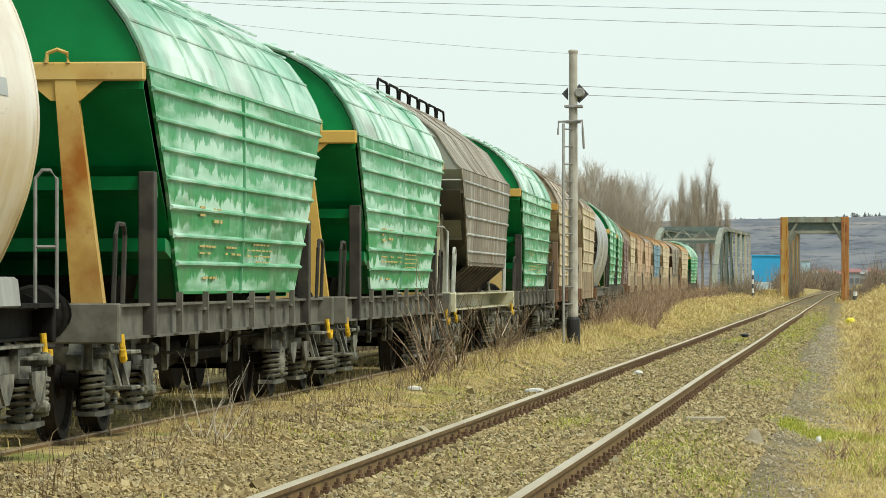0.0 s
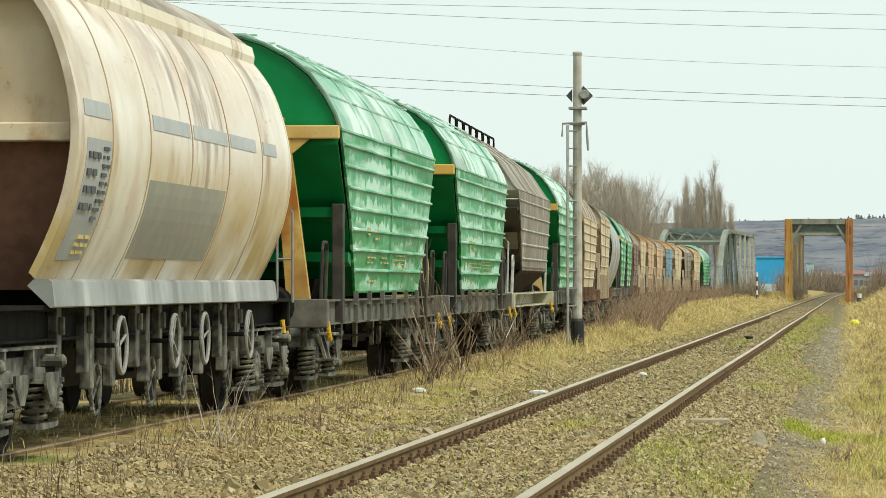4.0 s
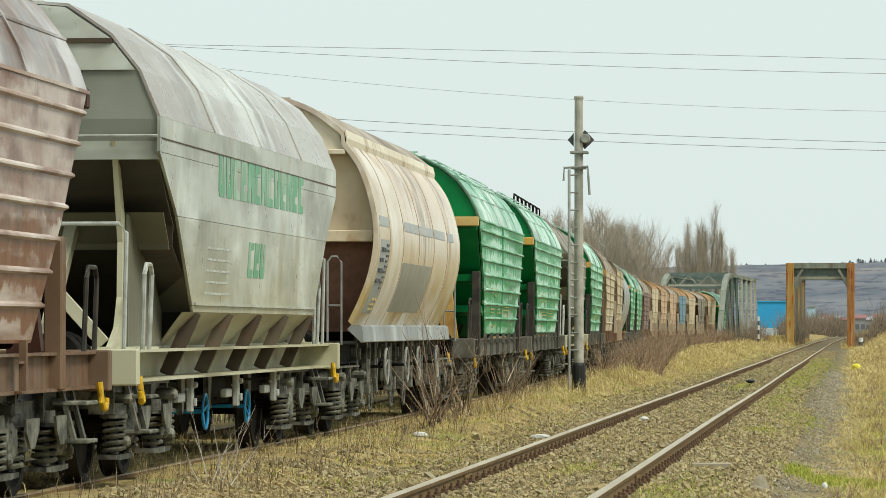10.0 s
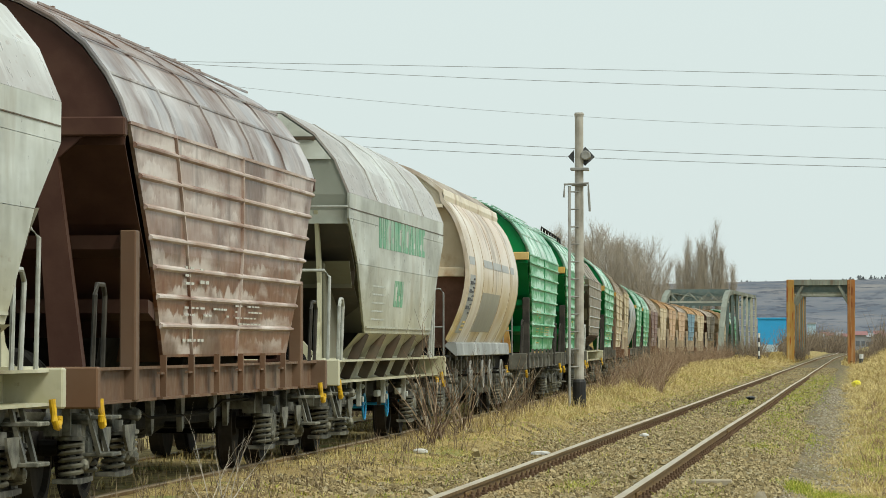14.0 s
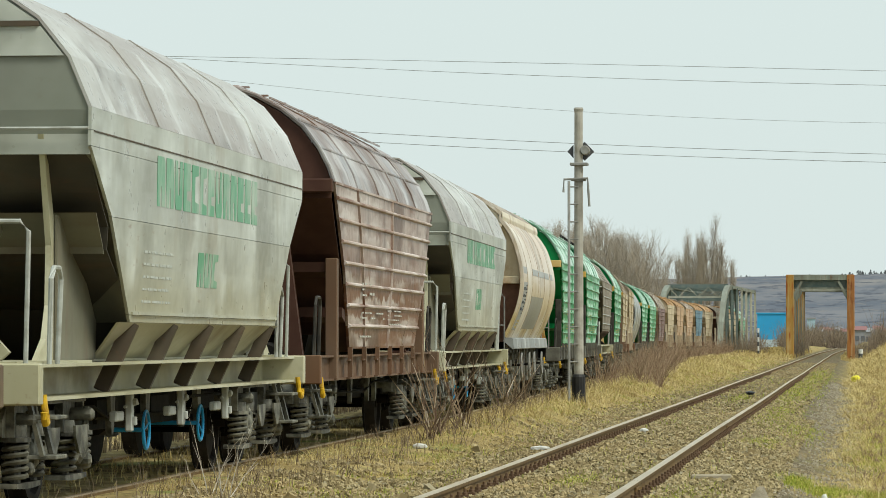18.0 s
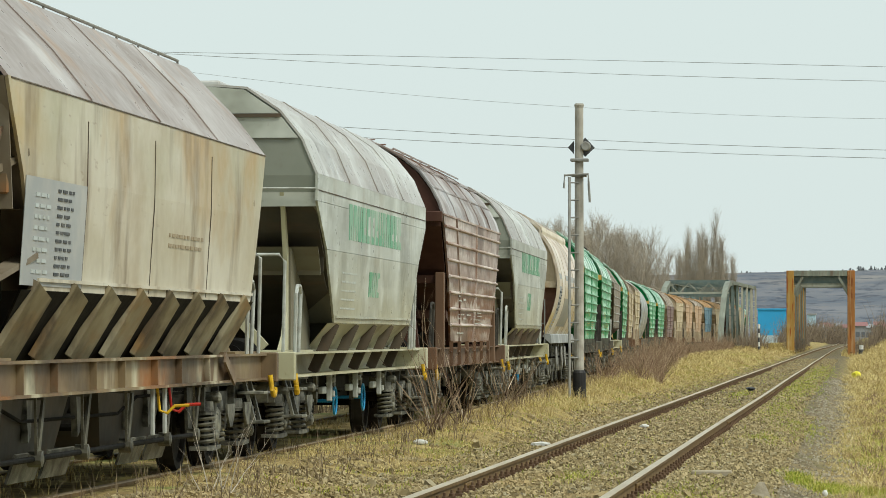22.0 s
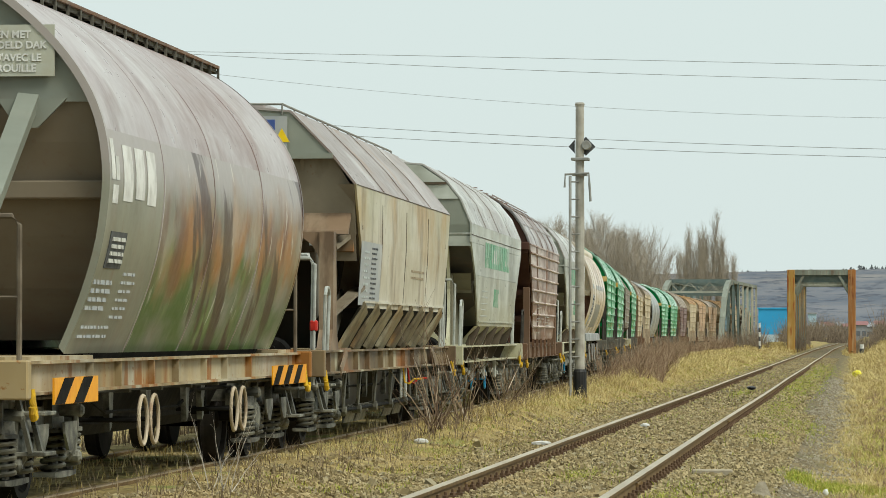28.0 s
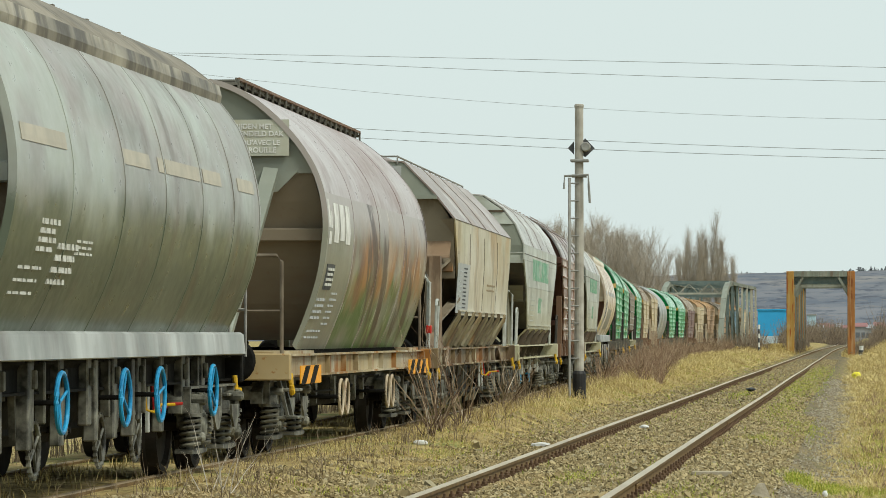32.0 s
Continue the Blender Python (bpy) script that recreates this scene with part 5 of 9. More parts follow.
        box(bm, *sorted((end + near * 0.1, e + near * 0.9)), -1.2, 1.2, 1.06, 1.09)
        part("end_platform", bm, frame, w)
    for xc in (bot_x[0] + 2.4, bot_x[1] - 2.4):
        bm = BM()
        A = [bm.verts.new((xc + a * 2.0, b * 0.9, 1.05)) for a, b in ((-1, -1), (1, -1), (1, 1), (-1, 1))]
        B = [bm.verts.new((xc + a * 1.1, b * 0.8, 0.55)) for a, b in ((-1, -1), (1, -1), (1, 1), (-1, 1))]
        for i in range(4):
            k = (i + 1) % 4
            bm.faces.new((A[i], B[i], B[k], A[k]))
        bm.faces.new(B)
        bm.faces.new(A[::-1])
        bmesh.ops.recalc_face_normals(bm, faces=bm.faces)
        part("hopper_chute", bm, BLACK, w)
    if rail:
        bm = BM()
        z = rt[-1][1]
        rh = 0.02 if rail == "low" else 0.2
        rod(bm, [(top_x[0], -0.5, z + rh), (top_x[1], -0.5, z + rh)], 0.014, 6)
        for i in range(12):
            x = top_x[0] + (top_x[1] - top_x[0]) * i / 11
            rod(bm, [(x, -0.5, z - 0.1), (x, -0.5, z + rh)], 0.011, 6)
        rod(bm, [(top_x[0], -0.5, z + rh), (top_x[0], 0.5, z + rh)], 0.014, 6)
        part("roof_railing", bm, IRON, w)
    underframe(w, ln, frame, 1.28, 0.81, 1.07, web=0.95 if uf.pop("open_sole", True) else None, **uf)
    return w


def barrel_wagon(label, side, roof, inner, frame, ln, span, prof, roof_from, seams, seed, end_low, end_mat, skirt=None, walkway=False, catwalk=None, **uf):
    """Hopper wagon with a rounded, barrel-shaped body and recessed sloping ends."""
    w = wagon(label)
    xs, xe = span
    low = [p for p in prof if p[1] <= roof_from + 1e-6]
    high = [p for p in prof if p[1] >= roof_from - 1e-6]
    nb = len(seams) + 1
    cuts = [xs] + list(seams) + [xe]
    for k in range(nb):
        a, b = cuts[k] + 0.003, cuts[k + 1] - 0.003
        for sy in (-1, 1):
            bm = BM()
            loft(bm, [(sy * p, z) for p, z in low], lambda z: a, lambda z: b, 2, 0.025, both=False)
            bmesh.ops.recalc_face_normals(bm, faces=bm.faces)
            part("side_panel", bm, side, w, smooth=True)
        bm = BM()
        loft(bm, high, lambda z: a, lambda z: b, 2, 0.025)
        part("roof_sheet", bm, roof, w, smooth=True)
        if k:
            for sy in (-1, 1):
                bm = BM()
                loft(bm, [(sy * p * 1.004, z) for p, z in (prof if catwalk else low)], lambda z: a - 0.018, lambda z: a + 0.012, 2, 0.012, both=False)
                bmesh.ops.recalc_face_normals(bm, faces=bm.faces)
                part("weld_seam", bm, roof if catwalk else RUST_SEAM if side is TAN else side, w, smooth=True)
    for x in (xs, xe):
        bm = BM()
        loft(bm, [(p * 1.004, z + 0.004) for p, z in prof], lambda z: x - 0.03, lambda z: x + 0.03, 2, 0.06)
        part("end_rim", bm, side, w)
    for near, e in ((1, xs), (-1, xe)):
        full = [(max(p - 0.05, 0.02), z - 0.03) for p, z in prof]
        up = [(e + near * 0.03, p, z) for p, z in reversed(full) if z > end_low]
        up.append((e + near * 0.03, width_at(full, end_low), end_low))
        if skirt:
            # pale gable above, and a set-back bulkhead below it
            zg = 3.36
            bm = BM()
            sheet(bm, [r for r in up if r[2] > zg] + [(e + near * 0.03, width_at(full, zg), zg)])
            bmesh.ops.recalc_face_normals(bm, faces=bm.faces)
            part("gable_plate", bm, EAVE_DARK if side is OLIVE else EAVE, w)
            bm = BM()
            box(bm, *sorted((e - near * 0.03, e + near * 0.05)), -width_at(full, zg), width_at(full, zg), zg - 0.05, zg + 0.01, 0.008)
            part("gable_flange", bm, EAVE_DARK if side is OLIVE else EAVE, w)
            up = [(e + near * 0.06, width_at(full, zg), zg)] + [(e + near * (0.08 + 0.12 * (zg - z)), width_at(full, z), z) for z in (3.1, 2.8, 2.5, 2.25) if z > min(end_low, 2.6)]
            up.append((e + near * 0.2, width_at(full, 2.36), 2.36))
        bm = BM()
        sheet(bm, up)
        bmesh.ops.recalc_face_normals(bm, faces=bm.faces)
        part("end_plate", bm, end_mat, w)
        rec = [(e + near * (0.2 if skirt else 0.05), width_at(full, 2.36 if skirt else end_low), 2.36 if skirt else end_low)]
        for z, d in ((2.7, 0.12), (2.3, 0.25), (2.0, 0.4), (1.6, 0.65), (1.2, 1.0)):
            if z < (2.36 if skirt else end_low):
                rec.append((e + near * (0.1 + d * 0.5 if skirt else d), width_at(full, z) - 0.02, z))
        bm = BM()
        sheet(bm, rec)
        bmesh.ops.recalc_face_normals(bm, faces=bm.faces)
        part("slope_sheet", bm, inner, w)
        bm = BM()
        zr = 2.32
        box(bm, *sorted((e + near * (0.08 if skirt else 0.12), e + near * (0.24 if skirt else 0.3))), -width_at(full, zr) + 0.02, width_at(full, zr) - 0.02, zr - 0.05, zr + 0.09, 0.012)
        part("end_rib", bm, inner if skirt is None else end_mat, w)
        for sy in (-1, 1):
            bm = BM()
            end = 0.0 if near == 1 else ln
            bar(bm, (e + near * 0.0, sy * 0.78, max(end_low, 3.0) + 0.02), (end + near * 0.55, sy * 0.58, 1.08), 0.16, 0.1, (1, 0, 0))
            zl = max(end_low, 3.0)
            if skirt is None:
                prism(bm, [(sy * 0.55, zl + 0.02), (sy * 1.08, zl + 0.02), (sy * 0.86, zl - 0.2), (sy * 0.7, zl - 0.2)], 0, *sorted((e - near * 0.02, e - near * 0.06)))
            bmesh.ops.recalc_face_normals(bm, faces=bm.faces)
            part("end_strut", bm, end_mat, w)
        end = 0.0 if near == 1 else ln
        for y0, y1 in ((-1.25, -0.5), (-0.4, 0.35)) if skirt is None else ((-1.22, -1.06),):
            bm = BM()
            x = end + near * 0.35
            rod(bm, [(x, y0, 1.05), (x, y0, 2.0), (x, y0 + 0.05, 2.06), (x, y1 - 0.05, 2.06), (x, y1, 2.0), (x, y1, 1.05)], 0.02 if skirt is None else 0.014, 7)
            rod(bm, [(x, y0, 1.5), (x, y1, 1.5)], 0.013, 6)
            part("handrail", bm, OLIVE_IN if skirt is None else IRON, w)
        bm = BM()
        box(bm, *sorted((end + near * 0.1, e + near * 0.4)), -1.2, 1.2, 1.06, 1.09)
        part("end_platform", bm, frame, w)
    zb = prof[0][1]
    if skirt:
        for sy in (-1, 1):
            bm = BM()
            prism(bm, [(sy * prof[0][0], zb + 0.0), (sy * (prof[0][0] + 0.1), zb), (sy * (prof[0][0] + 0.13), zb - 0.02), (sy * (prof[0][0] + 0.15), zb - 0.2), (sy * (prof[0][0] + 0.12), zb - 0.21), (sy * (prof[0][0] - 0.05), zb - 0.05)], 0, xs - 0.02, xe + 0.25)
            bmesh.ops.recalc_face_normals(bm, faces=bm.faces)
            part("side_skirt", bm, skirt, w)
            # overhanging eave band below the roof sheet
            bm = BM()
            loft(bm, [(sy * 1.07, 3.4), (sy * 1.085, 3.5), (sy * 1.06, 3.6)], lambda z: xs - 0.02, lambda z: xe + 0.02, 2, 0.02, both=False)
            bmesh.ops.recalc_face_normals(bm, faces=bm.faces)
            part("eave_band", bm, EAVE_DARK if side is OLIVE else EAVE, w)
            for k in range(9):
                # hangers of the discharge gear under the skirt
                x = xs + 1.3 + (xe - xs - 2.2) * k / 8
                bm = BM()
                box(bm, x - 0.09, x + 0.09, *sorted((sy * 0.98, sy * 1.06)), 0.55 if k % 2 else 0.42, zb - 0.1, 0.01)
                hanger = part("gear_hanger", bm, BOGIE, w)
                bm = BM()
                box(bm, x - 0.03, x + 0.03, *sorted((sy * 1.06, sy * 1.1)), 0.86, 1.0, 0.008)
                part("cotter", bm, DUSTY, hanger)
    bm = BM()
    A = [bm.verts.new((x, y, zb)) for x, y in ((xs + 0.8, -prof[0][0]), (xe - 0.8, -prof[0][0]), (xe - 0.8, prof[0][0]), (xs + 0.8, prof[0][0]))]
    B = [bm.verts.new((x, y, 0.42)) for x, y in ((xs + 1.8, -0.7), (xe - 1.8, -0.7), (xe - 1.8, 0.7), (xs + 1.8, 0.7))]
    for i in range(4):
        k = (i + 1) % 4
        bm.faces.new((A[i], B[i], B[k], A[k]))
    bm.faces.new(B)
    bm.faces.new(A[::-1])
    bmesh.ops.recalc_face_normals(bm, faces=bm.faces)
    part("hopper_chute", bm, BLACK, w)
    if catwalk:
        bm = BM()
        z = prof[-1][1] - 0.05
        n = 22
        box(bm, catwalk[0], catwalk[1], -0.36, 0.36, z + 0.03, z + 0.05)
        box(bm, catwalk[0], catwalk[1], -0.38, -0.36, z + 0.0, z + 0.07)
        part("roof_walkway", bm, FRAME_DARK, w)
        for i in range(n):
            x = catwalk[0] + (catwalk[1] - catwalk[0]) * i / (n - 1)
            bm = BM()
            for y in (-0.4, 0.4):
                box(bm, x - 0.012, x + 0.012, y - 0.012, y + 0.012, z - 0.12, z + 0.05)
            box(bm, x - 0.012, x + 0.012, -0.4, 0.4, z - 0.01, z + 0.025)
            part("walkway_bracket", bm, FRAME_DARK, w)
        for y in (-0.4, 0.4):
            bm = BM()
            box(bm, catwalk[0], catwalk[1], y - 0.015, y + 0.015, z + 0.04, z + 0.07)
            part("walkway_rail", bm, FRAME_BROWN, w)
    else:
        z = prof[-1][1]
        for i in range(7):
            x = xs + 0.9 + (xe - xs - 1.8) * i / 6
            bm = BM()
            lathe(bm, (x, 0, z - 0.06), (0, 0, 1), [(0, 0.3), (0.05, 0.3), (0.07, 0.26)], 14)
            box(bm, x - 0.04, x + 0.04, -0.28, 0.28, z - 0.02, z + 0.02)
            part("roof_hatch", bm, roof, w)
    underframe(w, ln, frame, 1.28 if skirt is None else 1.05, 0.82, 1.06, **uf)
    return w


# ---- the train ----
def place(w, u, ln):
    TRAIN.append((w, u, ln))
    return w


def train_pose(u, ln, t):
    d = run(t) + u
    a, b = left_line(d + 1.8), left_line(d + ln - 1.8)
    v = b - a
    p = a - v.normalized() * 1.8
    return Matrix.Translation(p) @ Matrix.Rotation(math.atan2(v.y, v.x), 4, "Z")


GREY_TOP = [(1.36, 2.97), (1.2, 3.35), (0.96, 3.65), (0.6, 3.895), (0.3, 3.92), (0.0, 3.93)]
SOOT_TOP = [(1.36, 2.99), (1.28, 3.08), (0.95, 3.57), (0.38, 4.0), (0.0, 4.05)]
CREAM_TOP = [(1.36, 2.98), (1.06, 3.36), (0.6, 3.83), (0.0, 3.88)]
TAN_PROF = rounded([(1.13, 1.28), (1.24, 1.5), (1.36, 1.8), (1.43, 2.1), (1.45, 2.35), (1.43, 2.6), (1.36, 2.9), (1.24, 3.2), (1.05, 3.46)], 3) + [(1.04, 3.58)] + rounded([(1.0, 3.62), (0.7, 3.84), (0.35, 3.98), (0.0, 4.02)], 3)
LEASE_PROF = rounded([(1.05, 1.1), (1.16, 1.35), (1.27, 1.65), (1.35, 1.95), (1.39, 2.25), (1.4, 2.5), (1.36, 2.8), (1.26, 3.08), (1.08, 3.36), (0.84, 3.62), (0.55, 3.85), (0.25, 3.99), (0.0, 4.03)], 3)

TAN_END = coat("dirty_cream_bulkhead", (0.6, 0.51, 0.37), [((0.46, 0.37, 0.24), 0.8, (2.0, 1.2, 0.9), 0.42, 0.62), ((0.3, 0.15, 0.06), 0.7, (3.0, 1.5, 1.2), 0.53, 0.64), SPECKS], 0.5, 0.2)
CREAM_BRACE = coat("rust_run_cream_brace", (0.24, 0.2, 0.12), [((0.42, 0.38, 0.26), 0.6, (2.2, 1.5, 0.7), 0.45, 0.6), ((0.3, 0.15, 0.04), 0.8, (1.6, 1.5, 0.8), 0.52, 0.64), ((0.09, 0.07, 0.045), 0.85, (3.0, 2.0, 0.8), 0.5, 0.62)], 0.5, 0.2)
CREAM_IN = coat("dirty_brown_grey_end_sheet", (0.19, 0.158, 0.112), [((0.25, 0.22, 0.165), 0.8, (0.8, 0.8, 0.8), 0.42, 0.6), ((0.11, 0.075, 0.045), 0.75, (2.0, 1.2, 0.7), 0.48, 0.62), SPECKS], 0.5, 0.2)
LEASE_IN = paint("brown_dusted_grey_recess", (0.21, 0.17, 0.12), (0.28, 0.25, 0.19), rust_amount=0.3, grime_amount=0.3, streak=2.0, soft=True)
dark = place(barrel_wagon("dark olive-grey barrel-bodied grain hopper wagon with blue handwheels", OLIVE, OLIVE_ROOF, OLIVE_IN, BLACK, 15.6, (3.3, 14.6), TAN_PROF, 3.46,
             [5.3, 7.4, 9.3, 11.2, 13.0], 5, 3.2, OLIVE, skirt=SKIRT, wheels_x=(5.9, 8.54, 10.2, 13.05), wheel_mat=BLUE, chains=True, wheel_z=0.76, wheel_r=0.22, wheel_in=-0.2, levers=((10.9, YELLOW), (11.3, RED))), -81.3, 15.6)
lease = place(barrel_wagon("grey-green barrel-bodied hopper wagon streaked with rust and moss, striped corner plates", LEASE, LEASE_ROOF, LEASE_IN, FRAME_RUST, 15.0, (3.0, 14.1), LEASE_PROF, 2.8,
              [5.5, 8.2, 11.2], 6, 3.0, END_GREY, catwalk=(3.2, 14.9), wheels_x=(5.0, 5.55, 9.95, 10.5), wheel_mat=END_TAN, wheel_r=0.195, wheel_z=0.56, spokes=0), -64.05, 15.0)
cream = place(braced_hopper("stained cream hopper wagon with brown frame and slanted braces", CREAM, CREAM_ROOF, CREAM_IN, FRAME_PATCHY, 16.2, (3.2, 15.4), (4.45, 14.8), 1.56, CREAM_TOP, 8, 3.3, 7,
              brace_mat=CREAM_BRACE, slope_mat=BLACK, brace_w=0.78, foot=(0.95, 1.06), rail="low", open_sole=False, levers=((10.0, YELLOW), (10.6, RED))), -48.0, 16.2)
grey2 = place(braced_hopper("silver-grey grain hopper wagon with green lettering and an end platform", GREY, GREY_ROOF, GREY_IN, FRAME_GREY, 14.1, (2.05, 14.0), (4.05, 12.35), 1.38, GREY_TOP, 5, 2.65, 8, brace_mat=BRACE,
              wheels_x=(6.45, 9.4), wheel_mat=BLUE, pits=(5.0, 7.6, 10.2), wheel_r=0.16, wheel_z=0.48, wheel_in=0.26), -30.6, 14.1)
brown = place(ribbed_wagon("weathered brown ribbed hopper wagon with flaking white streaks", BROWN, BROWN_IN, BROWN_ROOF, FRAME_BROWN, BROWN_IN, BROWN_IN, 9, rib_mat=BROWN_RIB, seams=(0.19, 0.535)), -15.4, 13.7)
grey1 = place(braced_hopper("clean silver-grey grain hopper wagon with green lettering", GREY, GREY_ROOF, GREY_IN, FRAME_GREY, 13.2, (1.2, 13.0), (3.3, 11.5), 1.38, GREY_TOP, 5, 2.65, 10, brace_mat=BRACE,
              wheels_x=(5.8, 8.5, 11.3), wheel_mat=BLUE, pits=(4.2, 7.0, 9.6), wheel_r=0.16, wheel_z=0.47, wheel_in=0.26), -0.5, 13.2)
tan = place(barrel_wagon("tan barrel-bodied grain hopper wagon with rust streaks and white skirts", TAN, TAN_ROOF, DUST_IN, BLACK, 15.8, (2.2, 13.6), TAN_PROF, 3.46,
            [3.6, 5.3, 7.4, 9.5, 11.6], 11, 2.25, TAN_END, skirt=SKIRT, wheels_x=(5.1, 7.7, 9.35, 12.1), chains=True, wheel_z=0.76, wheel_r=0.22, wheel_in=-0.2), 13.8, 15.8)


def green_wagon(seed, far=False):
    return ribbed_wagon("green ribbed hopper wagon with chalky streaks and a yellow end beam", GREEN, GREEN_IN, GREEN_ROOF, FRAME_DARK, OCHRE, IRON, seed, mark=MARK_YEL, rib_mat=GREEN_RIB, far=far)


place(green_wagon(20), 30.8, 13.7)
place(green_wagon(30), 45.65, 13.7)
PALE = paint("pale_tan_flaking_paint", (0.6, 0.5, 0.33), (0.7, 0.63, 0.5), rust_amount=0.4)
PEACH = paint("faded_peach_paint", (0.6, 0.41, 0.26), (0.68, 0.53, 0.4), rust_amount=0.4)
TEAL = paint("faded_blue_paint", (0.16, 0.3, 0.4), (0.4, 0.5, 0.55), rust_amount=0.3)
PURPLE = paint("faded_purple_brown_paint", (0.22, 0.14, 0.13), (0.42, 0.36, 0.35), rust_amount=0.4)
SOOT = paint("sooty_grey_brown_paint", (0.23, 0.205, 0.16), (0.54, 0.51, 0.44), rust_amount=0.5, grime_amount=0.5)
RUSTROOF = paint("rusted_roof_sheet", (0.46, 0.27, 0.11), (0.55, 0.42, 0.27), rust_amount=0.8)
sooty = place(braced_hopper("sooty grey-brown hopper wagon with hooped roof railing", SOOT, SOOT, WING, FRAME_GREY, 13.7, (1.5, 12.8), (3.5, 12.0), 1.5, SOOT_TOP, 10, 2.65, 12,
              brace_mat=BRACE, slope_mat=BLACK, brace_w=0.08, foot=(0.75, 1.08)), 60.5, 13.7)
for i in range(5):
    # horizontal ribs pressed into the sides
    z = 1.72 + 0.27 * i
    xa = lerp([(1.5, 3.5), (2.3, 2.4), (2.99, 1.5)], z)
    xb = lerp([(1.5, 12.0), (2.3, 12.36), (2.99, 12.8)], z)
    for sy in (-1, 1):
        y = sy * (lerp([(1.5, 1.3), (2.25, 1.35), (2.99, 1.36)], z) + 0.012)
        bm = BM()
        prism(bm, [(y - sy * 0.02, z - 0.024), (y + sy * 0.01, z - 0.008), (y + sy * 0.01, z + 0.008), (y - sy * 0.02, z + 0.03)], 0, xa, xb)
        bmesh.ops.recalc_face_normals(bm, faces=bm.faces)
        part("rib", bm, SKIRT, sooty)
roof_hoops(sooty, 0.6, 13.2, 4.05)
place(green_wagon(40, True), 75.3, 13.7)
place(ribbed_wagon("tan ribbed hopper wagon with a yellow end beam", PALE, END_TAN, TAN_ROOF, FRAME_BROWN, OCHRE, IRON, 50, far=True), 90.1, 13.7)
place(ribbed_wagon("pale tan ribbed hopper wagon with rusty hoppers", PALE, END_TAN, TAN_ROOF, FRAME_BROWN, END_TAN, IRON, 51, bottom=1.5, ribs=5, far=True, zt=3.2), 105.0, 13.7)
place(barrel_wagon("pale grey barrel-bodied hopper wagon", SKIRT, SKIRT, OLIVE_IN, FRAME_DARK, 13.7, (1.6, 12.3), LEASE_PROF, 2.8, [5.0, 8.5], 13, 3.0, SKIRT, hook_mat=FRAME_DARK), 119.8, 13.7)
place(green_wagon(60, True), 134.7, 13.7)
place(green_wagon(70, True), 149.5, 13.7)
far = [(PURPLE, "faded purple-brown ribbed hopper wagon", 1.14), (PALE, "pale tan ribbed hopper wagon far along the train", 1.5), (PEACH, "faded peach ribbed hopper wagon", 1.5),
       (PEACH, "faded peach ribbed hopper wagon", 1.5), (TEAL, "faded blue ribbed hopper wagon", 1.5), (PALE, "pale tan ribbed hopper wagon far along the train", 1.5),
       (SOOT, "sooty brown ribbed hopper wagon", 1.5), (PALE, "pale tan ribbed hopper wagon far along the train", 1.5)]
for i, (m, lab, zb) in enumerate(far):
    fw = place(ribbed_wagon(lab, m, END_TAN if m is not SOOT else BROWN_IN, RUSTROOF if i % 3 else TAN_ROOF, FRAME_BROWN, END_TAN, IRON, 80 + 7 * i, bottom=zb, ribs=7 if zb < 1.3 else 5, far=True, zt=2.97 if zb < 1.3 else 3.28), 164.35 + 14.85 * i, 13.7)
    if zb > 1.3:
        hopper_slopes(fw, (3.6, 11.9), zb, 4, OCHRE, END_TAN)
place(green_wagon(150, True), 283.2, 13.7)


# ---- lettering, plates and stripes ----
def decal(w, prof, x0, x1, z0, z1, mat, name="marking", side=-1, lift=0.006):
    """A thin painted field that follows the side's curve."""
    bm = BM()
    n = 6
    rows = []
    for i in range(n + 1):
        z = z0 + (z1 - z0) * i / n
        y = side * (width_at(prof, z) + lift)
        rows.append([bm.verts.new((x, y + o, z)) for x in (x0, x1) for o in (0, -side * 0.004)])
    for a, b in zip(rows, rows[1:]):
        for p, q in ((0, 2), (2, 3), (3, 1), (1, 0)):
            bm.faces.new((a[p], a[q], b[q], b[p]))
    bm.faces.new([rows[0][i] for i in (0, 1, 3, 2)])
    bm.faces.new([rows[-1][i] for i in (0, 2, 3, 1)])
    bmesh.ops.recalc_face_normals(bm, faces=bm.faces)
    return part(name, bm, mat, w)


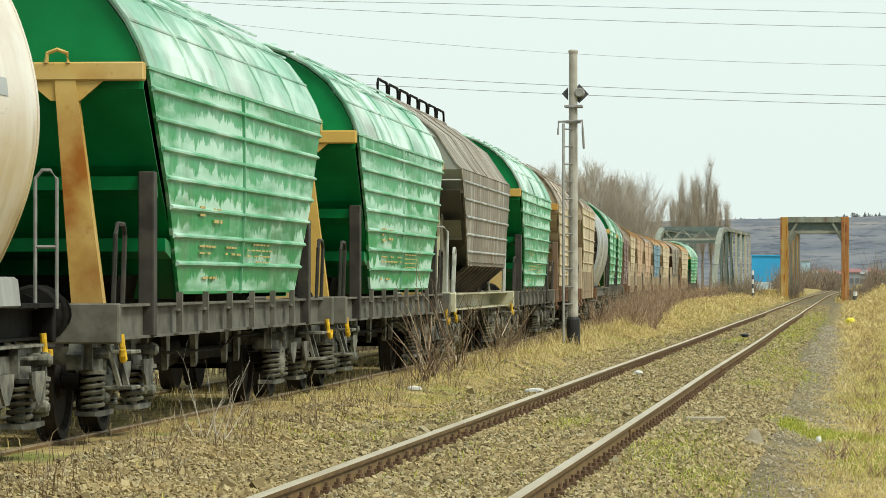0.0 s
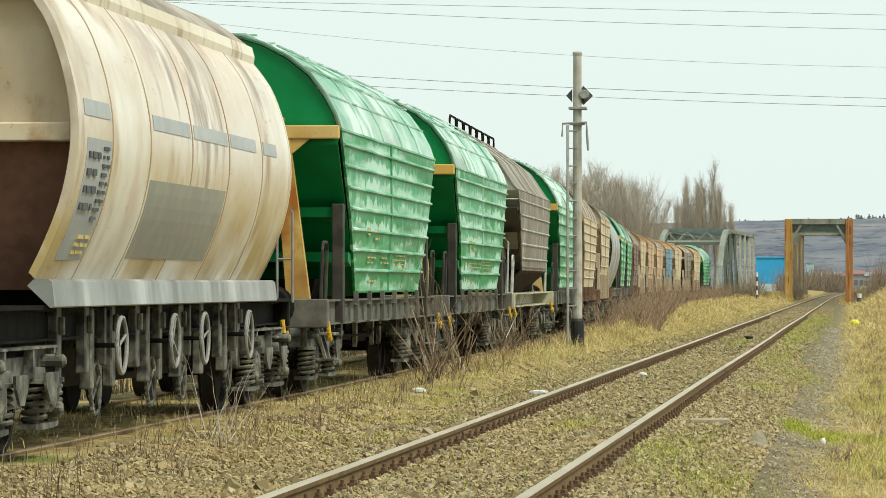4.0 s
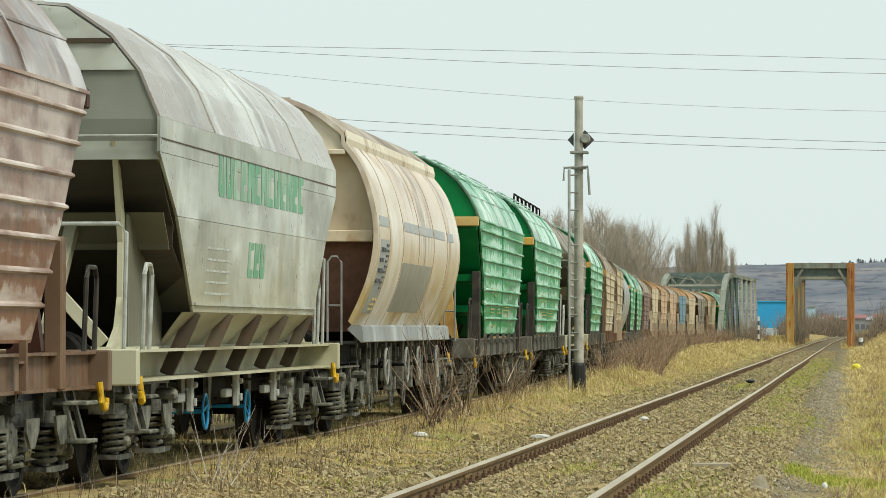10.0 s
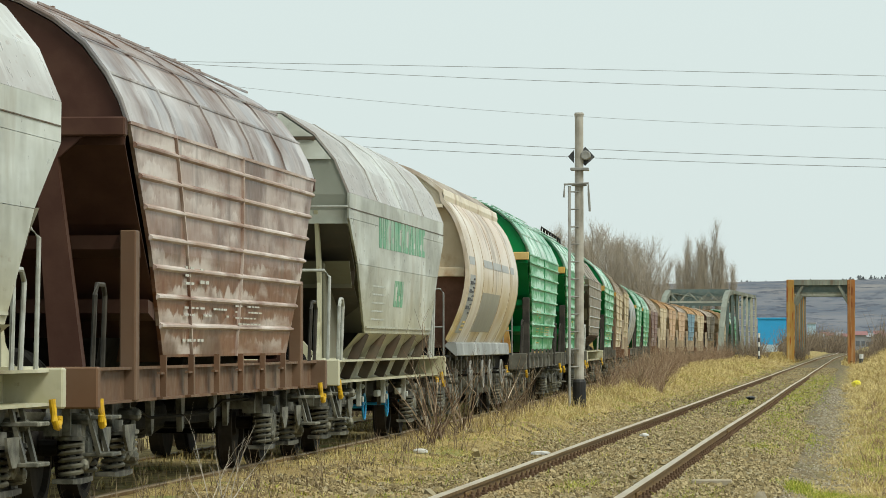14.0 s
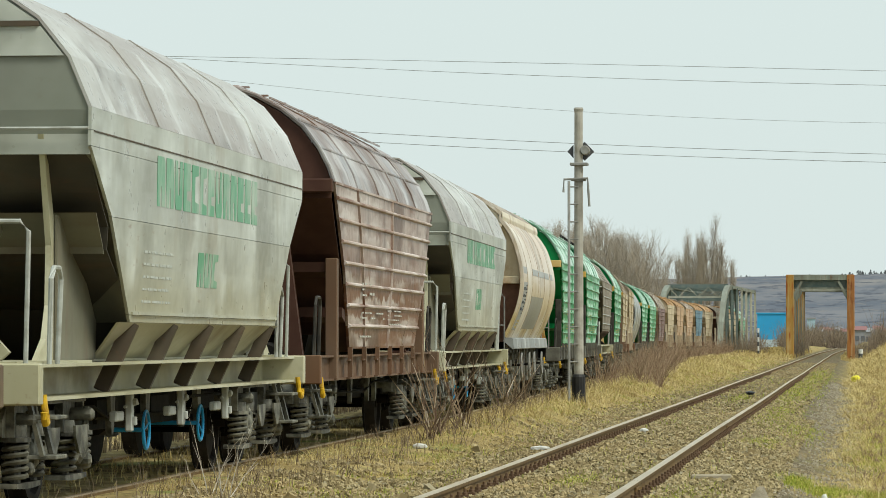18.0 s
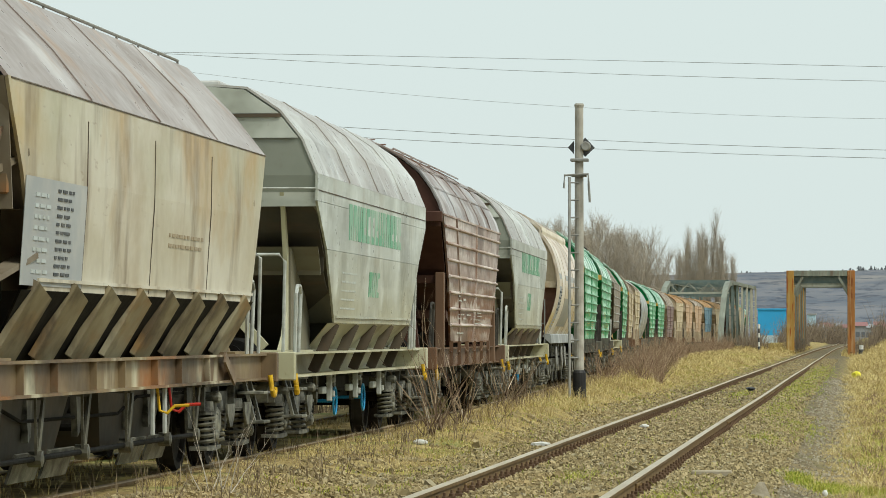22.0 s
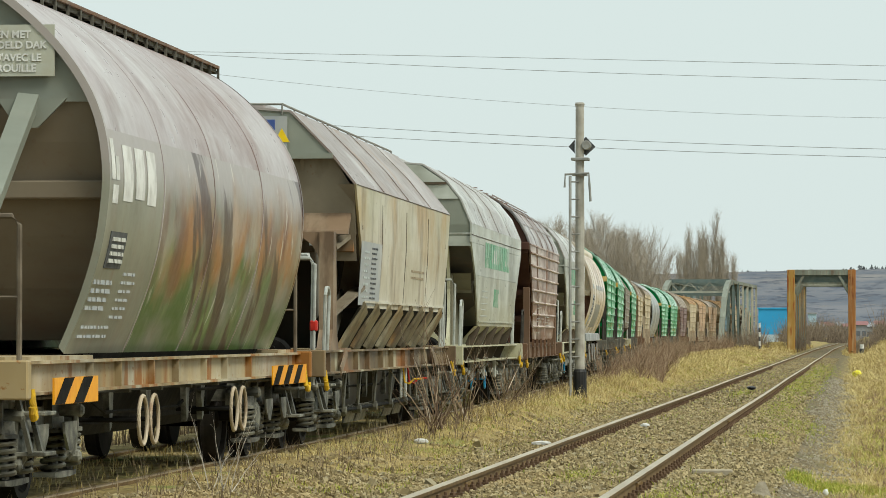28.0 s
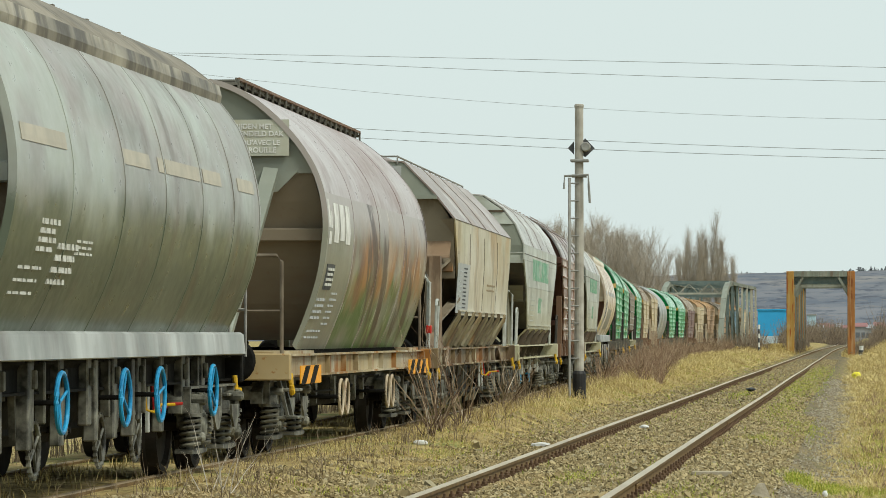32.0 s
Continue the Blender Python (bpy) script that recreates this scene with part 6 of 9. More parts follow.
def glyphs(w, prof, x0, x1, z0, z1, count, mat, seed, lift=0.003, name="lettering"):
    """A row of plain upright shapes where worn lettering stands."""
    r = random.Random(seed)
    step = (x1 - x0) / count
    h = z1 - z0
    for i in range(count):
        a = x0 + i * step
        b = a + step * 0.82
        bm = BM()
        # an upright slab, notched at one side
        notch = [[(0, 0), (1, 0), (1, 0.2), (0.45, 0.24), (0.45, 0.76), (1, 0.8), (1, 1), (0, 1)], [(0, 0), (0.36, 0), (0.42, 0.4), (0.6, 0.4), (0.64, 0), (1, 0), (1, 0.9), (0.85, 1), (0, 1)],
                 [(0.12, 0), (0.88, 0), (1, 0.15), (1, 1), (0.66, 1), (0.62, 0.3), (0.38, 0.3), (0.34, 1), (0, 1), (0, 0.15)], [(0, 0), (1, 0), (1, 0.22), (0.5, 0.24), (0.5, 0.42), (0.95, 0.44), (0.95, 1), (0, 1)]][r.randint(0, 3)]
        V = []
        for o in (0, 0.003):
            V.append([bm.verts.new((a + (b - a) * p, -(width_at(prof, z0 + h * q) + lift) + o, z0 + h * q)) for p, q in notch])
        bm.faces.new(V[0])
        bm.faces.new(V[1][::-1])
        for i_ in range(len(notch)):
            k_ = (i_ + 1) % len(notch)
            bm.faces.new((V[0][i_], V[1][i_], V[1][k_], V[0][k_]))
        bmesh.ops.recalc_face_normals(bm, faces=bm.faces)
        part(name, bm, mat, w)


def side_lines(w, prof, x0, x1, z0, z1, lines, h, mat, seed, lift=0.001):
    """Worn marking lines as thin bars on a curved side."""
    r = random.Random(seed)
    bm = BM()
    for i in range(lines):
        z = z1 - (z1 - z0) * (i + 0.5) / lines
        y = width_at(prof, z) + lift
        x = x0
        while x < x1 - 0.06:
            ww = min(r.uniform(0.06, 0.22), x1 - x)
            box(bm, x, x + ww, -y - 0.003, -y + 0.02, z - h / 2, z + h / 2)
            x += ww + r.uniform(0.03, 0.08)
    ob = part("marking", bm, mat, w)
    ob["kind"] = "stuff"
    return ob


FLAT = [(1.3, 1.38), (1.35, 2.13), (1.36, 2.8), (1.22, 3.08)]
glyphs(grey2, FLAT, 5.0, 10.8, 2.33, 2.74, 13, SIGN_GREEN, 3)
glyphs(grey2, FLAT, 7.25, 8.45, 1.7, 2.0, 3, SIGN_GREEN, 4)
glyphs(grey1, FLAT, 4.4, 10.3, 2.42, 2.79, 13, SIGN_GREEN, 5)
glyphs(grey1, FLAT, 6.4, 7.6, 1.72, 2.05, 3, SIGN_GREEN, 6)
for g, x in ((grey1, 3.9), (grey2, 4.5)):
    side_lines(g, FLAT, x, x + 1.4, 1.5, 2.0, 5, 0.02, GHOST, 9, 0.0)
CFLAT = [(1.3, 1.56), (1.35, 2.31), (1.36, 2.98)]
decal(cream, CFLAT, 3.85, 6.1, 1.59, 2.34, PATCH, "marking_panel")
side_lines(cream, CFLAT, 4.2, 4.75, 1.65, 2.26, 8, 0.026, FAINT, 12, 0.008)
side_lines(cream, CFLAT, 5.0, 5.6, 1.65, 2.3, 11, 0.022, MARK_DARK, 13, 0.008)
side_lines(cream, CFLAT, 9.9, 11.7, 1.95, 2.12, 2, 0.03, plain("faint_brown_marking", (0.3, 0.24, 0.16), (0.36, 0.3, 0.2), 8.0, 0.6, bumps=0), 14)
# warning plates on the cream wagon's end
bm = BM()
box(bm, 3.17, 3.185, -0.42, -0.17, 3.34, 3.72)
part("warning_plate", bm, plain("blue_plate", (0.06, 0.1, 0.3), (0.08, 0.12, 0.33), 5.0, 0.5, bumps=0), cream, "blue warning plate")
bm = BM()
prism(bm, [(-0.39, 3.55), (-0.2, 3.55), (-0.295, 3.7)], 0, 3.158, 3.168)
bmesh.ops.recalc_face_normals(bm, faces=bm.faces)
part("warning_triangle", bm, SIGN_YELLOW, cream)
bm = BM()
lathe(bm, (3.165, -0.295, 3.44), (-1, 0, 0), [(0, 0.095), (0.006, 0.095)], 20)
part("warning_disc", bm, ORANGE, cream)
bm = BM()
lathe(bm, (3.158, -0.295, 3.44), (-1, 0, 0), [(0, 0.07), (0.006, 0.07)], 20)
part("warning_disc", bm, MARK_DARK, cream)
bm = BM()
prism(bm, [(-0.59, 3.46), (-0.41, 3.46), (-0.5, 3.62)], 0, 3.165, 3.18)
bmesh.ops.recalc_face_normals(bm, faces=bm.faces)
part("warning_triangle", bm, SIGN_YELLOW, cream)
bm = BM()
box(bm, 3.175, 3.19, -0.56, 0.6, 3.32, 3.76)
part("repaint_panel", bm, PATCH, cream)
CREAM_POST = coat("worn_brown_end_post", (0.2, 0.135, 0.085), [((0.3, 0.24, 0.17), 0.7, (1.4, 1.4, 0.8), 0.45, 0.62), ((0.08, 0.05, 0.03), 0.7, (3.0, 3.0, 0.8), 0.5, 0.64), SPECKS], 0.5, 0.2)
# stiffeners along the cream and the striped wagon's solebars
for wg, x0, x1, hw_, wb in ((cream, 1.4, 15.0, 1.275, 1.21), (lease, 3.0, 12.0, 1.275, 1.22)):
    k = 0
    x = x0
    while x < x1:
        for sy in (-1, 1):
            bm = BM()
            box(bm, x - 0.012, x + 0.012, *sorted((sy * wb, sy * hw_)), 0.835, 1.045)
            part("web_stiffener", bm, FRAME_PATCHY if wg is cream else FRAME_RUST, wg)
        x += 1.23 + 0.31 * (k % 2)
        k += 1
# cream wagon: brown end posts, light flange up to the panel, pale brake rail
for sy in (-1, 1):
    bm = BM()
    prism(bm, [(1.7, 1.07), (2.5, 1.07), (2.3, 1.3), (2.25, 2.4), (2.0, 2.4), (1.95, 1.3)], 1, *sorted((sy * 1.08, sy * 1.24)))
    bmesh.ops.recalc_face_normals(bm, faces=bm.faces)
    part("end_post", bm, CREAM_POST, cream)
    bm = BM()
    bar(bm, (2.2, sy * 1.12, 1.42), (4.35, sy * 1.27, 1.8), 0.14, 0.04, (0, 0, 1))
    part("wing_flange", bm, CREAM_IN, cream)
    bm = BM()
    prism(bm, [(2.2, 1.4), (4.35, 1.78), (4.4, 1.5), (3.4, 1.07), (2.3, 1.07)], 1, *sorted((sy * 1.05, sy * 1.07)))
    bmesh.ops.recalc_face_normals(bm, faces=bm.faces)
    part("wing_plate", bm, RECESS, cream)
    bm = BM()
    prism(bm, [(2.2, 2.22), (3.85, 2.5), (4.3, 1.82), (2.2, 1.42)], 1, *sorted((sy * 1.0, sy * 1.02)))
    bmesh.ops.recalc_face_normals(bm, faces=bm.faces)
    part("wing_plate", bm, CREAM_IN, cream)
    bm = BM()
    prism(bm, [(sy * 1.1, 2.0), (sy * 1.1, 2.4), (sy * 0.7, 2.4), (sy * 0.86, 2.35), (sy * 0.99, 2.25), (sy * 1.06, 2.12)], 0, 2.06, 2.09)
    bmesh.ops.recalc_face_normals(bm, faces=bm.faces)
    part("corner_bracket", bm, CREAM_POST, cream)
# cream wagon: deep discharge chutes with bottom flaps, forked hangers and the operating shafts
for xc in (5.9, 10.3):
    for sy in (-1, 1):
        bm = BM()
        A = [bm.verts.new((xc + a * 1.75, sy * b, 1.0)) for a, b in ((-1, 0.28), (1, 0.28), (1, 0.98), (-1, 0.98))]
        B = [bm.verts.new((xc + a * 1.2, sy * b, 0.34)) for a, b in ((-1, 0.45), (1, 0.45), (1, 0.9), (-1, 0.9))]
        for i in range(4):
            k = (i + 1) % 4
            bm.faces.new((A[i], B[i], B[k], A[k]))
        bm.faces.new(B)
        bm.faces.new(A[::-1])
        bmesh.ops.recalc_face_normals(bm, faces=bm.faces)
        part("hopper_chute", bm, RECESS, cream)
        for dx in (-0.6, 0.6):
            bm = BM()
            bar(bm, (xc + dx - 0.5, sy * 1.05, 0.3), (xc + dx + 0.5, sy * 1.05, 0.3), 0.22, 0.02, (0, 1, 0.35))
            part("discharge_flap", bm, BOGIE, cream)
for sy in (-1, 1):
    bm = BM()
    rod(bm, [(3.6, sy * 1.12, 0.36), (12.6, sy * 1.12, 0.36)], 0.022, 8)
    part("operating_shaft", bm, BLACK, cream)
    for x in (3.75, 5.3, 7.1, 9.0, 10.9, 12.45):
        bm = BM()
        bar(bm, (x - 0.16, sy * 1.16, 0.81), (x - 0.02, sy * 1.14, 0.36), 0.02, 0.05)
        bar(bm, (x + 0.16, sy * 1.16, 0.81), (x + 0.02, sy * 1.14, 0.36), 0.02, 0.05)
        lathe(bm, (x, sy * 1.08, 0.36), (0, sy, 0), [(0, 0.06), (0.1, 0.06), (0.11, 0.03)], 10)
        part("forked_hanger", bm, SPRING, cream)
    for x in (3.2, 12.9):
        bm = BM()
        prism(bm, [(x - 0.2, 0.81), (x + 0.2, 0.81), (x + 0.1, 0.34), (x - 0.1, 0.34)], 1, *sorted((sy * 1.0, sy * 1.03)))
        bmesh.ops.recalc_face_normals(bm, faces=bm.faces)
        part("hanger_plate", bm, BOGIE, cream)
    # slanted gussets at the ends of the solebar
    for x, d in ((2.9, 1), (13.3, -1)):
        bm = BM()
        bar(bm, (x, sy * 1.285, 1.05), (x - d * 0.6, sy * 1.285, 0.83), 0.02, 0.1)
        part("solebar_gusset", bm, CREAM_POST, cream)
bm = BM()
rod(bm, [(0.35, -1.2, 0.7), (0.35, -1.22, 2.0), (0.42, -1.15, 2.1), (0.6, -0.7, 2.1)], 0.03, 7)
part("grab_rail", bm, GALV, cream)
bm = BM()
box(bm, 0.28, 0.42, -1.26, -1.18, 1.28, 1.4, 0.015)
part("brake_indicator", bm, RED, cream)
for near, e in ((1, 3.2), (-1, 15.4)):
    bm = BM()
    prism(bm, [(e + near * 0.25, 2.68), (e + near * 0.3, 2.68), (e - near * 0.12, 2.44), (e - near * 0.14, 2.4), (e - near * 0.08, 2.4), (e + near * 0.2, 2.6)], 1, -1.28, 1.28)
    bmesh.ops.recalc_face_normals(bm, faces=bm.faces)
    part("end_beam", bm, CREAM_POST, cream)
    bm = BM()
    box(bm, *sorted((e - near * 0.16, e - near * 0.11)), -0.75, 0.75, 2.38, 2.42)
    part("beam_flange", bm, GREY_IN, cream)
    for sy in (-1, 1):
        bm = BM()
        rod(bm, [(e + near * 0.04, sy * 0.55, 3.28), (e + near * 0.22, sy * 0.6, 2.68), (e + near * 0.05, sy * 0.62, 2.4)], 0.02, 6)
        part("drain_pipe", bm, GREY_IN, cream)
        bm = BM()
        box(bm, *sorted((e - near * 0.3, e - near * 0.14)), *sorted((sy * 0.85, sy * 1.12)), 2.26, 2.4, 0.01)
        part("clamp", bm, GALV, cream)
        bm = BM()
        bar(bm, (e - near * 0.2, sy * 1.1, 2.24), (e + near * 0.75, sy * 1.3, 2.5), 0.12, 0.05, (0, 0, 1))
        part("wing_flange", bm, CREAM_IN, cream)
for x in (6.12, 9.08, 12.05):
    for sy in (-1, 1):
        bm = BM()
        for (za, ya), (zb, yb) in (((1.58, 1.3), (2.31, 1.35)), ((2.31, 1.35), (2.82, 1.358))):
            bar(bm, (x, sy * (ya + 0.002), za), (x, sy * (yb + 0.002), zb), 0.006, 0.016, (1, 0, 0))
        part("weld_seam", bm, BRACE, cream)
# tan wagon: marking column, pale blue bands, repainted field
decal(tan, TAN_PROF, 2.55, 3.55, 1.42, 2.31, PATCH, "marking_panel")
side_lines(tan, TAN_PROF, 2.62, 3.1, 1.75, 2.25, 4, 0.05, MARK_DARK, 21, 0.012)
side_lines(tan, TAN_PROF, 3.2, 3.5, 1.7, 2.28, 9, 0.025, MARK_DARK, 22, 0.012)
side_lines(tan, TAN_PROF, 3.0, 3.5, 1.45, 1.62, 3, 0.03, MARK_YEL, 23, 0.012)
for a, b in ((2.45, 3.5), (5.45, 7.3), (7.5, 9.4), (9.6, 11.2), (11.7, 12.6)):
    decal(tan, TAN_PROF, a, b, 2.47, 2.59, PATCH, "faded_band")
decal(tan, TAN_PROF, 5.4, 9.4, 1.45, 2.07, PATCH_GREY, "repaint_patch")
# dark wagon: cream bands, white marking columns
BAND = plain("faded_cream_band", (0.46, 0.42, 0.34), (0.36, 0.33, 0.27), 5.0, 0.5, bumps=0)
for a, b in ((3.5, 5.1), (7.4, 8.6), (9.0, 9.25), (9.35, 11.1), (11.3, 12.3), (13.3, 14.3)):
    decal(dark, TAN_PROF, a, b, 2.56, 2.68, BAND, "faded_band")
side_lines(dark, TAN_PROF, 4.3, 4.95, 1.82, 2.07, 4, 0.04, MARK, 31)
side_lines(dark, TAN_PROF, 5.05, 5.8, 1.6, 1.93, 4, 0.06, MARK, 32)
side_lines(dark, TAN_PROF, 5.7, 6.4, 1.82, 1.95, 3, 0.02, MARK, 33)
side_lines(dark, TAN_PROF, 3.9, 4.7, 1.5, 1.76, 3, 0.025, MARK, 34)
# leased wagon: white emblem shapes, marking columns, striped corner plates
for a, b, z0, z1 in ((3.08, 3.22, 2.42, 2.73), (3.26, 3.4, 2.42, 2.6), (3.14, 3.36, 2.24, 2.38)):
    decal(lease, LEASE_PROF, a, b, z0, z1, WHITE, "emblem")
for k in range(3):
    # three bold upright blocks
    a = 3.6 + 0.54 * k
    for x0, x1, z0, z1 in ((0.0, 0.4, 2.27 + 0.03 * (k % 2), 2.7),):
        decal(lease, LEASE_PROF, a + x0, a + x1, z0, z1, WHITE, "emblem")
decal(lease, LEASE_PROF, 3.25, 3.95, 1.75, 2.03, MARK_DARK, "marking_panel")
side_lines(lease, LEASE_PROF, 3.35, 3.9, 1.78, 2.0, 4, 0.03, MARK, 42, 0.012)
side_lines(lease, LEASE_PROF, 3.05, 3.9, 1.42, 1.68, 4, 0.045, PATCH, 43)
side_lines(lease, LEASE_PROF, 4.2, 4.8, 1.35, 1.75, 6, 0.025, PATCH, 44)
side_lines(lease, LEASE_PROF, 3.2, 4.4, 1.2, 1.34, 2, 0.03, PATCH, 45)


def lettering(w, words, x, y, z, size, mat):
    """Printed words on an end plate that faces along the line."""
    cu = bpy.data.curves.new("lettering", "FONT")
    cu.body, cu.size, cu.extrude, cu.offset, cu.align_x = words, size, 0.003, 0.002, "RIGHT"
    tmp = bpy.data.objects.new("lettering", cu)
    me = bpy.data.meshes.new_from_object(tmp)
    bpy.data.objects.remove(tmp)
    me.transform(Matrix(((0, 0, -1, x), (-1, 0, 0, y), (0, 1, 0, z), (0, 0, 0, 1))))
    me.materials.append(mat)
    ob = new("lettering", me)
    ob.parent = w
    ob["kind"] = "stuff"
    return ob


for words, y, z in (("WAG ALLEEN RIJDEN MET", -0.8, 3.48), ("SLOTEN EN VERGRENDELD DAK", -0.92, 3.4), ("PEUT CIRCULER QU'AVEC LE", -0.88, 3.305), ("TOIT FERME ET VERROUILLE", -0.84, 3.225)):
    lettering(lease, words, 2.975, y, z, 0.078, WHITE)
bm = BM()
box(bm, 2.979, 2.99, -0.98, 0.5, 3.19, 3.58)
part("repaint_panel", bm, plain("pale_grey_repaint", (0.46, 0.47, 0.4), (0.38, 0.34, 0.23), 3.0, 0.5, bumps=0), lease)
bm = BM()
box(bm, 2.96, 2.985, -0.5, -0.18, 2.66, 3.0)
part("warning_plate", bm, MARK_DARK, lease)
for z in (2.92, 2.82):
    bm = BM()
    prism(bm, [(-0.42, z - 0.04), (-0.28, z - 0.04), (-0.35, z + 0.05)], 0, 2.945, 2.955)
    bmesh.ops.recalc_face_normals(bm, faces=bm.faces)
    part("warning_triangle", bm, ORANGE, lease)
for x0, x1 in ((1.05, 2.75), (12.2, 14.7)):
    bm = BM()
    box(bm, x0, x1, -1.36, -1.345, 0.75, 0.94)
    part("corner_plate", bm, ORANGE, lease, "orange and black striped corner plate")
    k = 0
    x = x0
    while x < x1 - 0.36:
        bm = BM()
        prism(bm, [(x, 0.752), (x + 0.36, 0.752), (min(x + 0.74, x1), 0.938), (min(x + 0.38, x1), 0.938)], 1, -1.365, -1.3605)
        bmesh.ops.recalc_face_normals(bm, faces=bm.faces)
        part("stripe", bm, BLACK, lease)
        x += 0.74

# ---- ground, tracks ----
def smooth(v, a, b):
    u = min(max((v - a) / (b - a), 0.0), 1.0)
    return u * u * (3 - 2 * u)


def ground_z(x, y):
    lx = left_line(min(max(y, -200), 550)).x
    dr, dl = abs(x - RIGHT_X), abs(x - lx)
    z = -0.34
    # weedy strip between the lines swells beyond the near ballast
    mid = (lx + RIGHT_X) / 2
    half = max((RIGHT_X - lx) / 2 - 0.4, 0.5)
    if abs(x - mid) < half:
        k = 1 - (abs(x - mid) / half) ** 2
        z += k * (0.12 + 0.42 * smooth(y, 37, 60) + 0.06 * smooth(y, 110, 220))
    if x > RIGHT_X:
        z += smooth(x, 0.1, 2.6) * (0.06 + 0.95 * smooth(y, 110, 300)) + smooth(x, 2.5, 14) * 0.5
    if x < lx:
        z -= smooth(lx - x, 2.5, 9) * 0.9
    bed, bed2 = 1 - smooth(dr, 1.35, 2.5), 1 - smooth(dl, 1.5, 2.5)
    z += bed * (-0.135 - z)
    z += bed2 * (-0.035 - z)
    bed = max(bed, bed2)
    z += 0.05 * noise.noise((x * 0.5, y * 0.35, 0.0)) * (1 - 0.8 * bed) + 0.02 * noise.noise((x * 2.1, y * 1.3, 4.0))
    return z


def grid_mesh(name, xs, ys, f):
    V = [(x, y, f(x, y)) for y in ys for x in xs]
    nx = len(xs)
    F = [(j * nx + i, j * nx + i + 1, (j + 1) * nx + i + 1, (j + 1) * nx + i) for j in range(len(ys) - 1) for i in range(nx - 1)]
    me = bpy.data.meshes.new(name)
    me.from_pydata(V, [], F)
    for p in me.polygons:
        p.use_smooth = True
    return me


def ground_material():
    m, n, l, b = nodes_of("gravel_dry_grass_and_weeds")
    st = n.new("ShaderNodeTexVoronoi")
    st.inputs["Scale"].default_value = 17.0
    tc = n.new("ShaderNodeTexCoord")
    l.new(tc.outputs["Object"], st.inputs["Vector"])
    ramp = n.new("ShaderNodeValToRGB")
    e = ramp.color_ramp.elements
    e[0].position, e[0].color = 0.0, (0.07, 0.054, 0.031, 1)
    e[1].position, e[1].color = 1.0, (0.21, 0.17, 0.105, 1)
    sep = n.new("ShaderNodeSeparateColor")
    l.new(st.outputs["Color"], sep.inputs[0])
    l.new(sep.outputs[0], ramp.inputs["Fac"])
    stone = ramp.outputs["Color"]
    dry = mix(n, l, (0.42, 0.33, 0.14), (0.24, 0.175, 0.075), noise_fac(n, l, (1, 0.6, 1), 2.6, 8, 0.36, 0.64))
    dry = mix(n, l, dry, (0.12, 0.085, 0.04), mul(n, l, noise_fac(n, l, (1, 0.5, 1), 9.0, 6, 0.5, 0.64, shift=2.0), 0.7))
    dry = mix(n, l, dry, (0.16, 0.2, 0.045), mul(n, l, noise_fac(n, l, (1, 1, 1), 0.55, 5, 0.54, 0.68, shift=6.0), 0.75))
    # stones on the beds, grass elsewhere
    sx = n.new("ShaderNodeSeparateXYZ")
    l.new(tc.outputs["Object"], sx.inputs[0])
    d = n.new("ShaderNodeMath")
    d.operation = "ADD"
    d.inputs[1].default_value = 2.35
    l.new(sx.outputs["X"], d.inputs[0])
    ab = n.new("ShaderNodeMath")
    ab.operation = "ABSOLUTE"
    l.new(d.outputs[0], ab.inputs[0])
    wob = n.new("ShaderNodeMath")
    wob.operation = "MULTIPLY_ADD"
    wob.inputs[1].default_value = 1.3
    l.new(noise_fac(n, l, (1, 1, 1), 0.8, 5, 0.2, 0.8, shift=9.0), wob.inputs[0])
    l.new(ab.outputs[0], wob.inputs[2])
    r = n.new("ShaderNodeMapRange")
    r.inputs["From Min"].default_value, r.inputs["From Max"].default_value = 2.2, 2.9
    l.new(wob.outputs[0], r.inputs["Value"])
    weeds = noise_fac(n, l, (1, 0.5, 1), 0.9, 5, 0.56, 0.7, shift=11.0)
    c = mix(n, l, stone, (0.2, 0.22, 0.07), mul(n, l, weeds, 0.6))
    c = mix(n, l, c, dry, r.outputs["Result"])
    l.new(c, b.inputs["Base Color"])
    b.inputs["Roughness"].default_value = 0.95
    b.inputs["Specular IOR Level"].default_value = 0.15
    bump(n, l, b, st.outputs["Distance"], 0.9, 0.03)
    return m


GROUND = ground_material()
gx = sorted(set([-3000, -1500, -700, -350, -180, -100, -60, -40, -30] + [round(-24 + 0.4 * i, 2) for i in range(73)] + [7, 10, 15, 25, 45, 90, 200, 500, 1200, 3000]))
gy = sorted(set([-400, -150, -60, -20, 0, 10] + [round(14 + 1.0 * i, 1) for i in range(60)] + [round(74 + 3 * i) for i in range(82)] + [340, 380, 430, 500, 600, 750, 950, 1250, 1700, 2300, 3000, 4200]))
ground = new("ground", grid_mesh("ground", gx, gy, ground_z))
ground.data.materials.append(GROUND)
tagged(ground, "gravel and dry winter grass beside the tracks", "ground", kind="structure")

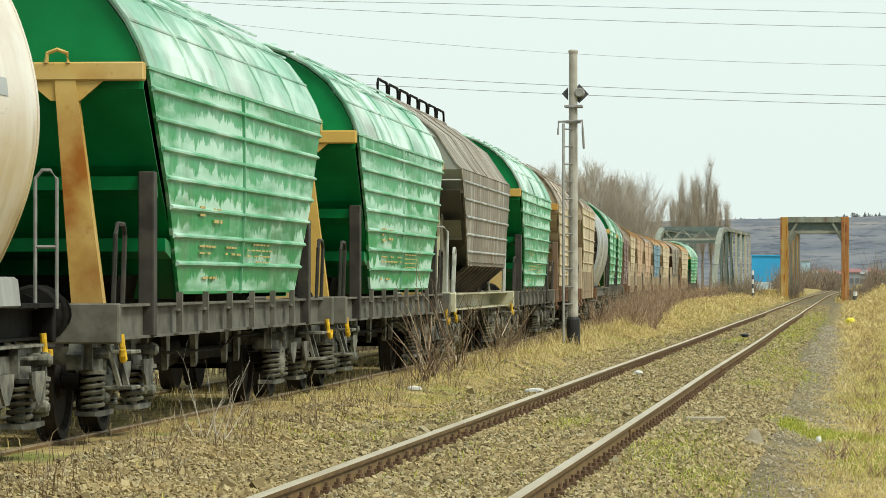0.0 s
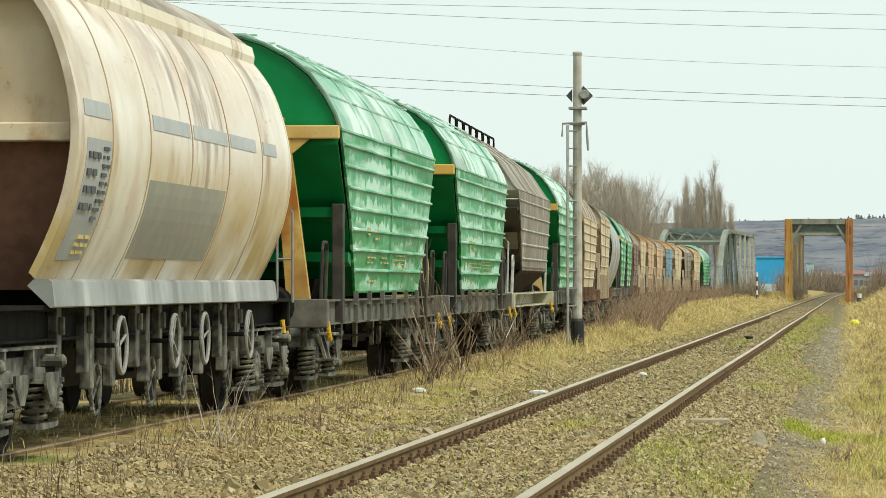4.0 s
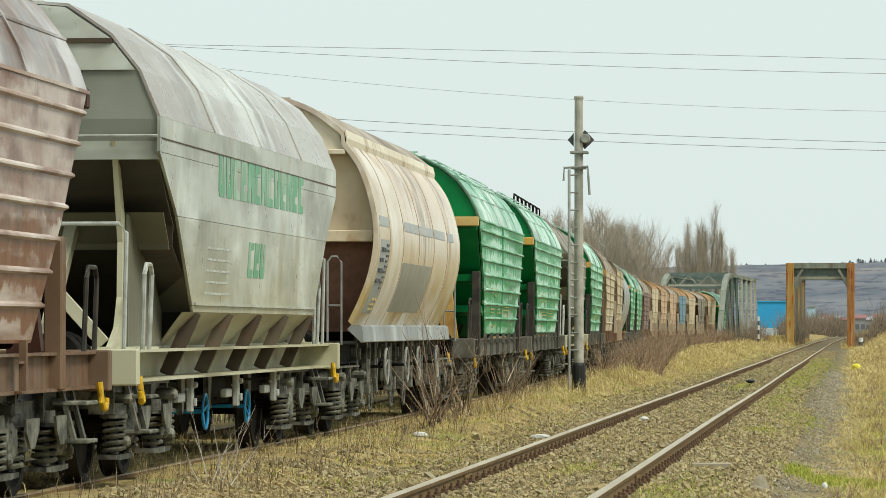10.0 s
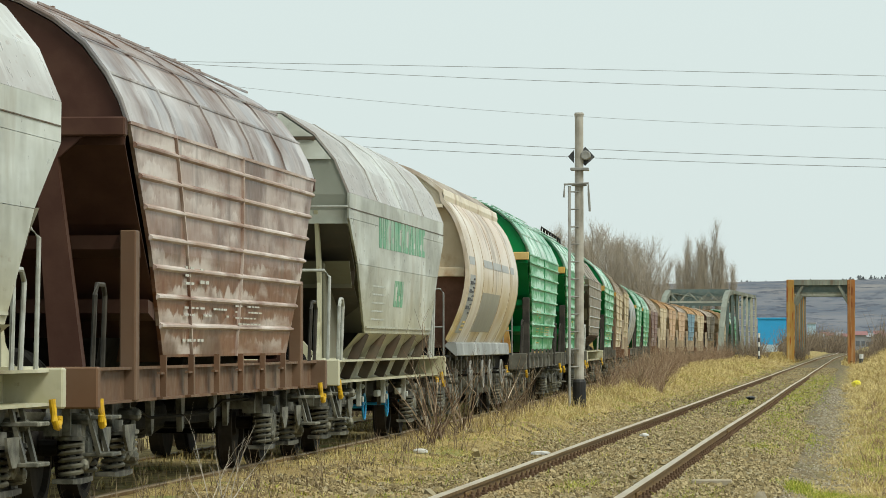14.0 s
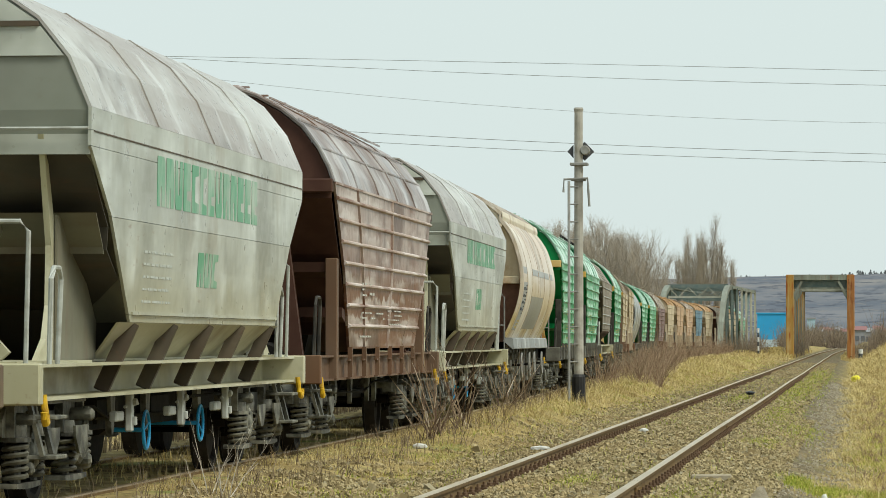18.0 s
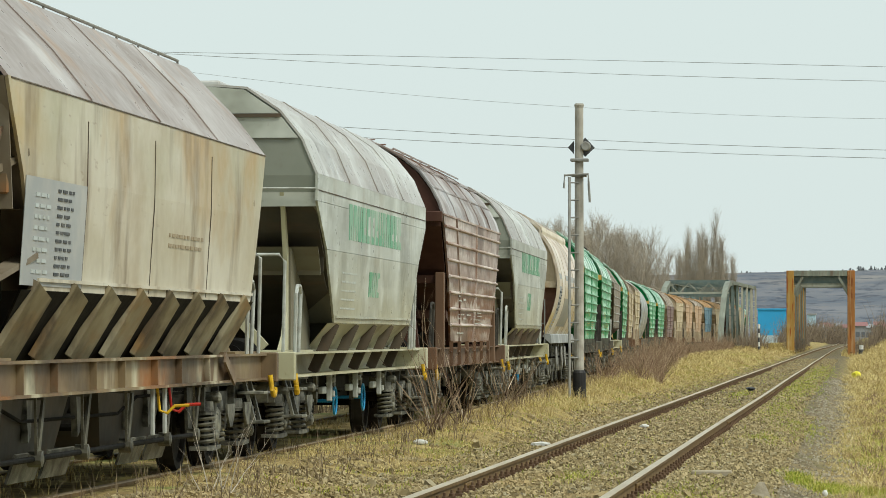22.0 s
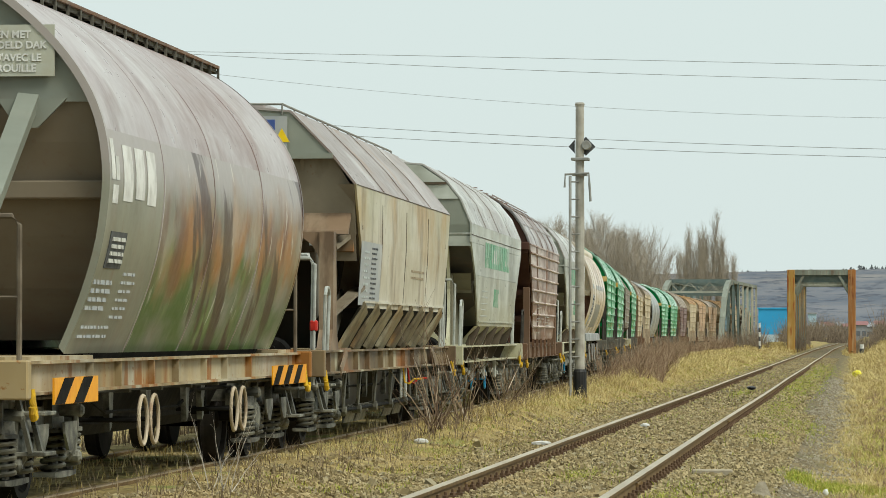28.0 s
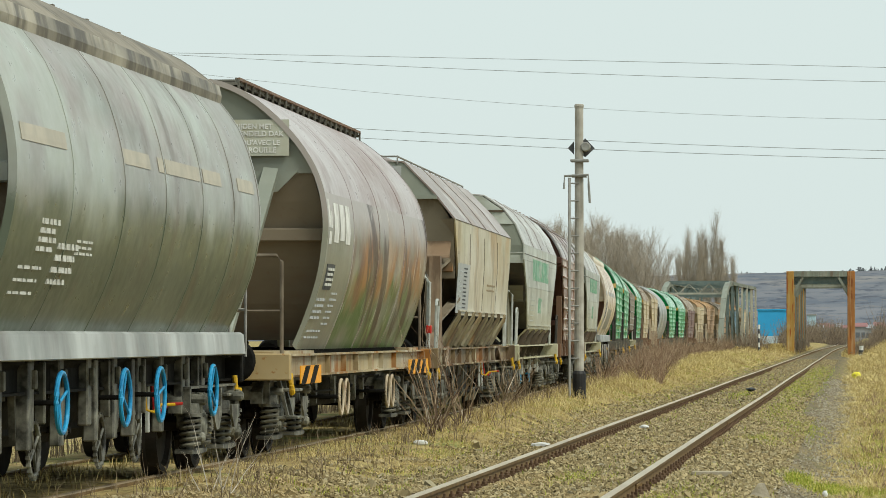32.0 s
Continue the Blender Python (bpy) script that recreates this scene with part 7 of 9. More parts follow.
RAIL_TOP = plain("polished_rail_head", (0.62, 0.52, 0.37), (0.46, 0.35, 0.21), 3.0, 0.42, metal=0.75, bumps=0.02, scale=(1, 0.2, 1))
RAIL_DULL = plain("dull_brown_rail_head", (0.34, 0.26, 0.16), (0.24, 0.17, 0.09), 3.0, 0.5, metal=0.4, bumps=0.02, scale=(1, 0.2, 1))
RAIL_RUST = plain("rust_brown_rail_web", (0.2, 0.13, 0.055), (0.12, 0.074, 0.033), 6.0, 0.8, bumps=0.2)
RAIL_OUT = [(-0.0625, -0.149), (0.0625, -0.149), (0.0625, -0.138), (0.012, -0.118), (0.009, -0.05), (0.03, -0.042), (0.0345, -0.012), (0.028, -0.0015), (0.012, 0.0),
            (-0.012, 0.0), (-0.028, -0.0015), (-0.0345, -0.012), (-0.03, -0.042), (-0.009, -0.05), (-0.012, -0.118), (-0.0625, -0.138)]


def rail(line, off, s0, s1, parent, head_mat, step=3.0):
    bm = BM()
    n = max(int((s1 - s0) / step), 1)
    rings = []
    for i in range(n + 1):
        s = s0 + (s1 - s0) * i / n
        p = line(s)
        dx = (line(s + 0.5).x - line(s - 0.5).x)
        rings.append([bm.verts.new((p.x + off + x, s - dx * (off + x), z)) for x, z in RAIL_OUT])
    m = len(RAIL_OUT)
    for A, B in zip(rings, rings[1:]):
        for k in range(m):
            f = bm.faces.new((A[k], A[(k + 1) % m], B[(k + 1) % m], B[k]))
            f.material_index = 1 if 6 <= k <= 10 else 0
    bm.faces.new(rings[0])
    bm.faces.new(rings[-1][::-1])
    bmesh.ops.recalc_face_normals(bm, faces=bm.faces)
    return part("rail", bm, [RAIL_RUST, head_mat], parent)


def right_line(s):
    return Vector((RIGHT_X + 0.012 * math.sin(s / 11.0) * smooth(s, 30, 60) + 0.8 * smooth(s, 330, 560), s, 0))


track_r = tagged(new("railway_track"), "rusty-sided rails with polished heads on stone ballast", "railway track", kind="structure")
track_l = tagged(new("railway_track"), "overgrown rails half hidden in dry weeds", "railway track", kind="structure")
for off in (-0.7535, 0.7535):
    cuts = [-60, 8, 36, 61.8, 86, 111, 136, 186, 236, 299, 345, 420, 520, 620, 760, 900]
    for a, b in zip(cuts, cuts[1:]):
        rail(right_line, off, a + 0.006, b - 0.006, track_r, RAIL_TOP)
    cuts = [-130, -60, 0, 30, 60, 100, 160, 230, 300, 346, 420, 520]
    for a, b in zip(cuts, cuts[1:]):
        rail(left_line, off, a + 0.006, b - 0.006, track_l, RAIL_DULL)


# ---- bridges ----
RUST_OCHRE = paint("rust_stained_yellow_girder", (0.4, 0.23, 0.06), (0.48, 0.38, 0.2), rust=(0.28, 0.085, 0.02), rust_amount=1.6, grime_amount=0.25)
BR_GREY = paint("grey_green_bridge_paint", (0.21, 0.23, 0.19), (0.3, 0.32, 0.27), rust_amount=0.35, grime_amount=0.35)
BR_PALE = paint("pale_grey_bridge_paint", (0.44, 0.45, 0.38), (0.54, 0.55, 0.48), rust_amount=0.3, grime_amount=0.3)
BR_CREAM = paint("cream_grey_lattice_paint", (0.5, 0.48, 0.38), (0.58, 0.57, 0.48), rust_amount=0.3, grime_amount=0.3)
BR_RUST = paint("rusty_bridge_post", (0.2, 0.13, 0.06), (0.27, 0.23, 0.15), rust=(0.28, 0.1, 0.03), rust_amount=0.8)
BR_TEAL = plain("blue_grey_truss_paint", (0.11, 0.155, 0.15), (0.19, 0.22, 0.2), 3.0, 0.6)


RUST_ORANGE = paint("orange_rust_girder", (0.36, 0.15, 0.045), (0.46, 0.33, 0.18), rust=(0.2, 0.065, 0.02), rust_amount=1.2, grime_amount=0.3)


def right_bridge():
    br = tagged(new("railway_bridge"), "rusty box-shaped truss bridge over the single track", "bridge")
    y0, ln, h, cx = 299.0, 82.0, 6.0, -2.52
    hw = 2.5
    for sx in (-1, 1):
        x = cx + sx * (hw - 0.28)
        bm = BM()
        box(bm, x - 0.28, x + 0.28, y0, y0 + 0.5, -0.3, h, 0.03)
        part("portal_post", bm, RUST_OCHRE if sx < 0 else RUST_ORANGE, br)
        n = 12
        for i in range(1, n + 1):
            y = y0 + ln * i / n
            bm = BM()
            box(bm, x - 0.1, x + 0.13, y - 0.12, y + 0.12, -0.3, h - 0.3)
            part("truss_post", bm, (BR_RUST, BR_TEAL, RUST_OCHRE, BR_GREY)[i % 4], br)
            bm = BM()
            ya = y0 + ln * (i - 1) / n
            a, b = ((ya, 0.0), (y, h - 0.4)) if i % 2 else ((ya, h - 0.4), (y, 0.0))
            bar(bm, (x, a[0], a[1]), (x, b[0], b[1]), 0.1, 0.16, (1, 0, 0))
            part("truss_diagonal", bm, BR_RUST, br)
        for z, nm in ((h - 0.35, "top_chord"), (-0.3, "bottom_chord")):
            bm = BM()
            box(bm, x - 0.22, x + 0.22, y0 + 0.5, y0 + ln, z, z + 0.35)
            part(nm, bm, BR_GREY, br)
    for i in range(0, 13):
        y = y0 + ln * i / 12
        bm = BM()
        d = 0.4 if i == 0 else 0.3
        box(bm, cx - hw + 0.5, cx + hw - 0.5, y + 0.05, y + 0.3, h - d, h - (0.0 if i == 0 else 0.05))
        part("cross_beam", bm, BR_GREY, br)
        if i < 4:
            for sx in (-1, 1):
                bm = BM()
                x = cx + sx * (hw - 0.45)
                bar(bm, (x, y + 0.15, h - 1.5 - 0.2), (x - sx * 0.75, y + 0.15, h - 0.45), 0.18, 0.1, (0, 1, 0))
                part("knee_brace", bm, BR_GREY, br)
    for i in range(12):
        ya, yb = y0 + ln * i / 12 + 0.2, y0 + ln * (i + 1) / 12
        for s in (-1, 1):
            bm = BM()
            bar(bm, (cx - s * 2.0, ya, h - 0.12), (cx + s * 2.0, yb, h - 0.12), 0.12, 0.1)
            part("wind_brace", bm, BR_GREY, br)
    for i in (0, 1, 2, 3):
        # deep sway beams with a lower flange
        y = y0 + ln * i / 12 + 0.35
        bm = BM()
        box(bm, cx - hw + 0.5, cx + hw - 0.5, y, y + 0.12, h - 1.03, h - 0.93)
        part("sway_beam", bm, BR_PALE if i in (1, 2) else BR_GREY, br)
        bm = BM()
        box(bm, cx - hw + 0.5, cx + hw - 0.5, y + 0.05, y + 0.08, h - 0.95, h - 0.3)
        part("sway_plate", bm, BR_TEAL, br)
    return br


def left_bridge():
    br = tagged(new("railway_bridge"), "pale grey riveted truss bridge with curved end posts", "bridge")
    y0, ln, h = 300.0, 48.0, 5.35
    c0, c1 = left_line(y0), left_line(y0 + ln)
    ax = (c1 - c0).normalized()
    sd = Vector((ax.y, -ax.x, 0))
    def P(a, s, z):
        q = c0 + ax * a + sd * s
        return (q.x, q.y, z)
    hw, n = 2.3, 7
    for s in (-hw, hw):
        # inclined end post, bent over into the top chord
        for f in (0, 1):
            q = (lambda a: a) if f == 0 else (lambda a: ln - a)
            if f:
                continue
            pts = [(0, -0.4), (3.0, 2.4), (5.5, 3.9), (8.0, 4.75), (11.0, 5.2), (15.0, 5.3)]
            bm = BM()
            for (a, z), (b, zz) in zip(pts, pts[1:]):
                bar(bm, P(q(a), s, z), P(q(b), s, zz), 0.4, 0.36, (0, 0, 1))
            part("end_post", bm, BR_GREY if f == 0 else BR_TEAL, br, "curved end post")
        bm = BM()
        bar(bm, P(14, s, h - 0.05), P(ln + 0.2, s, h - 0.05), 0.4, 0.26)
        part("top_chord", bm, BR_GREY, br)
        bm = BM()
        bar(bm, P(0, s, -0.3), P(ln, s, -0.3), 0.4, 0.5)
        part("bottom_chord", bm, BR_TEAL, br)
        for i in range(1, n + 1):
            a = ln * i / n
            zt = lerp([(0, -0.4), (3, 2.4), (5.5, 3.9), (8, 4.75), (11, 5.2), (15, 5.3)], a)
            bm = BM()
            for o in (-0.16, 0.16):
                bar(bm, P(a, s + o, -0.3), P(a, s + o, zt), 0.1, 0.16, (1, 0, 0))
            for k in range(int(zt / 0.45)):
                bar(bm, P(a, s - 0.16, 0.1 + k * 0.45), P(a, s + 0.16, 0.1 + k * 0.45), 0.05, 0.1, (1, 0, 0))
            part("truss_post", bm, BR_CREAM if s > 0 and i > 3 else BR_TEAL, br)
            if i < n - 1:
                b = ln * (i + 1) / n
                zt2 = lerp([(0, -0.4), (3, 2.4), (5.5, 3.9), (8, 4.75), (11, 5.2), (15, 5.3)], b)
                bm = BM()
                bar(bm, P(a, s, zt if i < n / 2 else 0), P(b, s, 0 if i < n / 2 else zt2), 0.1, 0.2, (1, 0, 0))
                part("truss_diagonal", bm, BR_TEAL, br)
    def strut(nm, p, q, w_, h_, m, up=(0, 0, 1)):
        bm = BM()
        bar(bm, p, q, w_, h_, up)
        part(nm, bm, m, br)
    for i in range(7):
        a = 12 + (ln - 24) * i / 6
        strut("cross_beam", P(a, -hw, h), P(a, hw, h), 0.2, 0.25, BR_TEAL)
        # lattice sway frame under each cross beam
        strut("sway_beam", P(a, -hw, h - 0.85), P(a, hw, h - 0.85), 0.1, 0.14, BR_PALE if i == 0 else BR_TEAL)
        for k in range(6):
            s0, s1 = -hw + 2 * hw * k / 6, -hw + 2 * hw * (k + 1) / 6
            za, zb = (h - 0.85, h - 0.1) if k % 2 else (h - 0.1, h - 0.85)
            strut("sway_lattice", P(a, s0, za), P(a, s1, zb), 0.06, 0.08, BR_PALE if i == 0 else BR_TEAL, (0, 1, 0))
        if i < 6:
            b = 12 + (ln - 24) * (i + 1) / 6
            strut("wind_brace", P(a, -hw, h), P(b, hw, h), 0.1, 0.1, BR_TEAL)
            strut("wind_brace", P(a, hw, h), P(b, -hw, h), 0.1, 0.1, BR_TEAL)
    return br


right_bridge()
left_bridge()

# ---- signal post between the lines ----
CONCRETE = plain("weathered_grey_concrete", (0.42, 0.4, 0.35), (0.28, 0.26, 0.22), 5.0, 0.85, bumps=0.3)
PIPE = plain("galvanised_pipe", (0.4, 0.4, 0.38), (0.28, 0.27, 0.25), 5.0, 0.5, metal=0.3)
BITUMEN = plain("black_bitumen_coat", (0.018, 0.018, 0.02), (0.04, 0.038, 0.035), 5.0, 0.5)


def signal_post(x, y):
    p = tagged(new("signal_post"), "slim grey concrete signal post with ladder and black foot", "signal post")
    p.location = (x, y, 0)
    z0 = ground_z(x, y) - 0.1
    bm = BM()
    lathe(bm, (0, 0, z0), (0, 0, 1), [(0, 0.088), (5.28 - z0, 0.074), (5.33 - z0, 0.088), (5.36 - z0, 0.074)], 16)
    part("mast", bm, CONCRETE, p, smooth=False)
    bm = BM()
    lathe(bm, (0, 0, z0), (0, 0, 1), [(0, 0.125), (0.58 - z0, 0.118), (0.63 - z0, 0.095)], 14)
    part("foot_collar", bm, BITUMEN, p)
    bm = BM()
    rod(bm, [(-0.165, -0.12, z0), (-0.165, -0.12, 4.05)], 0.026, 7)
    part("ladder_rail", bm, PIPE, p)
    for i in range(11):
        bm = BM()
        z = 0.85 + i * 0.31
        rod(bm, [(-0.165, -0.12, z), (0.0, -0.1, z)], 0.013, 6)
        part("ladder_rung", bm, IRON, p)
    bm = BM()
    rod(bm, [(-0.26, -0.14, 3.85), (-0.25, -0.14, 4.08), (0.17, -0.14, 4.1), (0.18, -0.14, 3.9), (0.2, -0.14, 3.6)], 0.022, 7)
    box(bm, -0.13, 0.13, -0.14, 0.14, 4.06, 4.1)
    part("ladder_bracket", bm, IRON, p)
    bm = BM()
    prism(bm, [(-0.06, 4.58), (0.1, 4.76), (0.27, 4.58), (0.1, 4.42)], 1, 0.12, 0.14)
    part("lamp_shield", bm, MARK_DARK, p)
    bm = BM()
    prism(bm, [(-0.2, 4.58), (-0.09, 4.7), (-0.09, 4.46)], 1, 0.0, 0.02)
    part("lamp_shield", bm, MARK_DARK, p)
    bm = BM()
    lathe(bm, (0.12, -0.1, 4.6), (0, 1, 0), [(0, 0.07), (0.02, 0.085), (0.2, 0.085)], 14)
    part("lamp_housing", bm, IRON, p)
    bm = BM()
    box(bm, -0.15, 0.17, -0.13, 0.13, 4.33, 4.38, 0.01)
    part("clamp", bm, IRON, p)
    return p


signal_post(-4.87, 72.0)


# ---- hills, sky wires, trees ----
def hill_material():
    m, n, l, b = nodes_of("haze_tinted_winter_hillside")
    # distance haze is mixed into these blue-grey tones
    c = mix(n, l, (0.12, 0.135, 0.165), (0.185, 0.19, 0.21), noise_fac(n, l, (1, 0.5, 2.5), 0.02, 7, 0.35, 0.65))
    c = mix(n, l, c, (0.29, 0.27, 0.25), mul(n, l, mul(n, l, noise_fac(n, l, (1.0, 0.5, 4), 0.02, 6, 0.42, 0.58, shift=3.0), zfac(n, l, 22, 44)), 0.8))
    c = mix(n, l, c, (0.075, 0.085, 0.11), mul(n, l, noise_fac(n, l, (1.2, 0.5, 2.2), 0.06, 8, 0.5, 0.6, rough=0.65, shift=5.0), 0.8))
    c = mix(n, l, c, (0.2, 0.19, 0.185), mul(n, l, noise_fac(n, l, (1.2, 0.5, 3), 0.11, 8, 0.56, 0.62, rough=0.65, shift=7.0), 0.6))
    l.new(c, b.inputs["Base Color"])
    b.inputs["Roughness"].default_value = 1.0
    b.inputs["Specular IOR Level"].default_value = 0.0
    return m


HILL = hill_material()


def hill_z(x, y):
    ridge = lerp([(-2200, 34), (-700, 37), (-420, 40), (-220, 45), (-120, 47), (0, 49), (160, 58), (600, 75), (2200, 60)], x)
    return -3 + (ridge + 3) * smooth(y, 1750, 2900) * (0.93 + 0.07 * noise.noise((x * 0.004, y * 0.003, 1.0))) + 1.2 * noise.noise((x * 0.03, y * 0.02, 2.0)) * smooth(y, 1800, 2400)


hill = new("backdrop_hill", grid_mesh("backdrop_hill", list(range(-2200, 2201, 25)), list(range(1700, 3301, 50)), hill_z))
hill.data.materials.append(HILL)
tagged(hill, "hazy blue-grey winter hillside on the horizon", "hill", kind="structure")

WIRE = plain("grey_overhead_wire", (0.2, 0.21, 0.21), (0.25, 0.26, 0.26), 3.0, 0.6, bumps=0)
for k, (pts, r) in enumerate((([(-19.4, 12.34), (-8.96, 12.06), (1.44, 11.75)], 0.013), ([(-25.75, 12.42), (-17.93, 11.98), (-9.0, 11.57), (1.45, 11.24)], 0.013),
                              ([(-24.76, 11.6), (-18.02, 10.9), (-11.29, 10.34), (1.46, 9.8)], 0.009), ([(-20.37, 9.62), (-11.35, 9.1), (1.47, 8.6)], 0.015),
                              ([(-19.56, 9.23), (-11.4, 8.79), (1.47, 8.31)], 0.015))):
    bm = BM()
    px = np.linspace(-46, 34, 40)
    # smooth sagging line through the hanging heights
    co = np.polyfit([p[0] for p in pts], [p[1] for p in pts], 2)
    rod(bm, [(float(x), 160.0 + k * 0.8, float(np.polyval(co, x))) for x in px], r * 0.75, 5)
    wob = part("overhead_wire", bm, WIRE, None)
    tagged(wob, "thin dark overhead wire across the sky", "wire", kind="structure")

TWIG = plain("bare_grey_brown_twigs", (0.32, 0.28, 0.23), (0.42, 0.375, 0.315), 2.0, 0.9, bumps=0)
BARK = plain("grey_brown_bark", (0.22, 0.195, 0.165), (0.32, 0.285, 0.25), 6.0, 0.9, bumps=0.4)


def twigs_mesh(name, segs, mat):
    """Many thin three-sided tapering twigs as one mesh; segs: (a, b, radius, end radius)."""
    A = np.array([s[0] for s in segs], float)
    B = np.array([s[1] for s in segs], float)
    r0 = np.array([s[2] for s in segs], float)[:, None]
    r1 = np.array([s[3] for s in segs], float)[:, None]
    d = B - A
    d /= np.linalg.norm(d, axis=1)[:, None] + 1e-9
    s = np.cross(d, np.array([0.31, 0.17, 0.93]))
    s /= np.linalg.norm(s, axis=1)[:, None] + 1e-9
    u = np.cross(d, s)
    V = []
    for p, r in ((A, r0), (B, r1)):
        for k in range(3):
            a = 2 * math.pi * k / 3
            V.append(p + (s * math.cos(a) + u * math.sin(a)) * r)
    V = np.stack(V, 1).reshape(-1, 3)
    n = len(segs)
    base = np.arange(n)[:, None, None] * 6
    F = base + np.array([[0, 1, 4, 3], [1, 2, 5, 4], [2, 0, 3, 5]])[None]
    me = bpy.data.meshes.new(name)
    me.from_pydata(V.tolist(), [], F.reshape(-1, 4).tolist())
    me.materials.append(mat)
    return me


def bare_tree(seed, h, spread, upright, budget=14000):
    """Limb and twig segments of a leafless tree: a short bole, many rising leaders and fans of upward twigs."""
    r = random.Random(seed)
    limbs, twigs = [], []
    def run_up(p, d, ln, r0, r1, n, wob, out):
        pts = []
        for i in range(n):
            q = p + d * (ln / n)
            out.append((p.copy(), q.copy(), r0 + (r1 - r0) * i / n, r0 + (r1 - r0) * (i + 1) / n))
            pts.append((q.copy(), d.copy(), (i + 1) / n))
            p = q
            d = (d + Vector((r.uniform(-1, 1), r.uniform(-1, 1), 0.35)) * wob).normalized()
        return pts
    bole = run_up(Vector((0, 0, 0)), Vector((r.uniform(-0.04, 0.04), r.uniform(-0.04, 0.04), 1)).normalized(), h * 0.3, h * 0.017, h * 0.012, 3, 0.05, limbs)
    leaders = 5 if upright > 0.5 else 9
    for k in range(leaders):
        p, d, _ = bole[-1 if k % 2 else -2]
        a = 2 * math.pi * (k + r.uniform(-0.3, 0.3)) / leaders
        t = r.uniform(0.04, 0.13) if upright > 0.5 else r.uniform(0.12, 0.5)
        nd = Vector((math.cos(a) * t, math.sin(a) * t, 1)).normalized()
        ln = (h - p.z) * r.uniform(0.55, 1.0) if upright > 0.5 else (h - p.z) * r.uniform(0.8, 1.02) / (1 + 0.35 * t)
        for q, dd, u in run_up(p, nd, ln, h * 0.0045, 0.008, 9, 0.06, limbs):
            for _ in range(5):
                a2 = r.uniform(0, 2 * math.pi)
                k2 = r.uniform(0.1, 0.35) if upright > 0.5 else r.uniform(0.2, 0.8)
                bd = (dd + Vector((math.cos(a2) * k2, math.sin(a2) * k2, 0.35))).normalized()
                bl = h * r.uniform(0.1, 0.26) * (1.05 - 0.6 * u)
                for q2, d2, u2 in run_up(q, bd, bl, 0.008, 0.005, 3, 0.1, twigs):
                    for _k in range(4):
                        if len(twigs) < budget:
                            a3 = r.uniform(0, 2 * math.pi)
                            td = (d2 + Vector((math.cos(a3), math.sin(a3), 0.5)) * r.uniform(0.2, 0.5)).normalized()
                            twigs.append((q2, q2 + td * h * r.uniform(0.04, 0.11), 0.0042, 0.002))
    return limbs, twigs


TREE_KINDS = {}


def tree(x, y, h, seed, upright, spread=1.0):
    key = (seed, upright)
    if key not in TREE_KINDS:
        lm, tw = bare_tree(seed, 10.0, spread, upright)
        TREE_KINDS[key] = (twigs_mesh("trunk", lm, BARK), twigs_mesh("crown", tw, TWIG))
    t = tagged(new("bare_tree"), "leafless poplar with upright grey branches" if upright > 0.5 else "leafless spreading tree with fine grey twigs", "tree", "bare trees behind the train")
    t.location = (x, y, -0.8)
    t.scale = (h / 10,) * 3
    t.rotation_euler = (0, 0, seed * 1.7 + x)
    for nm, me in zip(("trunk", "crown"), TREE_KINDS[key]):
        ob = new(nm, me)
        ob.parent = t
    return t


for i, (px, py, up) in enumerate(((962, 300, 0), (985, 288, 0), (1008, 284, 0), (1030, 282, 0), (1052, 288, 0), (1072, 295, 0), (1092, 302, 0), (1108, 304, 0), (1126, 306, 0), (1142, 330, 0), (1156, 372, 0),
                                  (1192, 345, 1), (1207, 322, 1), (1222, 318, 1), (1236, 305, 1), (1246, 300, 1), (1258, 318, 1), (1270, 340, 1), (1284, 358, 1))):
    s = 430 + 13 * (i % 4)
    s = s if px < 1180 else 520 + 9 * (i % 3)
    tree(-(1503 - px) * s / 7200, s, 0.8 + 1.245 + (499.5 - py - (12 if up == 0 else 6)) * s / 7200, 3 + i % 5, up, 1.0)



# ---- loose ground cover ----
GZ = np.array([[ground_z(x, y) for x in gx] for y in gy])
GXA, GYA = np.array(gx, float), np.array(gy, float)


def ground_at(x, y):
    """Height of the ground sheet at many places."""
    i = np.clip(np.searchsorted(GXA, x) - 1, 0, len(gx) - 2)
    j = np.clip(np.searchsorted(GYA, y) - 1, 0, len(gy) - 2)
    u = (x - GXA[i]) / (GXA[i + 1] - GXA[i])
    v = (y - GYA[j]) / (GYA[j + 1] - GYA[j])
    return GZ[j, i] * (1 - u) * (1 - v) + GZ[j, i + 1] * u * (1 - v) + GZ[j + 1, i] * (1 - u) * v + GZ[j + 1, i + 1] * u * v


def field(x, y, size, seed):
    """Soft patchy values 0..1 over the ground, from sums of tilted waves."""
    r = np.random.RandomState(seed)
    out = np.zeros_like(x)
    for k in range(7):
        a, f, p = r.uniform(0, 6.28), r.uniform(0.6, 2.4) / size, r.uniform(0, 6.28)
        out += np.sin((x * math.cos(a) + y * math.sin(a)) * f * 6.28 + p + 1.3 * np.sin((x * math.sin(a) - y * math.cos(a)) * f * 4 + p))
    return 0.5 + out / 7.0


def left_x(y):
    return np.interp(y, np.arange(-20, 520, 4), [left_line(s).x for s in range(-20, 520, 4)])


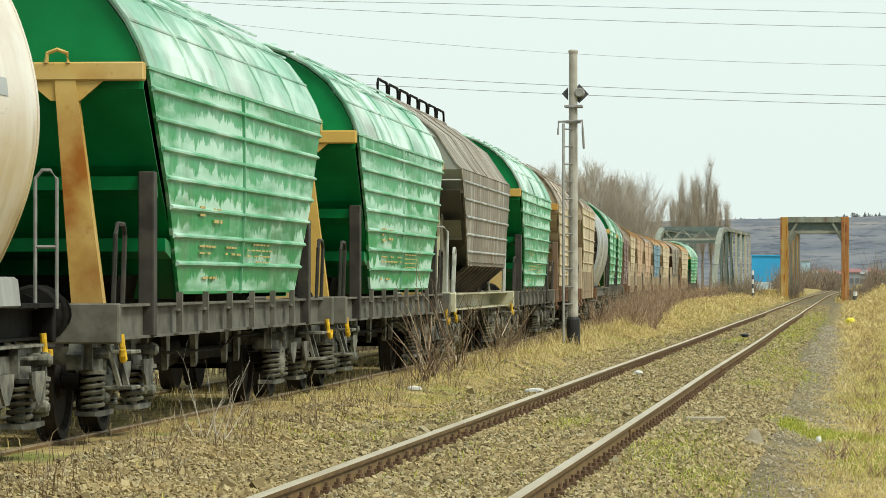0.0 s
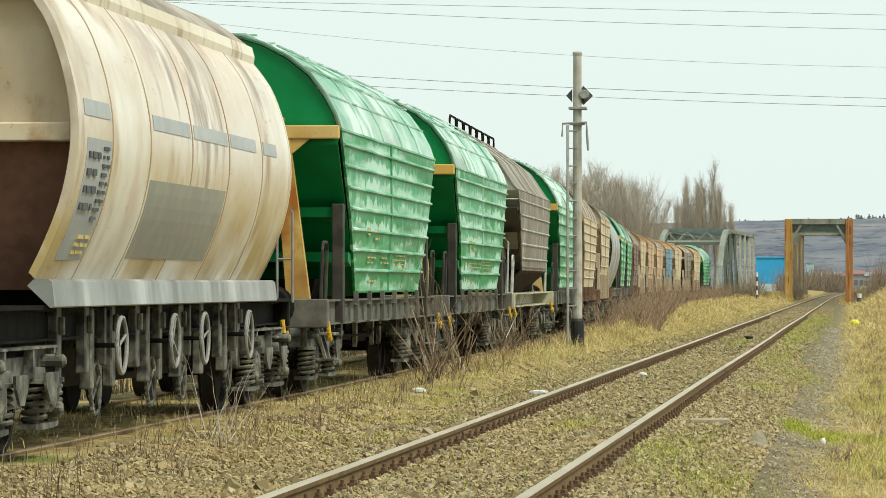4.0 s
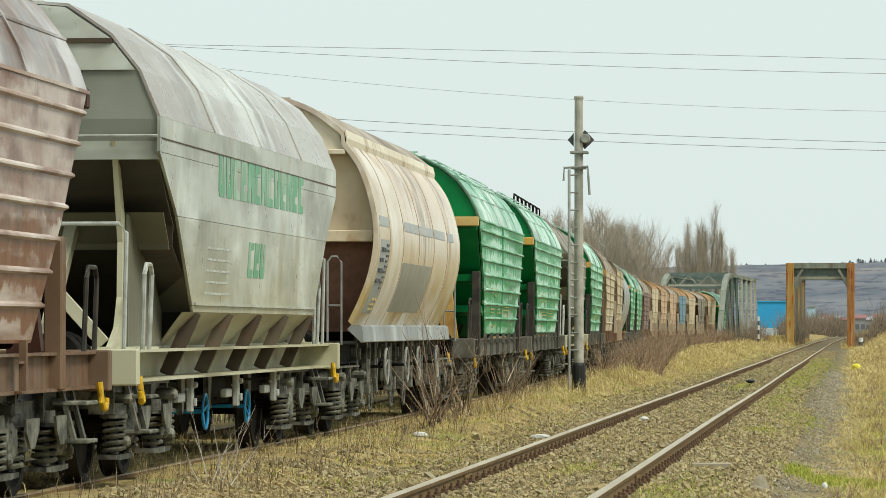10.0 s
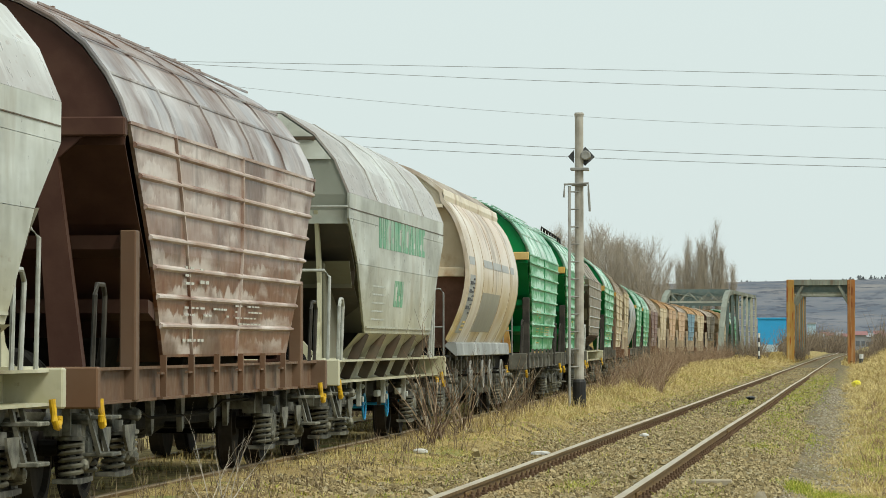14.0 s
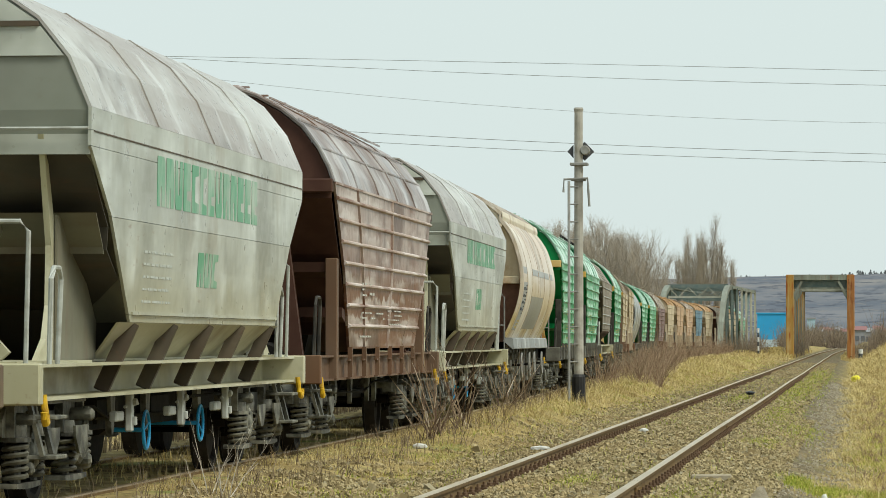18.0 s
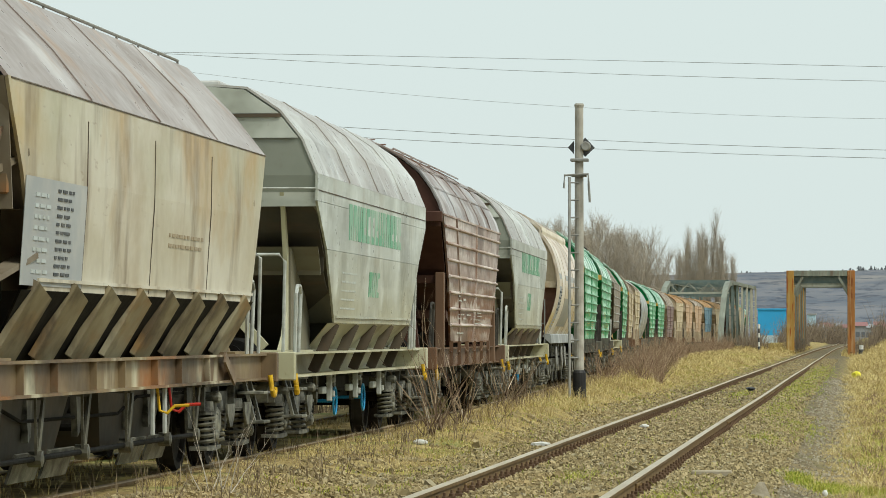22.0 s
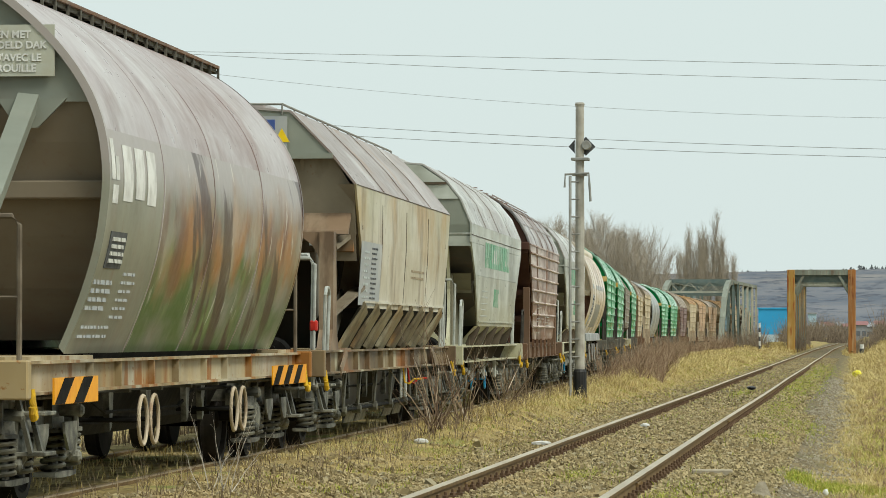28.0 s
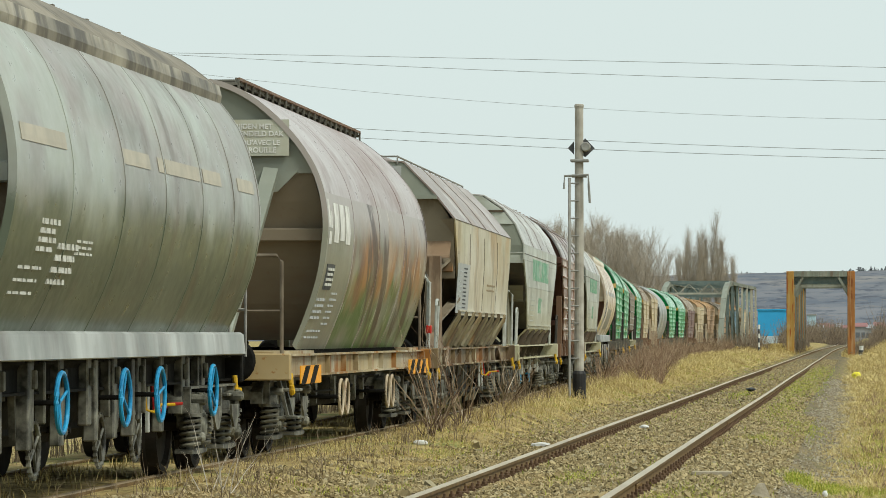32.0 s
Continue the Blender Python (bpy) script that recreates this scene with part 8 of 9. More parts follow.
def island_material(name, stops, rough=0.9, noise_mix=None, spec=0.2):
    m, n, l, b = nodes_of(name)
    g = n.new("ShaderNodeNewGeometry")
    ramp = n.new("ShaderNodeValToRGB")
    e = ramp.color_ramp.elements
    while len(e) < len(stops):
        e.new(0.5)
    for k, (p, c) in enumerate(stops):
        e[k].position, e[k].color = p, (*c, 1)
    l.new(g.outputs["Random Per Island"], ramp.inputs["Fac"])
    c = ramp.outputs["Color"]
    if noise_mix:
        c = mix(n, l, c, noise_mix[0], mul(n, l, noise_fac(n, l, (1, 1, 1), noise_mix[1], 4, noise_mix[2], noise_mix[3]), noise_mix[4]))
    l.new(c, b.inputs["Base Color"])
    b.inputs["Roughness"].default_value = rough
    b.inputs["Specular IOR Level"].default_value = spec
    return m


STONE = island_material("mixed_tan_grey_ballast_stone", [(0.0, (0.13, 0.1, 0.052)), (0.3, (0.22, 0.172, 0.086)), (0.6, (0.3, 0.238, 0.123)), (0.85, (0.39, 0.322, 0.18)), (1.0, (0.27, 0.24, 0.16))],
                        noise_mix=((0.36, 0.26, 0.12), 0.5, 0.5, 0.7, 0.5))
FINES = island_material("pale_grey_path_gravel", [(0.0, (0.17, 0.14, 0.09)), (0.5, (0.29, 0.25, 0.18)), (1.0, (0.42, 0.38, 0.3))])
DRY = island_material("dry_straw_grass", [(0.0, (0.2, 0.14, 0.05)), (0.35, (0.42, 0.31, 0.11)), (0.7, (0.56, 0.44, 0.18)), (1.0, (0.66, 0.55, 0.27))], noise_mix=((0.2, 0.15, 0.065), 0.45, 0.48, 0.64, 0.6))
STRAW = island_material("pale_straw_verge_grass", [(0.0, (0.31, 0.23, 0.085)), (0.3, (0.49, 0.385, 0.155)), (0.7, (0.62, 0.51, 0.23)), (1.0, (0.7, 0.6, 0.34))], noise_mix=((0.26, 0.17, 0.075), 0.35, 0.48, 0.62, 0.7))
FRESH = island_material("fresh_green_grass", [(0.0, (0.15, 0.2, 0.025)), (0.4, (0.29, 0.35, 0.04)), (0.7, (0.42, 0.42, 0.075)), (1.0, (0.56, 0.47, 0.16))])
WEED = island_material("brown_dead_weed_stalks", [(0.0, (0.1, 0.07, 0.045)), (0.5, (0.2, 0.145, 0.09)), (1.0, (0.33, 0.26, 0.17))])
BRUSH = island_material("red_brown_bramble_twigs", [(0.0, (0.14, 0.085, 0.055)), (0.5, (0.27, 0.18, 0.12)), (1.0, (0.42, 0.33, 0.22))])


THICKET = island_material("dull_grey_brown_thicket_twigs", [(0.0, (0.1, 0.075, 0.055)), (0.5, (0.19, 0.145, 0.105)), (1.0, (0.29, 0.235, 0.17))])


def stones(name, x, y, size, rs, mat, label, sink=0.25):
    """Angular stones, each its own loose block, in one mesh."""
    n = len(x)
    cube = np.array([[a, b, c] for a in (-1, 1) for b in (-1, 1) for c in (-1, 1)], float)
    V = cube[None] * (1 + rs.uniform(-0.36, 0.22, (n, 8, 3)))
    V *= (size[:, None] * rs.uniform(0.6, 1.25, (n, 3)) * np.array([1.0, 1.0, 0.7]))[:, None, :]
    q = rs.normal(size=(n, 4))
    q /= np.linalg.norm(q, axis=1)[:, None]
    w, a, b, c = q.T
    R = np.stack([1 - 2 * (b * b + c * c), 2 * (a * b - c * w), 2 * (a * c + b * w), 2 * (a * b + c * w), 1 - 2 * (a * a + c * c), 2 * (b * c - a * w),
                  2 * (a * c - b * w), 2 * (b * c + a * w), 1 - 2 * (a * a + b * b)], 1).reshape(n, 3, 3)
    V = np.einsum("nij,nkj->nki", R, V)
    z = ground_at(x, y) + size * sink
    V += np.stack([x, y, z], 1)[:, None, :]
    F = np.arange(n)[:, None, None] * 8 + np.array([[0, 1, 3, 2], [4, 6, 7, 5], [0, 4, 5, 1], [2, 3, 7, 6], [0, 2, 6, 4], [1, 5, 7, 3]])[None]
    me = bpy.data.meshes.new(name)
    me.from_pydata(V.reshape(-1, 3).tolist(), [], F.reshape(-1, 4).tolist())
    me.materials.append(mat)
    return tagged(new(name, me), label, "gravel", kind="stuff")


def blades(name, x, y, h, width, rs, mat, label, lean=0.5, up=0.0):
    """Bent tapering grass blades in one mesh."""
    n = len(x)
    a = rs.uniform(0, 2 * math.pi, n)
    ln = rs.uniform(0.1, 1.0, n) * lean * h
    dx, dy = np.cos(a) * ln, np.sin(a) * ln
    b = rs.uniform(0, 2 * math.pi, n)
    wx, wy = np.cos(b) * width / 2, np.sin(b) * width / 2
    z = ground_at(x, y) - 0.01 + up
    P = lambda fx, fw, fz: np.stack([x + dx * fx + wx * fw, y + dy * fx + wy * fw, z + h * fz], 1)
    V = np.stack([P(0, -1, 0), P(0, 1, 0), P(0.3, 0.8, 0.6), P(0.3, -0.8, 0.6), P(1, 0, 0.95)], 1)
    base = np.arange(n)[:, None] * 5
    F = np.concatenate([base + np.array([0, 1, 2, 3])[None], ], 0).tolist() + (base + np.array([3, 2, 4])[None]).tolist()
    me = bpy.data.meshes.new(name)
    me.from_pydata(V.reshape(-1, 3).tolist(), [], F)
    me.materials.append(mat)
    return tagged(new(name, me), label, "grass", kind="stuff")


RS = np.random.RandomState(11)


def scatter(n, x0, x1, y0, y1, power=1.0):
    """Places that thin out with distance."""
    u = RS.uniform(0, 1, n) ** power
    return RS.uniform(x0, x1, n), y0 + (y1 - y0) * u


# ballast of the right line, thick near the camera
x, y = scatter(80000, -6.0, -0.75, 21.5, 74, 1.6)
edge = field(x, y, 2.2, 5)
keep = (np.abs(x - RIGHT_X) < 1.62 + 0.35 * edge) | ((x > RIGHT_X) & (x < RIGHT_X + 1.9 + 0.4 * edge)) | ((x < RIGHT_X) & (x > -5.95 + 0.5 * edge) & (y < 33 + 18 * edge))
for off in (-0.7535, 0.7535):
    keep &= np.abs(x - RIGHT_X - off) > 0.075
x, y = x[keep], y[keep]
stones("ballast", x, y, RS.uniform(0.008, 0.022, len(x)) * (1 + 0.004 * (y - 21)), RS, STONE, "angular tan and grey ballast stones between the rails")
x, y = scatter(17000, -1.1, 0.3, 22, 140, 1.3)
keep = np.abs(x + 0.42 + 0.1 * np.sin(y * 0.35)) < 0.46 * (0.35 + field(x, y, 3.0, 8))
x, y = x[keep], y[keep]
stones("path_gravel", x, y, RS.uniform(0.005, 0.011, len(x)) * (1 + 0.008 * (y - 21)), RS, FINES, "pale grey gravel on the trackside path")
x, y = scatter(12000, -4.5, -1.0, 74, 240, 1.9)
keep = np.abs(np.abs(x - RIGHT_X) - 0.7535) > 0.09
x, y = x[keep], y[keep]
stones("far_ballast", x, y, RS.uniform(0.016, 0.034, len(x)), RS, STONE, "ballast stones farther along the track", 0.1)
# a few larger loose stones and a broken concrete lump
x, y = scatter(110, -5.3, -1.2, 24, 60, 1.2)
keep = np.abs(np.abs(x - RIGHT_X) - 0.7535) > 0.14
x, y = x[keep], y[keep]
stones("loose_stone", x, y, RS.uniform(0.028, 0.05, len(x)), RS, STONE, "larger loose stones in the gravel")

# dry grass of the strip between the lines
def tufts(n, x0, x1, y0, y1, power, per, spread):
    """Places gathered in tufts of per blades."""
    cx, cy = scatter(n // per, x0, x1, y0, y1, power)
    return np.repeat(cx, per) + RS.normal(0, spread, len(cx) * per), np.repeat(cy, per) + RS.normal(0, spread * 2.5, len(cy) * per)


x, y = tufts(170000, -13.0, -3.9, 34, 290, 2.1, 17, 0.07)
lx = left_x(y)
edge = field(x, y, 3.0, 21)
tall = field(x, y, 1.6, 33)
keep = (x > lx + 0.95) & (x < RIGHT_X - 1.3 - 0.6 * edge) & ((y > 38 + 12 * edge) | (x < lx + 1.3 + 0.5 * edge)) & (tall > 0.4)
x, y, tall = x[keep], y[keep], tall[keep]
h = (0.03 + 0.13 * np.clip(tall - 0.35, 0, 1) * RS.uniform(0.3, 1.4, len(x))) * (1 + 0.25 * np.clip((y - 60) / 60, 0, 1) + 0.5 * np.clip((y - 120) / 120, 0, 1))
blades("dry_grass", x, y, h, 0.002 + 0.00007 * y, RS, STRAW, "dry straw-coloured winter grass between the tracks", 2.4)
# matted flat straw below it
x, y = scatter(130000, -12.0, -3.9, 34, 150, 1.7)
lx = left_x(y)
edge = field(x, y, 3.0, 21)
keep = (x > lx + 1.0) & (x < RIGHT_X - 1.25 - 0.6 * edge) & (y > 37 + 12 * edge)
x, y = x[keep], y[keep]
blades("matted_grass", x, y, RS.uniform(0.025, 0.05, len(x)), 0.002 + 0.00007 * y, RS, DRY, "matted dead grass lying flat between the tracks", 4.0, 0.012)
# tall pale clumps near the signal post and the brambles
x, y = tufts(40000, -9.5, -4.4, 56, 200, 1.5, 60, 0.14)
lx = left_x(y)
keep = (x > lx + 1.5) & (x < RIGHT_X - 1.9) & (field(x, y, 5.0, 47) > 0.45)
x, y = x[keep], y[keep]
blades("tall_grass", x, y, RS.uniform(0.1, 0.27, len(x)), 0.002 + 0.00006 * y, RS, STRAW, "tall pale clumps of dry grass beside the line", 1.7)
# green patches in the strip
x, y = scatter(90000, -12.5, -4.0, 30, 240, 1.9)
lx = left_x(y)
g = field(x, y, 4.0, 44)
keep = (x > lx + 1.6) & (x < RIGHT_X - 1.2) & (g > 0.44 + RS.uniform(0, 0.25, len(x))) & (y > 33)
x, y = x[keep], y[keep]
blades("green_grass", x, y, RS.uniform(0.03, 0.08, len(x)), 0.0035 + 0.00008 * y, RS, FRESH, "short green grass in patches between the tracks", 0.9)
# right-hand verge
x, y = tufts(150000, -1.5, 4.2, 26, 300, 2.1, 15, 0.06)
edge = field(x, y, 2.4, 51)
tall = field(x, y, 1.6, 52)
keep = (x > -0.02 - 0.4 * edge + 0.1 * np.sin(y * 0.2)) & (x < 0.35 + 0.011 * y + 0.6) & (tall > 0.38)
x, y, tall = x[keep], y[keep], tall[keep]
h = (0.04 + 0.2 * np.clip(tall - 0.33, 0, 1) * RS.uniform(0.3, 1.4, len(x))) * (1 + 1.1 * np.clip((y - 60) / 160, 0, 1))
blades("dry_grass", x, y, h, 0.002 + 0.00007 * y, RS, STRAW, "dry yellow grass on the trackside verge", 2.4)
x, y = scatter(90000, -1.6, 3.0, 26, 150, 1.8)
edge = field(x, y, 2.4, 51)
keep = (x > -0.05 - 0.45 * edge) & (x < 0.35 + 0.011 * y + 0.5) & (field(x, y, 1.1, 57) > 0.36)
x, y = x[keep], y[keep]
blades("matted_grass", x, y, RS.uniform(0.025, 0.05, len(x)), 0.002 + 0.00007 * y, RS, STRAW, "matted dead grass on the trackside verge", 4.0, 0.012)
px, py = [], []
for cx, cy, rx, ry, n_ in ((-0.62, 43.4, 0.1, 0.7, 1300), (-0.3, 42.2, 0.12, 0.5, 1600), (0.05, 41.5, 0.16, 0.5, 2200), (0.9, 58, 0.12, 3.0, 2600), (-1.2, 55, 0.16, 1.6, 900), (-1.45, 33, 0.22, 2.4, 2400), (-1.4, 75, 0.2, 5.0, 2600),
                           (-1.45, 104, 0.26, 12.0, 4200), (-1.4, 145, 0.3, 20.0, 4200), (0.2, 36, 0.25, 2.2, 2600), (-2.7, 39.5, 0.12, 0.9, 700), (-2.65, 95, 0.14, 4.0, 1000), (0.5, 62, 0.3, 8.0, 4200),
                           (0.3, 52, 0.2, 3.0, 2400), (-0.9, 64, 0.2, 3.5, 1800), (0.9, 95, 0.4, 14.0, 4000), (-1.0, 29, 0.2, 1.6, 2000)):
    px.append(RS.normal(cx, rx, n_))
    py.append(RS.normal(cy, ry, n_))
x, y = np.concatenate(px), np.concatenate(py)
keep = np.abs(np.abs(x - RIGHT_X) - 0.7535) > 0.1
x, y = x[keep], y[keep]
blades("green_grass", x, y, RS.uniform(0.02, 0.075, len(x)), 0.003 + 0.00008 * y, RS, FRESH, "fresh green grass in patches on the verge", 0.9)
# rough grass round the feet of the bridges
x, y = scatter(26000, -9.5, 6.0, 286, 420, 1.0)
keep = (np.abs(x - RIGHT_X) > 1.7) & (np.abs(x - left_x(y)) > 1.6)
x, y = x[keep], y[keep]
blades("rough_grass", x, y, RS.uniform(0.12, 0.4, len(x)), 0.035, RS, DRY, "rough dead grass round the bridge ends", 0.9)
# weeds in and beside the ballast
x, y = scatter(9000, -4.4, -1.2, 24, 150, 1.6)
g = field(x, y, 1.5, 71)
keep = (g > 0.72) & (np.abs(np.abs(x - RIGHT_X) - 0.7535) > 0.1)
x, y = x[keep], y[keep]
blades("ballast_weeds", x, y, RS.uniform(0.03, 0.1, len(x)), 0.005 + 0.0001 * y, RS, FRESH, "small green weeds growing in the ballast", 0.8)
# dead stalks along the left line
x, y = scatter(26000, -12.8, -4.9, 22, 150, 1.7)
lx = left_x(y)
g = field(x, y, 1.7, 81)
keep = (x > lx + 0.85) & (x < lx + 1.85 + 0.4 * g) & (g > 0.35) & (np.abs(x - lx - 0.7535) > 0.08)
x, y, g = x[keep], y[keep], g[keep]
blades("dead_weeds", x, y, 0.06 + 0.26 * np.clip(g - 0.35, 0, 1) * RS.uniform(0.3, 1.3, len(x)) + 0.1 * np.clip((y - 45) / 25, 0, 1), 0.004 + 0.00009 * y, RS, WEED, "brown dead weeds along the overgrown rail", 0.6)
# added weed strip behind the left line, darkens the gaps between the wheels like shade
x, y = scatter(14000, -12.5, -8.2, 24, 130, 1.5)
lx = left_x(y)
keep = (x < lx - 1.3) & (x > lx - 3.2)
x, y = x[keep], y[keep]
blades("dead_weeds", x, y, RS.uniform(0.12, 0.5, len(x)), 0.006 + 0.0001 * y, RS, WEED, "added dark weed strip that stands for shade under the wagons", 0.5)
x, y = scatter(16000, -9.5, -5.6, 22, 90, 1.6)
lx = left_x(y)
keep = (np.abs(x - lx) < 0.62) & (field(x, y, 1.5, 91) > 0.5)
x, y = x[keep], y[keep]
blades("track_weeds", x, y, RS.uniform(0.04, 0.14, len(x)), 0.006 + 0.0001 * y, RS, DRY, "low dry weeds between the overgrown rails", 0.8)


def twig_stuff(name, places, h, n, seed, mat, label, spread=0.5, thick=0.006, category="bush", kind="stuff", forks=5):
    """Bushes of bare stems, forked, rising from a common foot."""
    r = random.Random(seed)
    segs = []
    for (bx, by, sc) in places:
        bz = float(ground_at(np.array([bx]), np.array([by]))[0]) - 0.03
        for _ in range(n):
            a, k = r.uniform(0, 2 * math.pi), r.uniform(0.15, 1.0) * spread
            d = Vector((math.cos(a) * k, math.sin(a) * k, 1)).normalized()
            p = Vector((bx + r.uniform(-0.12, 0.12) * sc, by + r.uniform(-0.12, 0.12) * sc, bz))
            ln = h * sc * r.uniform(0.5, 1.05)
            m = 5
            for i in range(m):
                q = p + d * ln / m
                t0, t1 = thick * sc * (1 - 0.75 * i / m), thick * sc * (1 - 0.75 * (i + 1) / m)
                segs.append((p.copy(), q.copy(), t0, t1))
                if i >= 1:
                    for _k in range(forks // 2 if i < 3 else forks - forks // 2):
                        if r.random() < 0.6:
                            b = (d + Vector((r.uniform(-1, 1), r.uniform(-1, 1), r.uniform(-0.1, 0.8))) * 0.7).normalized()
                            segs.append((q.copy(), q + b * ln * r.uniform(0.1, 0.3), t1 * 0.7, t1 * 0.25))
                p = q
                d = (d + Vector((r.uniform(-1, 1), r.uniform(-1, 1), r.uniform(-0.1, 0.6))) * 0.14).normalized()
    ob = new(name, twigs_mesh(name, segs, mat))
    return tagged(ob, label, category, kind=kind)


STEM = island_material("pale_brown_shrub_stems", [(0.0, (0.08, 0.05, 0.035)), (0.5, (0.19, 0.13, 0.085)), (0.85, (0.34, 0.26, 0.17)), (1.0, (0.58, 0.5, 0.4))])
# single bare shrubs close to the left line
twig_stuff("bare_shrub", [(-5.35, 52.0, 1.0), (-5.3, 50.6, 0.7), (-5.45, 56.4, 0.95), (-5.35, 61.0, 0.8)], 1.6, 15, 5, STEM, "leafless shrub of thin brown stems beside the track", 0.85, 0.011, kind="", forks=3)
twig_stuff("bare_weed", [(-5.28, 33.5, 1.0)], 0.72, 9, 6, island_material("bleached_dead_stalks", [(0, (0.35, 0.31, 0.25)), (1, (0.55, 0.5, 0.43))]), "bleached dead weed with branching stalks", 1.0, 0.0055, kind="stuff", forks=4)
twig_stuff("bare_shrub", [(-5.55, 66.0, 1.0), (-5.6, 68.5, 0.9)], 1.0, 20, 7, WEED, "low tangle of dead stems beside the track", 0.5, 0.008, kind="", forks=4)
twig_stuff("low_weeds", [(-5.0 + 0.25 * math.sin(k * 2.3), 27 + k * 1.6, 0.6 + 0.3 * (k % 3)) for k in range(18)], 0.4, 9, 8, WEED, "low dead weeds at the edge of the ballast", 0.8, 0.004, forks=4)
twig_stuff("verge_brambles", [(0.05 + 0.02 * k + 0.2 * math.sin(k * 1.9), 30 + k * 3.1, 0.7 + 0.4 * (k % 3)) for k in range(26)], 0.17, 26, 9, BRUSH, "dark dry brambles on the verge", 1.6, 0.005, forks=5)
pl = []
R9 = random.Random(77)
for k in range(120):
    yy = R9.uniform(95, 292)
    pl.append((float(left_x(np.array([yy]))[0]) + R9.uniform(1.9, 3.4) + 0.006 * max(yy - 150, 0), yy, R9.uniform(0.6, 1.25)))
twig_stuff("bramble_thicket", pl, 0.95, 22, 10, BRUSH, "red-brown leafless brambles along the left line", 0.9, 0.008, forks=6)
pl = [(R9.uniform(-9.4, -6.2), R9.uniform(288, 297), R9.uniform(0.7, 1.3)) for k in range(36)] + [(R9.uniform(1.6, 7.0), R9.uniform(330, 460), R9.uniform(1.2, 2.6)) for k in range(40)]
pl += [(R9.uniform(-8.2, -4.9), R9.uniform(405, 470), R9.uniform(1.0, 2.2)) for k in range(40)]
pl += [(R9.uniform(-8.0, -1.6), R9.uniform(640, 690), R9.uniform(1.8, 3.0)) for k in range(60)]
pl += [(R9.uniform(-5.6, -4.3), R9.uniform(300, 400), R9.uniform(0.7, 1.3)) for k in range(40)] + [(R9.uniform(-0.4, 2.2), R9.uniform(300, 420), R9.uniform(0.6, 1.3)) for k in range(50)]
twig_stuff("far_thicket", pl, 1.4, 13, 12, THICKET, "brown leafless thicket round the bridges", 0.6, 0.014, forks=4)

# ---- rail clips on the buried sleepers ----
CLIP = plain("rusty_rail_clip", (0.1, 0.06, 0.035), (0.16, 0.1, 0.06), 20.0, 0.8, bumps=0)
bm = BM()
box(bm, -0.02, 0.09, -0.085, 0.085, -0.03, -0.005)
box(bm, 0.0, 0.065, -0.05, 0.05, -0.01, 0.03)
lathe(bm, (0.035, 0, 0.03), (0, 0, 1), [(0, 0.026), (0.022, 0.026), (0.024, 0.014), (0.05, 0.013)], 6)
clip_me = bpy.data.meshes.new("rail_clip")
bm.to_mesh(clip_me)
bm.free()
clip_me.materials.append(CLIP)
cv = np.array([v.co[:] for v in clip_me.vertices])
cf = [list(p.vertices) for p in clip_me.polygons]
rest_v, rest_f = [], []
k = 0
for i in range(240):
    s = 20.0 + 0.6 * i
    for off in (-0.7535, 0.7535):
        for side in (1, -1):
            px = right_line(s).x + off + side * 0.058
            if s < 64 and (side == 1 or s < 40):
                ob = new("rail_clip", clip_me)
                ob.parent = track_r
                ob.location = (px, s, -0.125)
                ob.rotation_euler = (0, 0, 0 if side == 1 else math.pi)
            else:
                rest_f += [[q + len(rest_v) * len(cv) for q in f] for f in cf]
                rest_v.append(cv * np.array([side, side, 1]) + np.array([px, s, -0.125]))
me = bpy.data.meshes.new("far_rail_clips")
me.from_pydata(np.concatenate(rest_v).tolist(), [], rest_f)
me.materials.append(CLIP)
ob = new("far_rail_clips", me)
ob.parent = track_r
tagged(ob, kind="stuff")
for s in (61.8, 86.0, 36.0):
    for off in (-0.7535, 0.7535):
        bm = BM()
        box(bm, 0.011, 0.032, -0.3, 0.3, -0.115, -0.055, 0.004)
        for q in (-0.22, -0.08, 0.08, 0.22):
            lathe(bm, (0.03, q, -0.085), (1, 0, 0), [(0, 0.02), (0.02, 0.02)], 6)
        fp = part("fishplate", bm, RAIL_RUST, track_r)
        fp.location = (right_line(s).x + off, s, 0)

# ---- small trackside things ----
LITTER = plain("yellow_plastic", (0.75, 0.68, 0.03), (0.6, 0.52, 0.02), 5.0, 0.5, bumps=0.1)


def lump(bm, c, sx, sy, sz, seed):
    r = random.Random(seed)
    base = bmesh.ops.create_icosphere(bm, subdivisions=2, radius=1.0)["verts"]
    for v in base:
        k = 1 + 0.25 * noise.noise(v.co * 1.7 + Vector((seed, 0, 0)))
        v.co = Vector((v.co.x * sx * k + c[0], v.co.y * sy * k + c[1], v.co.z * sz * k + c[2]))


bm = BM()
gzv = float(ground_at(np.array([0.02]), np.array([150.0]))[0])
lump(bm, (0.02, 150.0, gzv + 0.12), 0.2, 0.2, 0.15, 3)
yb = part("plastic_bag", bm, LITTER, None, smooth=True)
tagged(yb, "crumpled yellow plastic bag on the verge", "litter")
bm = BM()
gzv = float(ground_at(np.array([-0.87]), np.array([37.0]))[0])
A = [bm.verts.new((-0.87 + 0.12 * a, 37 + 0.12 * b, gzv - 0.03)) for a, b in ((-1, -1), (1, -0.9), (0.9, 1), (-0.8, 1))]
T = [bm.verts.new((-0.85 + 0.03 * a, 37.03 + 0.04 * b, gzv + 0.13)) for a, b in ((-1, -1), (1, -0.9), (0.9, 1), (-0.8, 1))]
